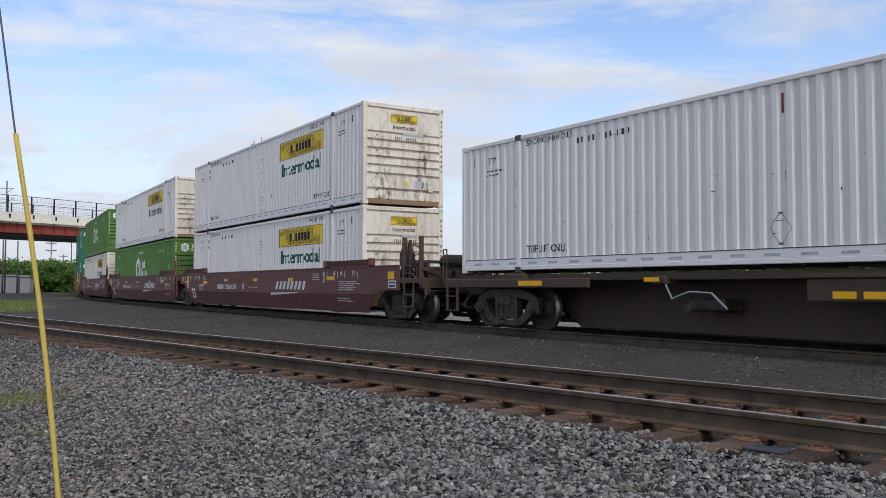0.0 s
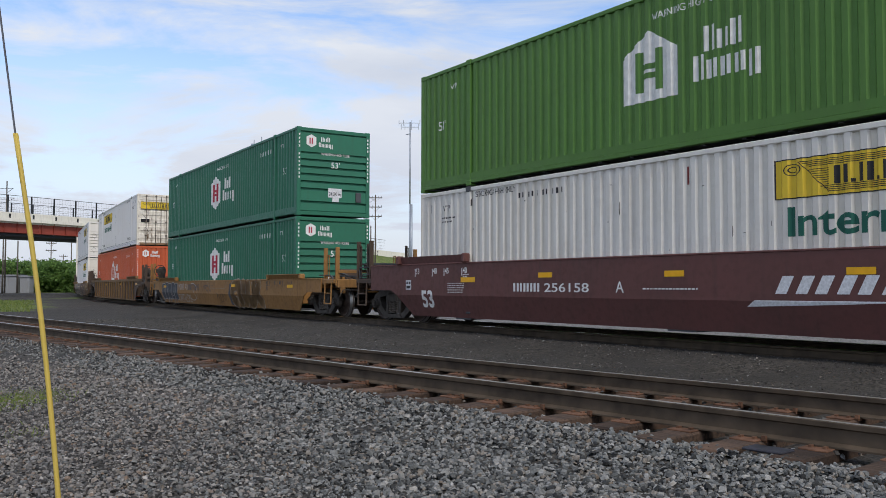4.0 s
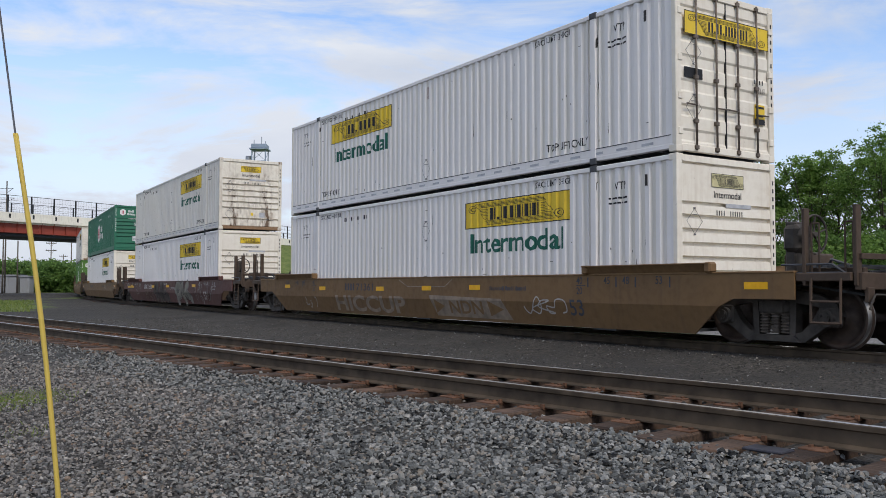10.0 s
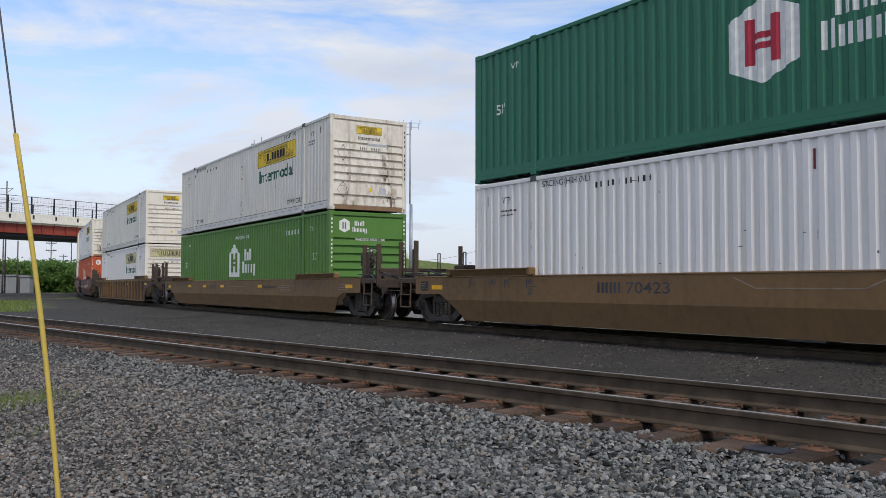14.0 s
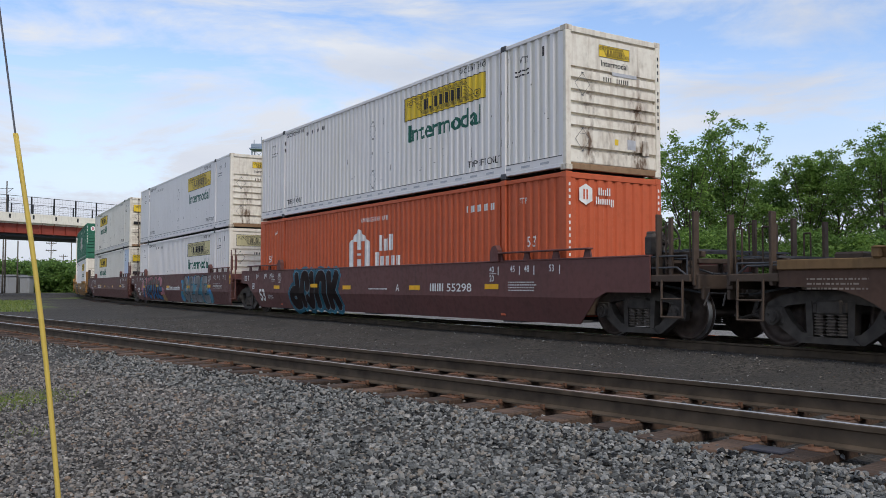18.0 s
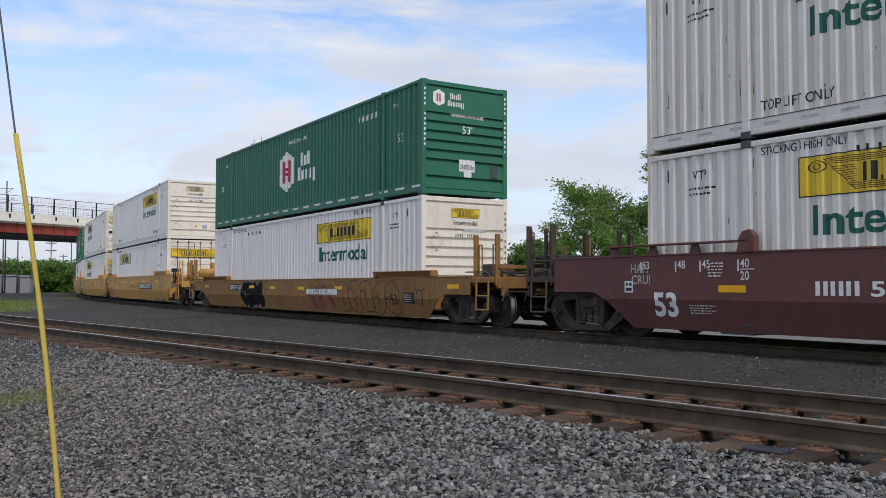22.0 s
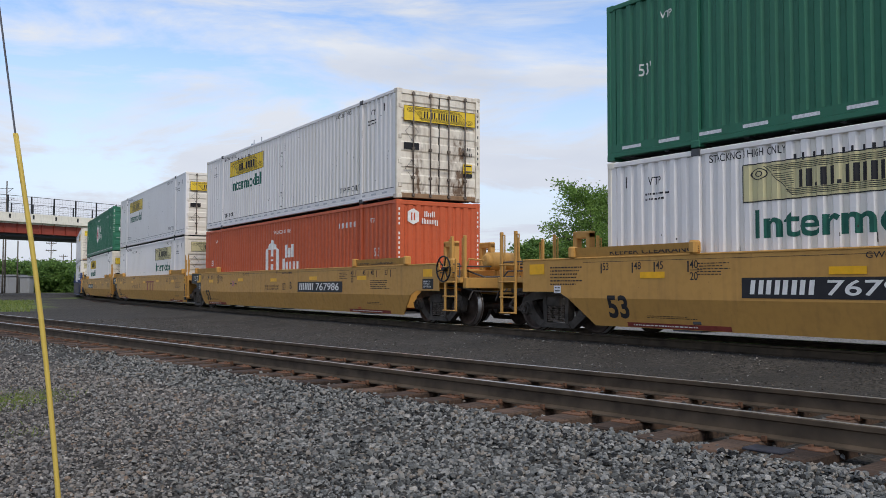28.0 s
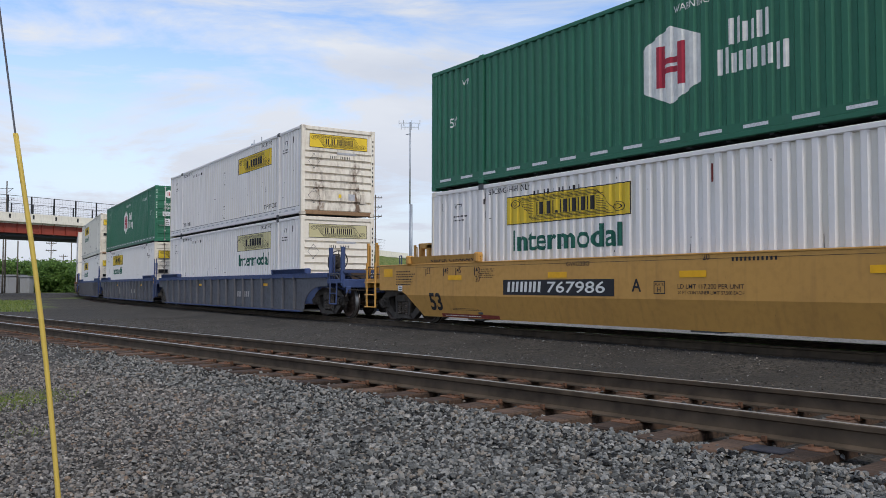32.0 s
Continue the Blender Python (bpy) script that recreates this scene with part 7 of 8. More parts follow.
def rounded(p, k=5):
    """A smooth curve through the points."""
    out = []
    q = [p[0]] + p + [p[-1]]
    for i in range(1, len(q) - 2):
        for j in range(k):
            t = j / k
            out.append(tuple(0.5 * (2 * q[i][d] + (q[i + 1][d] - q[i - 1][d]) * t + (2 * q[i - 1][d] - 5 * q[i][d] + 4 * q[i + 1][d] - q[i + 2][d]) * t * t
                                    + (3 * q[i][d] - q[i - 1][d] - 3 * q[i + 1][d] + q[i + 2][d]) * t ** 3) for d in (0, 1)))
    return out + [p[-1]]


def scrawl(car, kind, u0, u1, z0, z1, mat, seed, n=7, width=0.02):
    """A quick looping tag."""
    rr = random.Random(seed)

    def draw(bm):
        pts, mid = [], (z0 + z1) / 2
        for i in range(n):
            c = u0 + (u1 - u0) * (i + 0.5) / n
            w, h = (u1 - u0) / n * rr.uniform(0.45, 0.8), (z1 - z0) * rr.uniform(0.25, 0.5)
            a0, way = rr.uniform(0, math.tau), rr.choice((-1, 1))
            pts += [(c + w * math.cos(a0 + way * k * 0.9), mid + h * math.sin(a0 + way * k * 0.9) + rr.uniform(-0.03, 0.03)) for k in range(rr.choice((3, 4, 6)))]
            if rr.random() < 0.3:
                stroke(bm, rounded(pts, 4), width)
                pts = []
        if len(pts) > 2:
            stroke(bm, rounded(pts, 4), width)
    mark(car, mat, draw, kind, "spray_scrawl", 0.006)


def reflectors(car, kind, spots, w=0.5, h=0.10):
    for u, z in spots:
        mark(car, REFLECTOR, lambda bm: flat_rect(bm, u - w / 2, u + w / 2, z - h / 2, z + h / 2), kind, "reflector", 0.009)


def numbered(u0, u1, z, h, marks, digits, bold=0.01):
    """A car's number: plain marks for its owner's letters, then the digits."""
    k = (u1 - u0) / (marks + 0.6 + len(digits))

    def draw(bm):
        letter_blocks(bm, u0, z, k * marks, h, "t" * marks)
        flat_text(bm, digits, u0 + k * (marks + 0.6), z, h, bold, width=k * len(digits) * 0.97)
    return draw


def lettered(car, kind, lines, thick, fill, line, halo=None, edge=0.06, glow=0.16):
    """A sprayed piece built of fat rounded strokes over a wider glow."""
    lines = [rounded(list(p), 6) for p in lines]
    if halo:
        mark(car, halo, lambda bm: [dotted(bm, p, thick + glow) for p in lines], kind, "spray_halo", 0.003)
    mark(car, line, lambda bm: [dotted(bm, p, thick) for p in lines], kind, "spray_outline", 0.005)
    if fill:
        mark(car, fill, lambda bm: [dotted(bm, p, thick - edge) for p in lines], kind, "spray_fill", 0.008)


def upper_half(bm, z):
    bmesh.ops.bisect_plane(bm, geom=bm.verts[:] + bm.edges[:] + bm.faces[:], plane_co=(0, 0, z), plane_no=(0, 0, 1), clear_inner=True, dist=1e-5)


def gauge_marks(car, kind, ink, rear=True, front=True, z=1.22):
    """Container length marks at the ends of the well."""
    def draw(bm):
        for e, spots in ((-1, ((-8.08, "53"), (-7.32, "48"), (-6.82, "45"), (-6.1, "40"))), (1, ((7.7, "53"), (6.92, "48"), (6.45, "45"), (5.72, "40")))):
            if (e < 0 and not rear) or (e > 0 and not front):
                continue
            for u, s in spots:
                flat_rect(bm, u - 0.05 if e < 0 else u + 0.30, u - 0.02 if e < 0 else u + 0.33, z - 0.08, z + 0.10)
                flat_text(bm, s, u, z - 0.02, 0.13, 0.006, 0.9)
                if s == "40":
                    flat_rect(bm, u, u + 0.25, z - 0.055, z - 0.042)
                    flat_text(bm, "20", u, z - 0.21, 0.13, 0.006, 0.9)
    mark(car, ink, draw, kind)


def fine_print(car, kind, ink, blocks, seed=3):
    """Rows of dashes where small print stands."""
    def draw(bm):
        for i, (u0, u1, z0, z1, rows) in enumerate(blocks):
            ruled(bm, u0, u1, z0, z1, rows, seed + i)
    mark(car, ink, draw, kind, "fine_print", 0.008)


def big_53(car, kind, ink, u=-7.85, z=0.42, h=0.39):
    mark(car, ink, lambda bm: flat_text(bm, "53", u, z, h, 0.03), kind)


def box_label(car, kind, u0, u1, z0, z1):
    old = kind != "tall"
    mark(car, INK if old else LABELWHITE, lambda bm: flat_rect(bm, u0, u1, z0, z1), kind, "data_label", 0.005)
    if old:
        fine_print(car, kind, DULLPUTTY, ((u0 + 0.03, u1 - 0.02, z0 + 0.03, z1 - 0.03, 4),), int(u0 * 7))
        return
    mark(car, INK, lambda bm: (flat_rect(bm, u0 + 0.03, (u0 + u1) / 2 - 0.02, (z0 + z1) / 2 + 0.02, z1 - 0.03), flat_rect(bm, (u0 + u1) / 2 + 0.01, u1 - 0.03, (z0 + z1) / 2 + 0.02, z1 - 0.03),
                              flat_rect(bm, u0 + 0.03, u1 - 0.03, z0 + 0.03, (z0 + z1) / 2 - 0.02)), kind, "label_print", 0.008)


SKYBLUE = plain("sky_blue_spray", (0.05, 0.22, 0.32), 0.5, 0, 0.3, 3)
BRIGHTBLUE = plain("bright_blue_spray", (0.03, 0.20, 0.48), 0.5, 0, 0.45, 3)
SILVER = plain("silver_spray", (0.40, 0.41, 0.43), 0.45, 0.0, 0.3, 3)
DUST = plain("dull_brown_spray", (0.055, 0.035, 0.032), 0.6, 0, 0.3, 3)
PINK = plain("dusty_pink_spray", (0.42, 0.17, 0.20), 0.6, 0, 0.35, 3)
PUTTY = plain("putty_spray", (0.29, 0.235, 0.195), 0.6, 0, 0.35, 3)
CHARCOAL = plain("charcoal_spray", (0.022, 0.022, 0.025), 0.55, 0, 0.35, 3)
SLATE = plain("slate_spray", (0.05, 0.055, 0.07), 0.6, 0, 0.35, 3)
PALESKY = plain("pale_blue_spray", (0.30, 0.42, 0.50), 0.5, 0, 0.2, 3)
MAUVE = plain("brownish_pink_spray", (0.26, 0.165, 0.13), 0.6, 0, 0.35, 3)
DULLPUTTY = plain("worn_putty_spray", (0.235, 0.185, 0.14), 0.65, 0, 0.35, 5)
OCHRESPRAY = plain("ochre_spray", (0.34, 0.17, 0.04), 0.6, 0, 0.3, 4)
VIOLET = plain("violet_logo_paint", (0.30, 0.08, 0.30), 0.5, 0, 0.3, 9)
OXBLOOD = plain("dull_red_logo_paint", (0.23, 0.05, 0.045), 0.55, 0, 0.25, 5)
OCHREPALE = plain("pale_ochre_spray", (0.30, 0.185, 0.085), 0.6, 0, 0.3, 4)
PINKPUTTY = plain("pinkish_putty_spray", (0.25, 0.15, 0.125), 0.6, 0, 0.3, 4)
PALEPUTTY = plain("pale_putty_spray", (0.46, 0.43, 0.37), 0.6, 0, 0.35, 2)
DUSTGREY = plain("thin_grey_spray", (0.165, 0.138, 0.128), 0.65, 0, 0.45, 3)
LIME = plain("lime_spray", (0.24, 0.34, 0.10), 0.55, 0, 0.3, 6)
CHALK = plain("chalk_spray", (0.42, 0.40, 0.38), 0.6, 0, 0.3, 4)


def markings():
    unit = {i + 1: c for i, (c, s, k, p) in enumerate(CARS)}
    kinds = {i + 1: k for i, (c, s, k, p) in enumerate(CARS)}
    # oxide brown three-unit cars: capacity marks, slanted logo bars, number bars
    for i in (1, 2, 3):
        c = unit[i]
        gauge_marks(c, "tall", PAINTWHITE)
        big_53(c, "tall", PAINTWHITE)
        mark(c, PAINTWHITE, numbered(-4.3, -2.0, 0.80, 0.17, 4, "256158"), "tall", "number_marking")
        def logo(bm):
            letter_blocks(bm, 1.85, 0.80, 2.55, 0.26, "tttt")
            flat_poly(bm, ((1.5, 0.60), (3.0, 0.655), (4.1, 0.71), (1.6, 0.70)))
            for v in bm.verts:
                v.co.x += (v.co.z - 0.8) * 0.5
        mark(c, LABELWHITE, logo, "tall", "logo_shape")
        mark(c, PAINTWHITE, lambda bm: flat_text(bm, "BCA"[i - 1], -1.35, 0.80, 0.2, 0.008), "tall")
        reflectors(c, "tall", ((-3.27, 1.13), (0.0, 1.12), (3.24, 1.12)), 0.42, 0.10)
        reflectors(c, "tall", ((6.3, 1.13), (-5.9, 1.05)), 0.55, 0.11)
        fine_print(c, "tall", PAINTWHITE, ((6.85, 8.2, 0.78, 1.06, 5), (5.0, 5.55, 1.08, 1.30, 4), (-6.7, -6.0, 0.75, 1.0, 5), (-0.7, 0.6, 0.84, 0.9, 1), (6.7, 7.8, 0.46, 0.6, 2)), i)
        box_label(c, "tall", -8.55, -8.3, 0.82, 1.05)
    for i in (2, 3):
        def cap(bm):
            flat_text(bm, "125 T", -9.35, 1.12, 0.17, 0.008)
        mark(unit[i - 1], PAINTWHITE, cap, "tall")
        mark(unit[i - 1], REFLECTOR, lambda bm: flat_poly(bm, ((-8.85, 1.04), (-8.30, 1.04), (-8.30, 1.33), (-8.58, 1.33), (-8.58, 1.12), (-8.85, 1.12))), "tall", "reflector")
    reflectors(unit[1], "tall", ((9.95, 1.18),), 0.35, 0.2)
    box_label(unit[1], "tall", 9.8, 10.2, 0.86, 1.05)
    # faded ochre cars
    c = unit[4]
    # five dark shield shapes with pointed feet
    shields = []
    for k, (a, b) in enumerate(((-8.55, -7.95), (-7.95, -7.45), (-7.45, -6.85), (-6.85, -6.35), (-6.35, -5.75))):
        m_ = (a + b) / 2 + (0.08 if k % 2 else -0.05)
        top = 1.02 if k % 2 == 0 else 1.06
        shields.append([(a, top - 0.10), (a + 0.12, top), (b - 0.1, top), (b, top - 0.06), (b - 0.02, 0.62), (b + 0.05, 0.30), (m_ + 0.1, 0.33), (m_, 0.16), (m_ - 0.12, 0.34), (a + 0.06, 0.32), (a + 0.02, 0.6)])
    mark(c, SLATE, lambda bm: [flat_poly(bm, p) for p in shields], "low", "spray_fill", 0.004)
    mark(c, CHALK, lambda bm: [stroke(bm, rounded(p + p[:1], 3), 0.02) for p in shields], "low", "spray_outline", 0.008)
    mark(c, CHALK, lambda bm: [stroke(bm, q, 0.016) for q in ([(-7.3, 0.72), (-7.15, 0.55)], [(-7.15, 0.72), (-7.28, 0.56)], [(-6.7, 0.6), (-6.55, 0.46)], [(-6.55, 0.6), (-6.68, 0.46)], [(-8.2, 0.9), (-8.0, 0.6)], [(-6.1, 0.95), (-6.05, 0.45)])], "low", "spray_shine", 0.009)
    mark(c, CHALK, lambda bm: (flat_text(bm, "MORT AU", -5.55, 0.74, 0.27, -0.008, width=1.45), flat_text(bm, "CAPITALISME", -5.65, 0.20, 0.34, -0.01, width=2.0)), "low")
    mark(c, SLATE, numbered(-4.05, -2.3, 0.72, 0.26, 3, "70695"), "low", "number_marking")
    mark(c, CHALK, lambda bm: (stroke(bm, [(-3.35 + 0.75 * math.cos(a), 0.66 + 0.36 * math.sin(a)) for a in [2.0 - k * 0.32 for k in range(14)]], 0.025), stroke(bm, [(-3.2, 0.72), (-2.75, 0.35)], 0.025)), "low", "spray_scrawl", 0.006)
    reflectors(c, "low", ((-8.0, 0.88), (7.9, 0.9), (2.2, 0.92)), 0.5, 0.10)
    scrawl(c, "low", -1.9, -0.4, 0.65, 1.0, SLATE, 8)
    scrawl(c, "low", 0.0, 1.2, 0.25, 0.68, CHARCOAL, 18, 6, 0.022)
    mark(c, DULLPUTTY, lambda bm: stroke(bm, [(-1.1, 1.05), (-0.75, 0.82), (1.2, 0.82), (1.6, 1.05)], 0.02), "low", "seam_line")
    mark(c, SLATE, lambda bm: flat_poly(bm, [(1.75, 1.0), (2.0, 1.02), (1.9, 0.6), (2.1, 0.2), (1.75, 0.2), (1.6, 0.6)]), "low", "spray_fill", 0.004)
    lettered(c, "low", [[(2.6, 0.95), (2.15, 0.85), (2.1, 0.45), (2.5, 0.3)], [(2.85, 0.98), (2.9, 0.6), (3.05, 0.3)], [(3.35, 0.98), (3.4, 0.6), (3.55, 0.32)], [(3.85, 0.95), (3.85, 0.6), (4.1, 0.32), (4.5, 0.5), (4.45, 0.95)], [(5.0, 0.95), (4.85, 0.6), (5.2, 0.32)]], 0.44, OCHREPALE, CHALK, None, 0.035)
    box_label(c, "low", -10.2, -9.95, 0.80, 1.02)
    # rusty ribbed cars
    for i in (5, 11):
        c = unit[i]
        mark(c, SLATE, lambda bm: flat_text(bm, "53", 5.55, 0.66, 0.24, 0.012), "rib")
        if i == 11:
            mark(c, CHALK, numbered(-5.55, -4.3, 0.70, 0.16, 4, "658300", 0.004), "rib", "number_marking")
            mark(c, INK, lambda bm: flat_text(bm, "658300", 0.55, 1.17, 0.09, 0.004, width=0.5), "rib", lift=0.055)
        mark(c, CHALK, lambda bm: ruled(bm, 2.2, 3.4, 0.62, 0.86, 3, i), "rib", "fine_print")
        reflectors(c, "rib", ((8.8, 1.02), (-3.0, 1.0), (3.3, 1.0)), 0.6, 0.10)
        box_label(c, "rib", 7.5, 8.0, 0.46, 0.70)
        fine_print(c, "rib", PUTTY, ((8.6, 9.8, 0.82, 1.0, 3), (-9.9, -8.8, 0.85, 1.05, 3)), i)
    # the fully sprayed car
    c = unit[6]
    mark(c, PUTTY, lambda bm: flat_poly(bm, ((-8.7, 0.62), (-8.2, 0.16), (-0.4, 0.16), (-0.8, 0.6), (-0.5, 1.06), (-9.2, 1.06))), "low", "spray_ground", 0.002)
    mark(c, MAUVE, lambda bm: flat_poly(bm, ((-0.4, 0.16), (5.9, 0.15), (6.6, 0.5), (5.8, 0.8), (6.4, 1.06), (-0.5, 1.06), (-0.8, 0.6))), "low", "spray_ground", 0.002)
    rr = random.Random(21)

    def slashes(bm):
        u = -8.6
        while u < -0.7:
            z = rr.uniform(0.70, 1.05)
            run_ = rr.uniform(0.25, 0.55)
            w0, w1 = rr.uniform(0.03, 0.12), rr.uniform(0.08, 0.30)
            mid = 0.5 * (z + 0.17) + rr.uniform(-0.08, 0.08)
            flat_poly(bm, ((u, z), (u + w0, z - rr.uniform(0.0, 0.08)), (u + run_ * 0.55 + w0 * 1.6, mid), (u + run_ + w1, 0.17), (u + run_, 0.17), (u + run_ * 0.35, mid - 0.05)))
            if rr.random() < 0.55:
                k = u + run_ * 0.5
                flat_poly(bm, ((k, 0.55), (k + 0.12, 0.62), (k + 0.38, 0.50), (k + 0.30, 0.36), (k + 0.10, 0.40)))
            u += rr.uniform(0.45, 0.95)
    mark(c, CHARCOAL, slashes, "low", "spray_fill", 0.005)

    def outlines(bm):
        u = -8.7
        while u < -0.9:
            z = rr.uniform(0.85, 1.05)
            p = [(u, z)]
            for k in range(4):
                p.append((p[-1][0] + rr.uniform(-0.06, 0.22), max(0.17, p[-1][1] - rr.uniform(0.12, 0.26))))
            stroke(bm, rounded(p, 4), rr.choice((0.018, 0.03, 0.04)))
            u += rr.uniform(0.22, 0.5)
    mark(c, CHARCOAL, outlines, "low", "spray_scrawl", 0.007)
    mark(c, PINKPUTTY, lambda bm: [flat_poly(bm, bubble(a, b, w, h, rr, 14, 2)) for a, b, w, h in ((-8.7, 0.85, 0.5, 0.3), (-8.3, 0.4, 0.5, 0.3), (-6.1, 0.9, 0.6, 0.22), (-3.0, 0.4, 0.5, 0.3))], "low", "spray_fill", 0.0035)
    # dark interlaced ribbons with pale edges
    ribbons = [[(-0.6, 1.0), (-0.1, 0.75), (0.5, 0.7), (1.1, 0.55), (1.4, 0.25)], [(0.2, 0.2), (0.5, 0.5), (1.0, 0.9), (1.8, 1.0), (2.3, 0.75), (1.9, 0.5), (1.3, 0.55)],
               [(1.2, 0.2), (1.9, 0.35), (2.6, 0.3), (3.1, 0.55), (2.7, 0.85), (3.2, 1.0)], [(3.0, 0.2), (3.4, 0.55), (3.9, 0.9), (4.5, 0.95)], [(3.7, 0.2), (4.1, 0.5), (4.7, 0.6), (5.2, 0.35)],
               [(4.4, 0.98), (4.9, 0.75), (5.6, 0.8), (5.9, 0.55), (5.5, 0.25)], [(-0.5, 0.3), (0.1, 0.35), (0.3, 0.25)]]
    ribbons = [rounded(p, 6) for p in ribbons]
    mark(c, DULLPUTTY, lambda bm: [dotted(bm, p, 0.235 if k % 2 else 0.20) for k, p in enumerate(ribbons)], "low", "spray_outline", 0.0045)
    mark(c, CHARCOAL, lambda bm: [dotted(bm, p, 0.20 if k % 2 else 0.165) for k, p in enumerate(ribbons)], "low", "spray_fill", 0.007)
    mark(c, MAUVE, lambda bm: [stroke(bm, [(x + 0.02, z - 0.02) for x, z in p[3:-4]], 0.03) for p in ribbons], "low", "spray_shine", 0.009)
    mark(c, OCHRESPRAY, lambda bm: [flat_poly(bm, bubble(a, b, 0.5, 0.20, rr, 12, 2)) for a, b in ((2.7, 0.25), (0.6, 0.3), (3.1, 0.78), (4.9, 0.2))], "low", "spray_fill", 0.004)
    scrawl(c, "low", 4.6, 5.8, 0.18, 0.42, CHALK, 77, 5, 0.014)
    mark(c, INK, lambda bm: flat_rect(bm, -4.42, -2.66, 0.72, 0.98), "low", "number_panel", 0.011)
    mark(c, PAINTWHITE, numbered(-4.36, -2.74, 0.77, 0.17, 3, "71185", 0.004), "low", "number_marking", 0.014)
    for u in (-8.98, -6.93, -4.72, -2.3, 0.11, 2.23, 4.95, 8.6):
        mark(c, REFLECTOR, lambda bm: flat_rect(bm, u - 0.24, u + 0.24, 0.80, 0.91), "low", "reflector", 0.016)
    for i in (4, 7, 8):
        gauge_marks(unit[i], "low", {4: SLATE, 7: SLATE, 8: CHALK}[i], z=0.97)
    c = unit[7]
    mark(c, DULLPUTTY, lambda bm: flat_text(bm, "HICCUP", -4.55, 0.24, 0.42, 0.03, width=3.9), "low")
    mark(c, DULLPUTTY, lambda bm: flat_poly(bm, ((0.5, 0.70), (3.35, 0.64), (3.65, 0.2), (0.75, 0.22))), "low", "spray_ground", 0.004)
    mark(c, BROWNOCHRE, lambda bm: (flat_text(bm, "NDN", 1.35, 0.30, 0.28, 0.02, width=1.3), flat_poly(bm, ((0.72, 0.60), (1.15, 0.45), (0.75, 0.28))), flat_poly(bm, ((2.85, 0.60), (3.4, 0.42), (2.9, 0.26)))), "low", lift=0.008)
    scrawl(c, "low", 4.16, 5.35, 0.36, 0.68, CHALK, 6, 5, 0.026)
    scrawl(c, "low", -6.8, -5.9, 0.25, 0.62, CHALK, 24, 5, 0.02)
    reflectors(c, "low", ((9.7, 0.92), (-8.0, 0.9), (-5.4, 0.84), (-1.9, 0.84), (0.4, 0.86), (2.4, 0.88)), 0.42, 0.11)
    mark(c, SLATE, numbered(-3.95, -2.26, 0.79, 0.19, 3, "71361", 0.004), "low", "number_marking")
    mark(c, SLATE, lambda bm: letter_blocks(bm, 2.95, 0.82, 1.25, 0.09, "tssssst tsst tssst"), "low", "name_marking")
    mark(c, SLATE, lambda bm: flat_text(bm, "53", 5.5, 0.36, 0.30, 0.01), "low")
    mark(c, DULLPUTTY, lambda bm: stroke(bm, [(-0.9, 1.06), (-0.5, 0.90), (1.2, 0.90), (1.5, 1.06)], 0.02), "low", "seam_line")
    # maroon car with pale pieces
    c = unit[8]
    mark(c, CHALK, numbered(-5.0, -3.1, 0.76, 0.22, 3, "71680", 0.012), "low", "number_marking")
    mark(c, CHALK, lambda bm: (flat_text(bm, "L.T. LMT 166100", 0.45, 0.74, 0.12, 0.004, width=1.15), letter_blocks(bm, -0.55, 0.94, 0.22, 0.09, "ttt"), flat_text(bm, "71680", -0.28, 0.94, 0.09, 0.004, width=0.4)), "low")
    scrawl(c, "low", -7.0, -6.1, 0.45, 0.72, CHALK, 40, 4, 0.018)
    lettered(c, "low", [[(-4.45, 0.62), (-4.75, 0.6), (-4.5, 0.42), (-4.8, 0.28)], [(-4.35, 0.25), (-4.2, 0.62), (-4.0, 0.25)], [(-3.95, 0.62), (-3.75, 0.28), (-3.65, 0.64)], [(-3.35, 0.62), (-3.55, 0.6), (-3.5, 0.3), (-3.25, 0.28)], [(-3.2, 0.25), (-3.1, 0.64), (-2.9, 0.2), (-2.8, 0.62)]], 0.10, MAROON, DULLPUTTY, None, 0.05)
    lettered(c, "low", [[(-2.55, 0.6), (-2.3, 0.9), (-2.0, 0.55), (-2.3, 0.32)], [(-1.9, 0.95), (-1.8, 0.5), (-1.45, 0.3), (-1.3, 0.7)], [(-1.15, 0.98), (-1.05, 0.4), (-0.8, 0.28)], [(-0.75, 0.95), (-0.65, 0.55), (-0.3, 0.3), (0.1, 0.42)], [(-0.3, 0.62), (0.25, 0.35)]], 0.36, DUSTGREY, DULLPUTTY, None, 0.03)
    mark(c, CHARCOAL, lambda bm: [stroke(bm, rounded(p, 5), 0.035) for p in ([(-2.7, 0.58), (-2.3, 0.52), (-2.1, 0.6)], [(-1.9, 0.5), (-1.6, 0.56), (-1.5, 0.42)], [(-0.9, 0.56), (-0.5, 0.5), (-0.1, 0.56)], [(-1.2, 0.9), (-1.1, 0.6)])], "low", "spray_scrawl", 0.010)
    lettered(c, "low", [[(1.95, 0.22), (2.05, 0.5), (1.85, 0.75), (2.15, 0.94), (2.6, 0.86), (2.65, 0.62), (2.35, 0.5)], [(2.95, 0.96), (3.05, 0.6), (3.3, 0.24)], [(3.85, 0.98), (3.5, 0.66), (3.9, 0.5), (4.35, 0.34)]], 0.36, PALEPUTTY, CHARCOAL, CHALK, 0.045, 0.05)
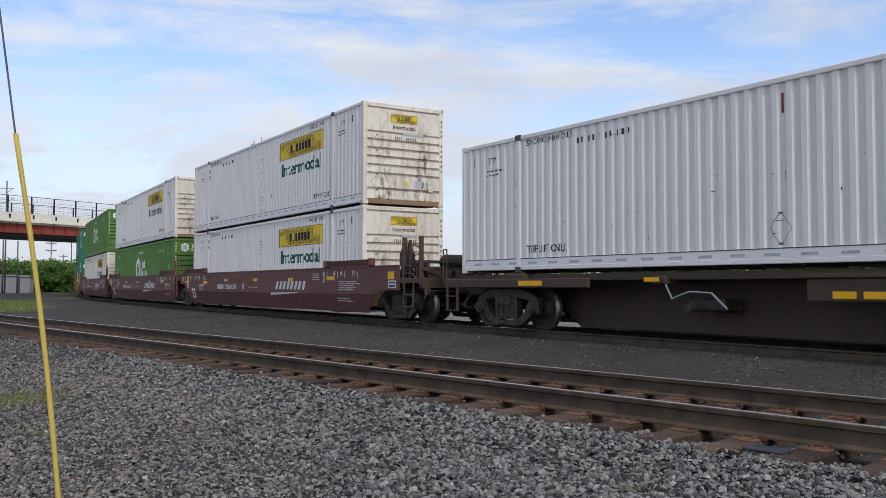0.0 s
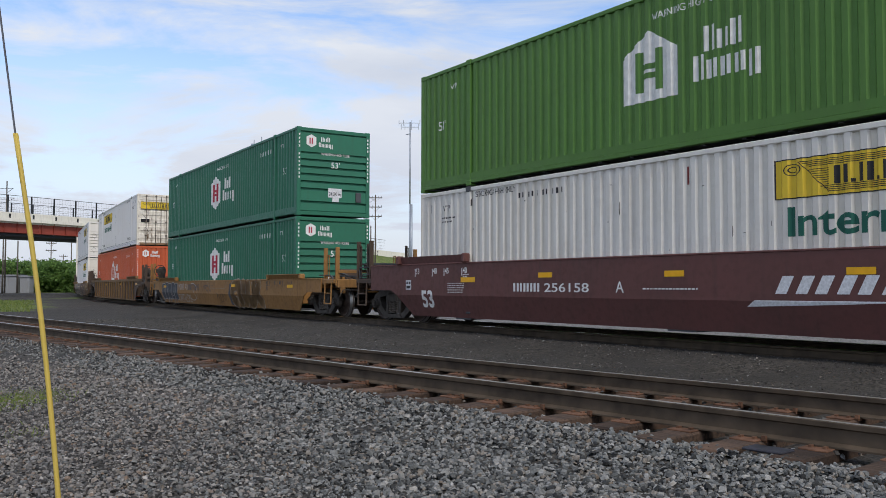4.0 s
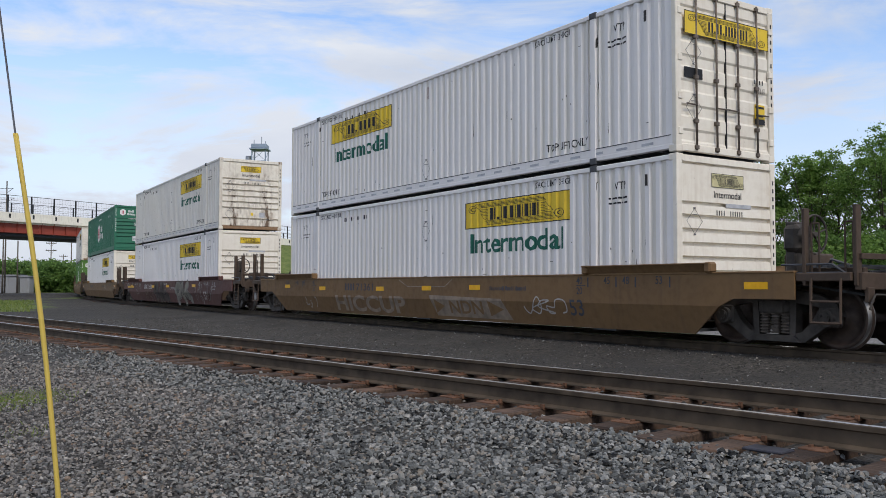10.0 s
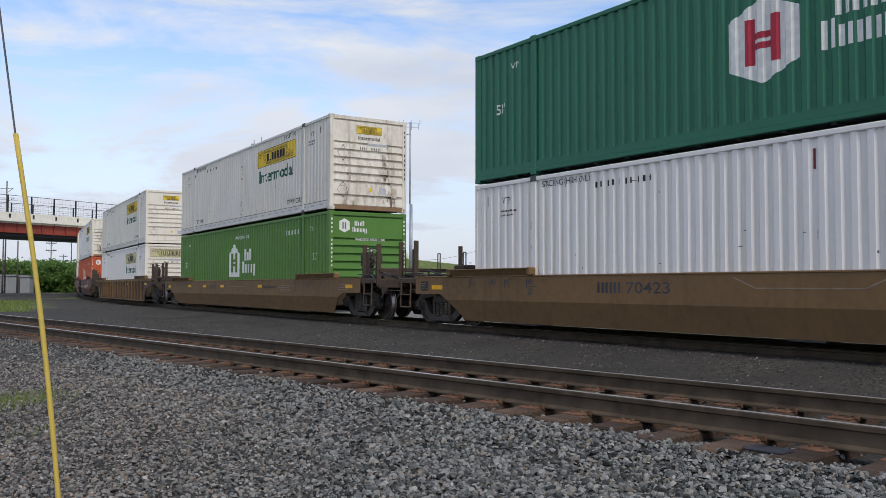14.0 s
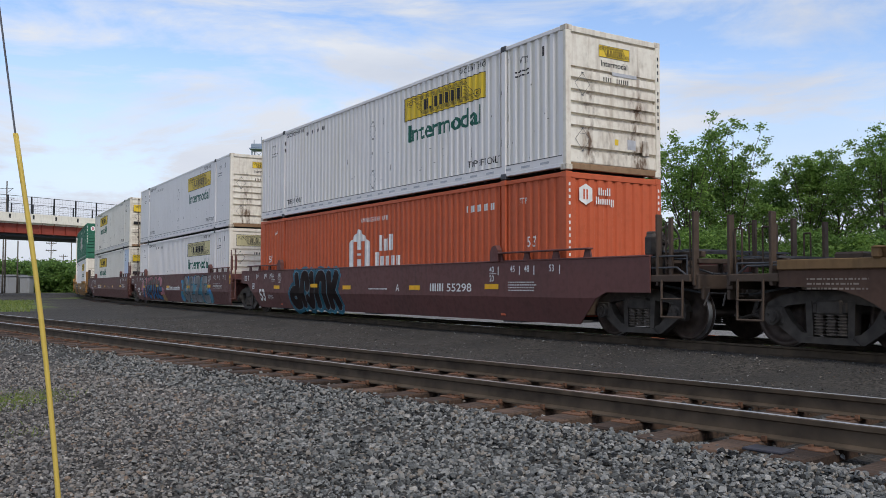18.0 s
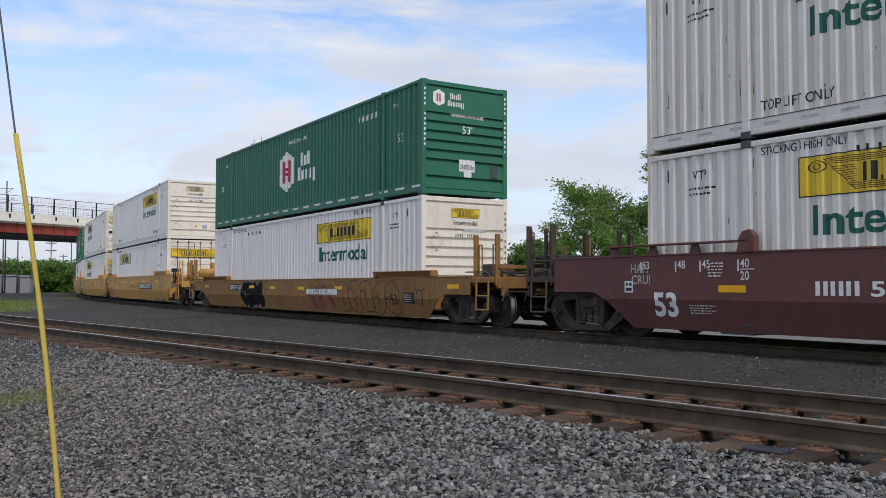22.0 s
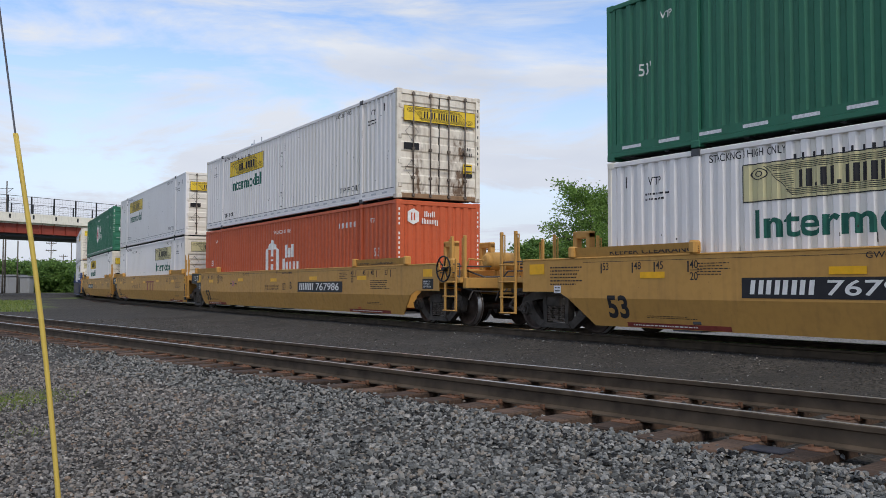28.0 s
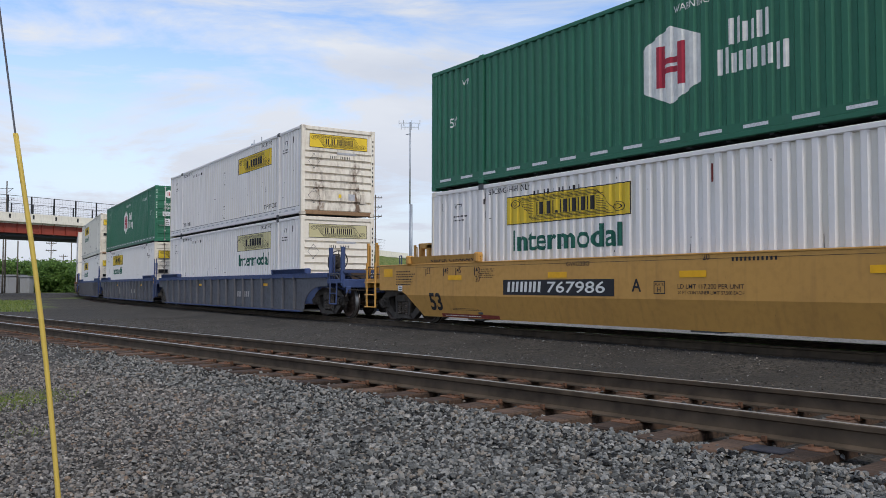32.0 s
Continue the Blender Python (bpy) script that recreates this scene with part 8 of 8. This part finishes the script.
    mark(c, CHARCOAL, lambda bm: [stroke(bm, rounded(p, 4), 0.025) for p in ([(2.0, 0.72), (2.2, 0.6), (2.45, 0.66)], [(2.1, 0.4), (2.35, 0.45), (2.5, 0.36)], [(3.0, 0.5), (3.2, 0.56)], [(3.6, 0.6), (3.9, 0.4)], [(2.5, 0.9), (2.6, 0.78)])], "low", "spray_scrawl", 0.011)
    lettered(c, "low", [[(5.1, 0.9), (5.3, 0.4), (5.7, 0.9)], [(6.1, 0.9), (5.9, 0.55), (6.2, 0.25)], [(6.9, 0.9), (7.1, 0.4), (7.6, 0.8)]], 0.16, MAROON, CHALK, None, 0.05)
    mark(c, CHALK, lambda bm: flat_text(bm, "53", 6.4, 0.36, 0.32, 0.02), "low")
    reflectors(c, "low", ((-2.9, 0.88), (0.2, 0.90), (4.9, 0.92), (-8.2, 0.9)), 0.6, 0.12)
    fine_print(c, "low", CHALK, ((0.9, 1.5, 0.80, 0.86, 1), (7.6, 8.3, 0.74, 0.98, 4)), 2)
    for i in (9, 10):
        c = unit[i]
        reflectors(c, "low", ((-9.4, 0.88), (9.7, 0.90)) + (((-6.1, 0.9), (-3.9, 0.9), (-1.6, 0.9), (2.6, 0.9)) if i == 10 else ()), 0.45, 0.10)
        mark(c, SLATE, numbered(-4.12, -2.36, 0.79, 0.19, 3, "70423", 0.004) if i == 9 else (lambda bm: (bars(bm, -4.12, -3.5, 0.80, 0.96, 3, 0.55), bars(bm, -3.3, -2.36, 0.80, 0.96, 5, 0.55))), "low", "number_marking")
        mark(c, SLATE, lambda bm: letter_blocks(bm, 2.95, 0.84, 1.2, 0.09, "tssssst tsst tssst"), "low", "name_marking")
        mark(c, DULLPUTTY, lambda bm: stroke(bm, [(-1.13, 1.05), (-0.73, 0.88), (1.0, 0.88), (1.39, 1.05)], 0.02), "low", "seam_line")
        gauge_marks(c, "low", SLATE, z=0.95)
        box_label(c, "low", -10.1, -9.8, 0.80, 1.02)
        fine_print(c, "low", PUTTY, ((4.4, 5.6, 0.72, 0.95, 4), (9.0, 9.8, 0.78, 0.98, 3)), i)
    mark(unit[8], REFLECTOR, lambda bm: flat_rect(bm, -9.3, -7.6, 0.80, 0.90), "low", "reflector", 0.009)
    fine_print(unit[8], "low", CHALK, ((-9.6, -8.5, 0.92, 1.08, 3),), 5)
    # the other brown three-unit car
    for i in (12, 13, 14):
        c = unit[i]
        gauge_marks(c, "tall", PAINTWHITE)
        big_53(c, "tall", PAINTWHITE)
        reflectors(c, "tall", ((-6.25, 0.87), (-3.3, 0.92), (-1.1, 0.87), (2.6, 0.87), (5.8, 0.9)), 0.5, 0.11)
        if i == 12:
            mark(c, PAINTWHITE, numbered(3.29, 5.07, 0.79, 0.18, 3, "55298"), "tall", "number_marking")
            mark(c, PAINTWHITE, lambda bm: flat_text(bm, "A", 1.67, 0.78, 0.18, 0.008), "tall")
        fine_print(c, "tall", PAINTWHITE, ((-7.1, -6.5, 0.46, 0.62, 4), (0.2, 1.6, 0.80, 0.88, 1), (6.4, 7.6, 0.8, 1.02, 4), (-6.7, -6.4, 1.05, 1.3, 5)), i)
        box_label(c, "tall", -8.5, -8.3, 0.80, 1.0)
        if i < 14:
            mark(c, PAINTWHITE, lambda bm: flat_text(bm, "125 T", -9.35, 1.10, 0.17, 0.008), "tall")
    lettered(unit[12], "tall", [[(-4.62, 1.20), (-4.52, 0.8), (-4.48, 0.38)], [(-4.55, 0.76), (-4.9, 0.72), (-5.02, 0.5), (-4.8, 0.34), (-4.52, 0.36)],
                                [(-3.8, 0.88), (-3.86, 1.18), (-4.12, 1.16), (-4.2, 0.75), (-4.14, 0.38)], [(-3.5, 1.22), (-3.46, 0.7), (-3.6, 0.38), (-3.84, 0.5)],
                                [(-3.1, 0.38), (-3.1, 0.9), (-2.95, 1.18), (-2.66, 1.14), (-2.6, 0.7), (-2.55, 0.36)], [(-2.28, 1.22), (-2.24, 0.8), (-2.2, 0.36)],
                                [(-1.78, 1.22), (-1.92, 0.95), (-2.08, 0.78), (-1.86, 0.6), (-1.72, 0.36)]], 0.35, DUST, PALESKY, SKYBLUE, 0.035, 0.20)
    scrawl(unit[12], "tall", -5.0, -4.55, 0.45, 0.7, CHALK, 21, 3, 0.016)
    c = unit[13]
    rr = random.Random(33)
    mark(c, PINK, lambda bm: [flat_poly(bm, bubble(a, b, w, h, rr, 16, 2.2)) for a, b, w, h in ((-6.4, 0.75, 1.0, 0.9), (-5.6, 1.1, 1.2, 0.5), (-4.6, 1.15, 1.2, 0.42), (-3.6, 1.15, 1.1, 0.42), (-2.8, 1.1, 1.0, 0.5), (-2.3, 0.6, 0.9, 0.55))], "tall", "spray_halo", 0.002)
    mark(c, OCHREPALE, lambda bm: [flat_poly(bm, bubble(a, b, w, h, rr, 14, 2)) for a, b, w, h in ((-2.2, 0.36, 0.9, 0.3), (-1.9, 0.28, 0.6, 0.18), (-6.1, 0.6, 0.3, 0.25))], "tall", "spray_halo", 0.003)
    blues = [[(-6.62, 0.38), (-6.38, 0.55), (-6.22, 1.02), (-5.92, 1.06), (-5.8, 0.6), (-5.62, 0.42)], [(-5.5, 1.24), (-5.42, 0.75), (-5.28, 0.42), (-5.0, 0.34)],
             [(-4.85, 1.1), (-5.12, 0.92), (-5.02, 0.66), (-4.76, 0.78), (-4.8, 1.06)], [(-4.5, 1.18), (-4.5, 0.62), (-4.34, 0.34)], [(-4.18, 1.22), (-4.02, 0.75), (-4.22, 0.42)],
             [(-3.88, 1.26), (-3.62, 0.9), (-3.76, 0.52), (-3.5, 0.34)], [(-3.3, 1.18), (-3.12, 0.78), (-3.32, 0.48), (-2.9, 0.36), (-2.5, 0.32)], [(-2.92, 1.08), (-2.78, 0.76), (-2.42, 0.76)]]
    lettered(c, "tall", blues, 0.27, BRIGHTBLUE, CHARCOAL, None, 0.08)
    blues = [rounded(list(p), 6) for p in blues]
    mark(c, DULLPUTTY, lambda bm: ([dotted(bm, p, 0.19) for p in blues], upper_half(bm, 0.94)), "tall", "spray_fill", 0.010)
    mark(c, SKYBLUE, lambda bm: ([dotted(bm, p, 0.12) for p in blues[1::2]], upper_half(bm, 0.62)), "tall", "spray_fill", 0.009)
    mark(c, PALESKY, lambda bm: [stroke(bm, [(x - 0.07, z + 0.03) for x, z in p[1:-2]], 0.016) for p in blues], "tall", "spray_shine", 0.013)
    mark(c, SKYBLUE, lambda bm: [flat_poly(bm, bubble(a, b, w, h, rr, 18, 2.2)) for a, b, w, h in ((1.5, 0.45, 0.8, 0.5), (1.7, 0.95, 0.5, 0.5), (2.7, 0.7, 1.4, 1.1), (3.9, 0.8, 1.4, 1.1), (5.0, 0.75, 1.4, 1.15), (5.9, 0.5, 0.7, 0.6))], "tall", "spray_halo", 0.002)
    mark(c, BRIGHTBLUE, lambda bm: [flat_poly(bm, bubble(a, b, w, w * 0.8, rr, 12, 2)) for a, b, w in ((1.3, 0.4, 0.3), (1.45, 1.1, 0.22), (3.5, 1.2, 0.3), (2.6, 1.25, 0.25), (5.9, 0.7, 0.3))], "tall", "spray_halo", 0.003)
    lettered(c, "tall", [[(2.45, 1.08), (2.12, 1.16), (1.92, 0.85), (1.98, 0.48), (2.35, 0.36), (2.56, 0.55), (2.38, 0.70)], [(3.32, 1.16), (2.88, 1.12), (2.92, 0.75), (3.0, 0.40), (3.45, 0.38)], [(2.95, 0.76), (3.22, 0.78)],
                         [(3.72, 1.13), (4.36, 1.16), (4.02, 0.72), (3.80, 0.42), (4.52, 0.37)], [(5.42, 1.16), (4.92, 1.12), (4.96, 0.75), (5.04, 0.40), (5.62, 0.38)], [(5.0, 0.76), (5.34, 0.78)]], 0.36, SILVER, CHARCOAL, None, 0.06)
    mark(c, LIME, lambda bm: [flat_poly(bm, p) for p in (((1.66, 0.6), (1.74, 0.62), (1.78, 0.48), (1.68, 0.46)), ((2.64, 0.9), (2.74, 0.92), (2.70, 0.78), (2.62, 0.78)), ((3.36, 0.9), (3.46, 0.92), (3.44, 0.8)), ((4.58, 0.86), (4.70, 0.9), (4.66, 0.74)), ((4.4, 0.22), (4.6, 0.24), (4.56, 0.3)), ((5.5, 0.92), (5.68, 0.94), (5.64, 0.82), (5.5, 0.82)))], "tall", "spray_fill", 0.011)
    mark(c, CHALK, lambda bm: [stroke(bm, rounded(p, 5), 0.014) for p in ([(2.1, 1.26), (1.82, 1.0), (1.8, 0.7)], [(2.8, 1.22), (2.8, 0.9)], [(3.65, 1.24), (4.3, 1.26)], [(4.85, 1.22), (4.84, 0.9)])], "tall", "spray_shine", 0.012)
    mark(unit[13], PAINTWHITE, lambda bm: letter_blocks(bm, -1.4, 0.72, 2.5, 0.2, "ttt tssssssssts"), "tall", "name_marking")
    mark(unit[14], PAINTWHITE, numbered(-4.87, -2.9, 0.78, 0.2, 3, "55298", 0.02), "tall", "number_marking", 0.005)
    mark(unit[14], CHALK, lambda bm: (flat_text(bm, "HAP.", -8.35, 1.14, 0.15, 0.012, 0.9), flat_text(bm, "CRU!", -8.33, 0.95, 0.15, 0.012, 0.9)), "tall")
    # ochre car with a crest of sprayed faces
    c = unit[15]
    mark(c, INK, lambda bm: flat_rect(bm, -5.85, -4.3, 0.74, 0.98), "low", "number_panel", 0.004)
    mark(c, PAINTWHITE, numbered(-5.75, -4.4, 0.78, 0.17, 4, "471653"), "low", "number_marking", 0.008)
    lettered(c, "low", [[(-4.15, 0.9), (-4.4, 0.6), (-4.15, 0.34)], [(-3.85, 0.92), (-3.8, 0.4), (-3.6, 0.36), (-3.55, 0.9)], [(-3.3, 0.4), (-3.2, 0.86), (-2.95, 0.7), (-3.0, 0.4)], [(-2.5, 0.9), (-2.8, 0.66), (-2.45, 0.5), (-2.6, 0.32)]], 0.42, CHARCOAL, CHALK, None, 0.035)
    mark(c, DULLPUTTY, lambda bm: [flat_rect(bm, a, a + 0.3, z, z + 0.012) for a, z in ((-4.5, 0.7), (-4.45, 0.5), (-3.9, 0.8), (-3.85, 0.6), (-3.3, 0.75), (-3.2, 0.5), (-2.7, 0.62))], "low", "spray_shine", 0.011)
    mark(c, PAINTWHITE, lambda bm: flat_rect(bm, 1.4, 3.6, 0.66, 0.82), "low", "logo_patch", 0.003)
    mark(c, OXBLOOD, lambda bm: [flat_poly(bm, ((1.7 + k, 0.64), (1.95 + k, 0.64), (2.1 + k, 0.24), (1.85 + k, 0.24))) for k in (0, 0.55, 1.3)], "low", "logo_shape", 0.005)
    spray(c, "low", 3.6, 7.2, 0.16, 1.08, 5, None, CHARCOAL, 66, None, 0.022, 3)
    scrawl(c, "low", 7.9, 8.7, 0.3, 1.0, CHARCOAL, 31, 4, 0.02)
    mark(c, INK, lambda bm: flat_text(bm, "53", 6.75, 0.44, 0.26, 0.012), "low")
    mark(c, INK, lambda bm: flat_rect(bm, 7.42, 7.95, 0.48, 0.75), "low", "data_panel", 0.006)
    mark(c, PAINTWHITE, lambda bm: ruled(bm, 7.47, 7.9, 0.51, 0.72, 4, 8), "low", "fine_print", 0.009)
    scrawl(c, "low", 1.5, 3.2, 0.55, 0.98, CHARCOAL, 9, 12)
    reflectors(c, "low", ((-3.4, 0.88), (-1.4, 0.86), (1.0, 0.84), (3.7, 0.86), (-8.6, 0.9), (9.7, 0.9)), 0.5, 0.10)
    # tan three-unit cars
    for i in (16, 17, 18, 19, 20, 21):
        c = unit[i]
        middle = i in (17, 20)
        first = i in (16, 19)
        lx, hx, dx, kx = (1.31, 0.69, -0.93, -4.21) if first else (-1.35, -2.0, -3.3, 4.33) if middle else (-1.45, -0.94, -0.42, 4.33)
        gauge_marks(c, "tall", INK)
        big_53(c, "tall", INK, -7.63 if first else -7.5 if middle else -8.0, 0.36)
        reflectors(c, "tall", ((-6.9, 1.10), (-3.4, 1.13), (-0.1, 1.11), (3.15, 1.14), (6.4, 1.13)), 0.55, 0.11)
        for a, b in ((-7.6, -5.4), (5.4, 7.8)):
            mark(c, REDBAND, lambda bm: flat_rect(bm, a, b, 0.20, 0.28), "tall", "jacking_band", 0.005)
        mark(c, PAINTWHITE, lambda bm: (ruled(bm, -7.45, -5.55, 0.215, 0.268, 1, 4), ruled(bm, 5.6, 7.6, 0.215, 0.268, 1, 5)), "tall", "fine_print", 0.009)
        if middle:
            def logo(bm):
                flat_rect(bm, 0.45, 2.35, 1.08, 1.15)
                for k in (0.0, 0.66, 1.32):
                    flat_poly(bm, ((0.66 + k, 0.68), (0.86 + k, 0.68), (0.86 + k, 1.05), (0.66 + k, 1.05)))
            mark(c, OXBLOOD, logo, "tall", "logo_shape")
        else:
            p0 = 1.95 if first else -5.11
            mark(c, INK, lambda bm: flat_rect(bm, p0, p0 + 3.24, 0.73, 1.04), "tall", "number_panel", 0.004)
            def num(bm):
                numbered(p0 + 0.12, p0 + 3.05, 0.79, 0.21, 4, "767987" if i < 19 else "767986", 0.012)(bm)
                for v in bm.verts:
                    v.co.x += (v.co.z - 0.8) * 0.12
            mark(c, PAINTWHITE, num, "tall", "number_marking", 0.008)
        mark(c, INK, lambda bm: flat_text(bm, {16: "B", 17: "C", 18: "A", 19: "B", 20: "C", 21: "A"}[i], lx, 0.82, 0.22, 0.016), "tall")
        mark(c, INK, lambda bm: (flat_rect(bm, hx, hx + 0.015, 0.78, 1.0), flat_rect(bm, hx + 0.235, hx + 0.25, 0.78, 1.0), flat_rect(bm, hx + 0.015, hx + 0.235, 0.985, 1.0), flat_rect(bm, hx + 0.015, hx + 0.235, 0.78, 0.795),
                                 flat_text(bm, "PLATE", hx + 0.03, 0.92, 0.045, 0.002, width=0.19), flat_text(bm, "H", hx + 0.08, 0.81, 0.085, 0.004)), "tall", "plate_mark")
        mark(c, INK, lambda bm: flat_text(bm, "20", 0.1, 1.33 if not middle else 1.12, 0.10, 0.005), "tall", lift=0.006)
        mark(c, INK, lambda bm: flat_text(bm, "LD LMT 117,000 PER UNIT" if first else "LD LMT 110,200 PER UNIT" if middle else "LD LMT 117,200 PER UNIT", dx, 0.87, 0.075, 0.003, width=1.3), "tall")
        mark(c, INK, lambda bm: flat_text(bm, "20 FT CONTAINER LIMIT 57,500 EACH", dx, 0.78, 0.055, 0.002, width=1.3), "tall")
        mark(c, INK, lambda bm: flat_text(bm, "GWG33G", -3.14, 1.29, 0.085, 0.003, width=0.63), "tall", lift=0.006)
        if not middle:
            mark(c, INK, lambda bm: bars(bm, 0.66, 1.5, 1.30, 1.36, 11, 0.5), "tall", "number_marking", 0.006)
            mark(c, VIOLET, lambda bm: (stroke(bm, [(kx - 0.12, 0.90), (kx + 0.12, 1.10)], 0.04), stroke(bm, [(kx - 0.12, 1.10), (kx + 0.12, 0.90)], 0.04)), "tall", "logo_shape")
            mark(c, INK, lambda bm: (flat_rect(bm, kx - 0.34, kx - 0.16, 0.97, 1.02), flat_rect(bm, kx + 0.16, kx + 0.38, 0.97, 1.02)), "tall", "logo_shape")
        fine_print(c, "tall", INK, ((-5.95, -5.3, 1.08, 1.3, 5), (6.9, 8.0, 0.82, 1.08, 5), (-7.1, -6.0, 0.36, 0.42, 2), (5.0, 5.5, 1.1, 1.3, 4), (6.6, 7.5, 0.42, 0.5, 2)), i)
        if not middle:
            mark(c, INK, lambda bm: flat_text(bm, "REEFER CLEARANCE", 6.15 if first else -7.9, 1.47, 0.09, 0.006, width=2.0), "tall")
        mark(c, INK, lambda bm: flat_rect(bm, -8.6, 8.3, 1.345, 1.352), "tall", "seam_line", 0.003)
        if i in (16, 17, 19, 20):
            mark(c, BLACK, lambda bm: (flat_poly(bm, ((-9.6, 1.41), (-9.6, 1.02), (-9.0, 0.99), (-8.57, 0.70), (-8.28, 0.70), (-8.28, 1.41))), flat_poly(bm, ((-8.53, 0.69), (-8.29, 0.42), (-8.28, 0.69)))), "tall", "capacity_plate", 0.005)
            mark(c, PAINTWHITE, lambda bm: flat_text(bm, "125 T", -9.28, 1.12, 0.20, 0.016), "tall", lift=0.009)
            mark(c, REFLECTOR, lambda bm: flat_poly(bm, ((-8.80, 1.05), (-8.31, 1.05), (-8.31, 1.37), (-8.57, 1.37), (-8.57, 1.13), (-8.80, 1.13))), "tall", "reflector", 0.009)
            box_label(c, "tall", -8.54, -8.34, 0.78, 0.96)
        if i in (16, 19):
            reflectors(c, "tall", ((9.85, 1.22),), 0.42, 0.18)
            mark(c, INK, lambda bm: flat_rect(bm, 9.6, 10.1, 0.84, 1.08), "tall", "number_panel", 0.004)
            mark(c, PAINTWHITE, lambda bm: ruled(bm, 9.65, 10.05, 0.87, 1.05, 4, i), "tall", "fine_print", 0.008)
        if i in (18, 21):
            reflectors(c, "tall", ((-9.9, 1.24),), 0.45, 0.2)
            fine_print(c, "tall", INK, ((-9.5, -8.5, 0.92, 1.30, 6),), i)
            box_label(c, "tall", -9.4, -9.2, 0.78, 0.92)
    # navy ribbed cars
    for i in (22, 23, 24):
        c = unit[i]
        mark(c, CHALK, lambda bm: bars(bm, 2.2, 3.6, 0.52, 0.72, 6, 0.35), "rib", "number_marking")
        reflectors(c, "rib", ((-2.6, 0.95), (5.2, 0.95)), 0.4, 0.09)
    scrawl(unit[23], "rib", -2.2, -1.5, 0.4, 0.95, CHALK, 14, 6, 0.06)


markings()


# ---- how the train rolls ----
def motions():
    times = [i * 1.0 for i in range(33)]
    for ob, s, base in MOVERS:
        walk(ob, [(t, car_pose(s + run(t)) @ Matrix.Translation((0, 0, base))) for t in times])
    where = {ob.name: s for ob, s, _ in MOVERS}
    for w, x in WHEELS:
        s = where[w.parent.parent.name] + x
        home = w.matrix_basis.translation.copy()
        rows, last = [], None
        for k in range(0, 961):
            t = k / 30
            d = s + run(t)
            if -34 < d < 16 or k in (0, 960):
                a = min(max(d, -34), 16) / WR
                rows.append((t, Matrix.Translation(home) @ Matrix.Rotation(a, 4, "Y")))
        walk(w, rows)


motions()
